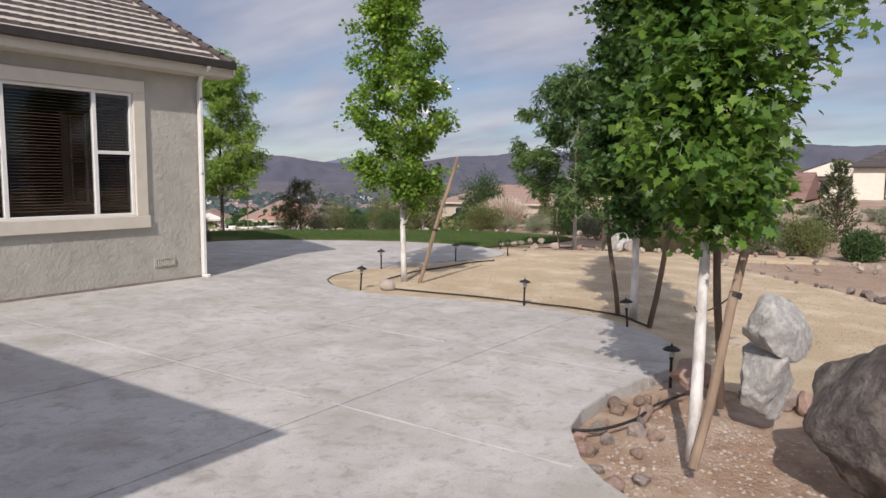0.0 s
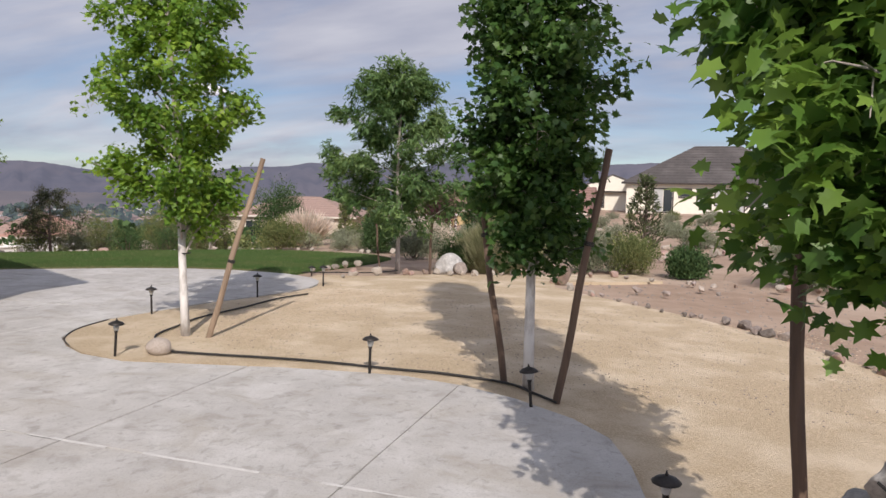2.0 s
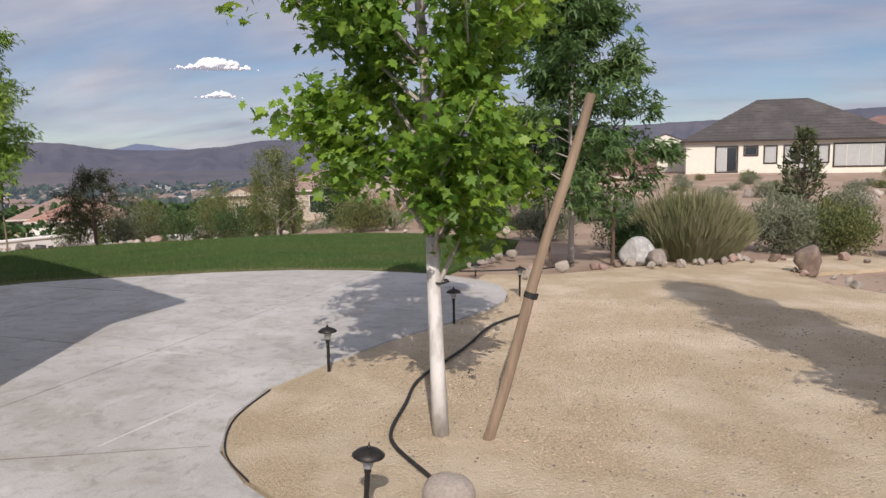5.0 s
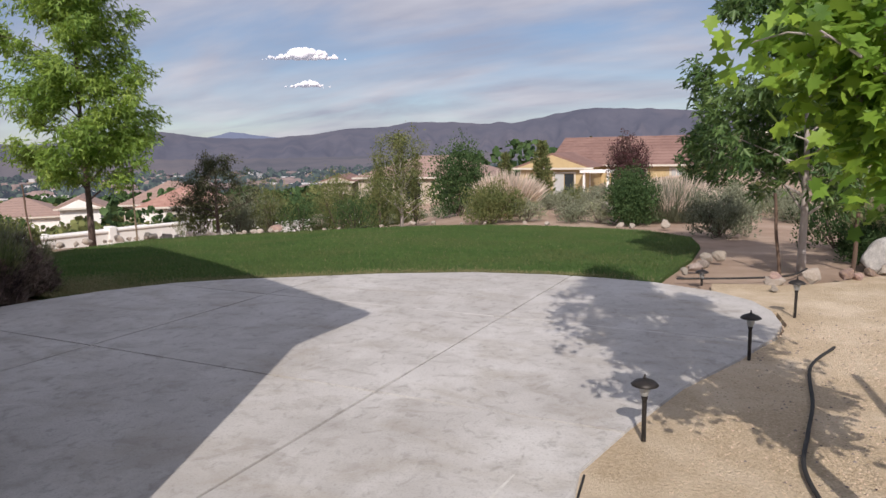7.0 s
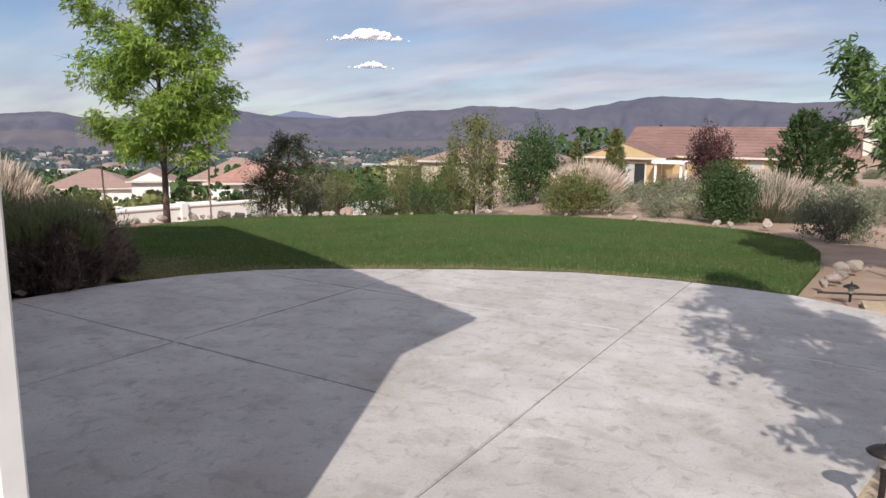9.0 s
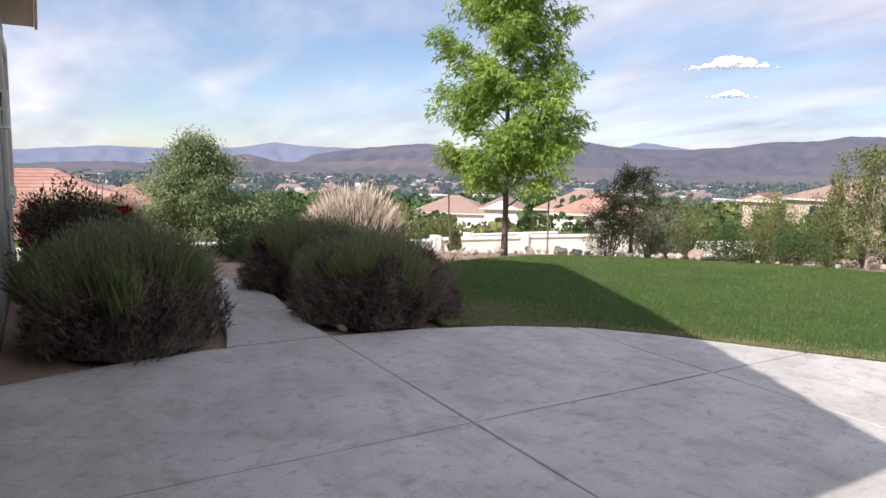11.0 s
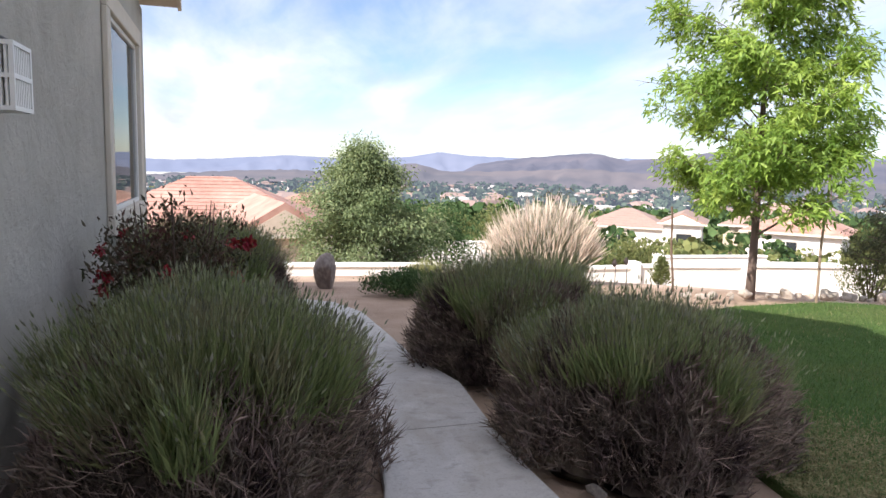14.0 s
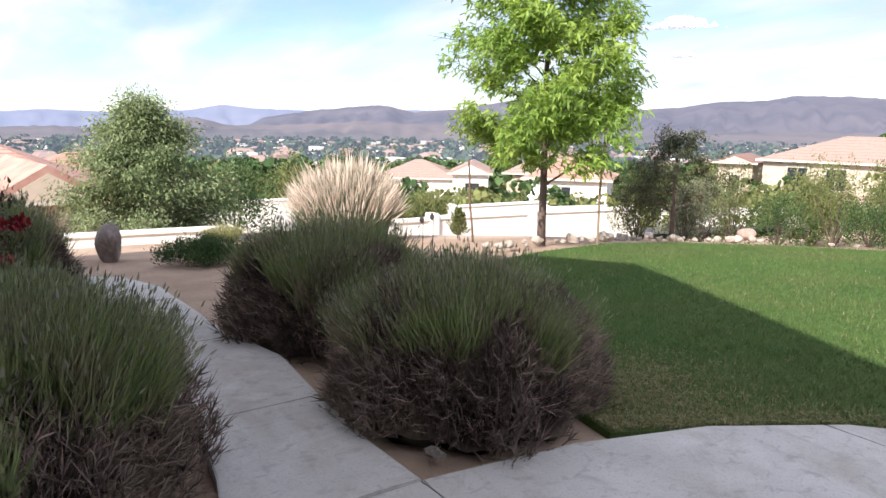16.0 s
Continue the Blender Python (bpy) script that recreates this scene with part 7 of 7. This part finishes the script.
# Ranges carry their distance haze in bluish colour and HAZE emission.
ridge("far_mountains", "distant mountains, faint blue from painted haze", [(-125, .3), (-110, .1), (-93, -.15), (-90, 0), (-84.7, .4), (-79.5, .25), (-75, .5), (-72.6, .95), (-70, .7), (-66, .6), (-60, .75), (-52, .8), (-47, .9),
      (-44.9, 1.1), (-43.3, 1.5), (-41.5, 1.25), (-39, .9), (-30, .8)], 4800, -1.1, 1000, hills_mat("hazed_far_range", (0.07, 0.08, 0.11), (0.06, 0.07, 0.10), HAZE, 0.42), 3, 0.05)
ridge("mountains", "brown mountain range across the valley, purple from painted haze", [(-72, -.9), (-69, .15), (-66, .6), (-63.5, .85), (-60.4, 1.15), (-57.7, .62), (-54, .9), (-50.2, 1.6), (-48.1, 1.55), (-46, 1.2), (-44.9, 1.08), (-43, 1.0), (-40.5, 0.95),
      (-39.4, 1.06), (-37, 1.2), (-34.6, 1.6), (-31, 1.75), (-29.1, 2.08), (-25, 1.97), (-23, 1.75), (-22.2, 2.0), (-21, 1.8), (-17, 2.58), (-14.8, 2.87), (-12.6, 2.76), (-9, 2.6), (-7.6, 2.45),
      (-5.3, 2.3), (-3, 2.4), (3, 2.6), (9, 2.9), (15.3, 3.05), (18.6, 3.1), (30, 2.7), (50, 1.8), (70, 1.2)], 4300, -1.0, 1600, hills_mat("hazed_brown_range", (0.072, 0.066, 0.074), (0.045, 0.043, 0.052), HAZE, 0.22), 11, 0.08)
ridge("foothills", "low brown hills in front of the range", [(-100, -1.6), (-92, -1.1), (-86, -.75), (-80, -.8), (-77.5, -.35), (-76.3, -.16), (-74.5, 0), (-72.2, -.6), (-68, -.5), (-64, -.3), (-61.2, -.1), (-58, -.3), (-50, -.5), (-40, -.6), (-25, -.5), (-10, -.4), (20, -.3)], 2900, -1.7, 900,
      hills_mat("hazed_near_range", (0.09, 0.078, 0.075), (0.06, 0.056, 0.055), HAZE, 0.20), 17, 0.12)

# Besides the sun, an added emission brightens the cloud meshes.
CLOUD = hills_mat("self_lit_cumulus", (0.62, 0.62, 0.64), (0.52, 0.53, 0.57), (0.75, 0.78, 0.9), 0.24)


def cumulus(label, az, el, width, height, seed):
    rng = random.Random(seed)
    D = 4750
    root = Vector((-8 + D * math.sin(radians(az)), 5 + D * math.cos(radians(az)), 1.6 + D * math.tan(radians(el))))
    right = Vector((math.cos(radians(az)), -math.sin(radians(az)), 0))
    w, h = D * math.tan(radians(width)) / 2, D * math.tan(radians(height)) / 2
    bm = bmesh.new()
    for k in range(80):
        t = rng.gauss(0, 0.5)
        t = max(-1, min(1, t))
        r = h * rng.uniform(0.12, 0.62) * (1.1 - abs(t)) + h * 0.05
        c = root + right * (t * w) + Vector((0, 0, r * 0.35 + h * 1.1 * (1 - abs(t)) ** 1.3 * rng.random() ** 1.5 - h * 0.15 * rng.random())) + Vector((rng.uniform(-40, 40), rng.uniform(-40, 40), 0))
        s = bmesh.ops.create_icosphere(bm, subdivisions=2, radius=1)
        for v in s["verts"]:
            w_ = 1 + 0.35 * noise.noise(v.co * 2.2 + Vector((k, seed, 0)))
            v.co = c + Vector((v.co.x * r * 1.35, v.co.y * r * 1.35, max(v.co.z, -0.35) * r * 1.3)) * w_
    part("cloud", bm, CLOUD, None, label, smooth=True, kind="structure", category="cloud")


cumulus("bright white fair-weather cloud over the mountains", -37.6, 7.0, 6.0, 1.1, 1)
cumulus("small white cloud over the mountains", -37.3, 4.9, 3.0, 0.6, 2)

# ---- tiles and slabs, last ----
tile = roof_tile_mesh()


def roof_tiles():
    ang = math.degrees(math.atan(GSL))
    run = (EX - RX) / math.cos(radians(ang))
    rows = int(run / 0.33)
    near, rest = [], []
    for r in range(rows):
        for c in range(int((EY + 9.3) / 0.30)):
            d = 0.02 + r * 0.33
            y = EY + 0.02 - 0.15 - c * 0.30 - (0.15 if r % 2 else 0)
            x, z = EX + 0.07 - d * math.cos(radians(ang)), GZ0 - 0.03 + (d - 0.07) * math.sin(radians(ang))
            (near if (r < 20 and c < 15) else rest).append((x, y, z))
    for x, y, z in near:
        ob = new("roof_tile", tile)
        ob.parent = house
        ob.matrix_local = pose(x, y, z, 0, ang - 1.5, 180)
    vs, fs = [], []
    base = [v.co.copy() for v in tile.vertices]
    polys = [tuple(p.vertices) for p in tile.polygons]
    for x, y, z in rest:
        m = pose(x, y, z, 0, ang - 1.5, 180)
        o = len(vs)
        vs += [m @ v for v in base]
        fs += [tuple(i + o for i in p) for p in polys]
    mesh_object("roof_tiling", vs, fs, TILE, house, kind="stuff")
    for i in range(rows + 1):
        d = i * 0.33
        x, z = EX + 0.05 - d * math.cos(radians(ang)), GZ0 + 0.01 + (d - 0.05) * math.sin(radians(ang))
        v, f = tube_data([(x, EY + 0.015, z), (x - 0.36 * math.cos(radians(ang)), EY + 0.015, z + 0.36 * math.sin(radians(ang)) - 0.02)], [0.062, 0.05], 8)
        mesh_object("rake_tile", v, f, TILE, house)


roof_tiles()
skew_wall()
patio = thing("patio", "light grey concrete patio with scored joints and faint brown stains", "patio", (0, 0, 0), kind="structure")
slab_panels(patio, PATIO, [-16, -12.39, -9.53], [6.66, 9.42, 11.68, 14.3], False)
slab_panels(patio, PATIO, [-9.53, -5.0, -2.96, 0.2, 3.6, 7.2], [-10.1, -6, -3, 0.6, 3.27, 5.38, 9.42, 11.68, 14.3], False)
walk_ = thing("garden_path", "pale concrete garden path curving between lavender bushes", "path", (0, 0, 0), kind="structure")
slab_panels(walk_, PATH_SLAB, [-22.7, -20.9, -19.2, -17.5, -15.96, -14.7], [5.8, 9.9], False)
for p in walk_.children:
    for v in p.data.vertices:
        v.co.z += ground_z(v.co.x, v.co.y) + 0.012 * smoothstep(-14.9, -15.6, v.co.x)


def joint_filler(label, y, x0, x1, seed):
    """A worn pale strip of joint filler, broken in places."""
    rng = random.Random(seed)
    vs, fs, x = [], [], x0
    while x < x1:
        w = rng.uniform(0.10, 0.35)
        if rng.random() < 0.8:
            a, b = rng.uniform(0.006, 0.017), rng.uniform(0.006, 0.017)
            o = len(vs)
            vs += [(x, y - a, 0.0015), (x + w, y - b, 0.0015), (x + w, y + a, 0.0015), (x, y + b, 0.0015)]
            fs.append((o, o + 1, o + 2, o + 3))
        x += w
    mesh_object("joint_filler", vs, fs, FILLER, patio, label)


# Flat dark strip laid on the slab in place of a cut groove.
mesh_object("joint_sealant", [(-7.69, 7.826, 0.0015), (-9.30, 7.002, 0.0015), (-9.303, 7.009, 0.0015), (-7.693, 7.833, 0.0015)], [(0, 3, 2, 1)], DARKROCK, patio, "dark flat strip standing for a scored joint running to the rim of the yard")
FILLER = mat("dried_joint_filler", (0.60, 0.58, 0.545), 0.9, (0.50, 0.48, 0.45), 12, bump=0.003)
joint_filler("pale worn joint filler", 3.27, -8.6, -0.95, 1)
joint_filler("pale worn joint filler", 5.38, -7.2, -1.6, 2)
joint_filler("pale worn joint filler", 11.68, -11.6, -8.0, 3)
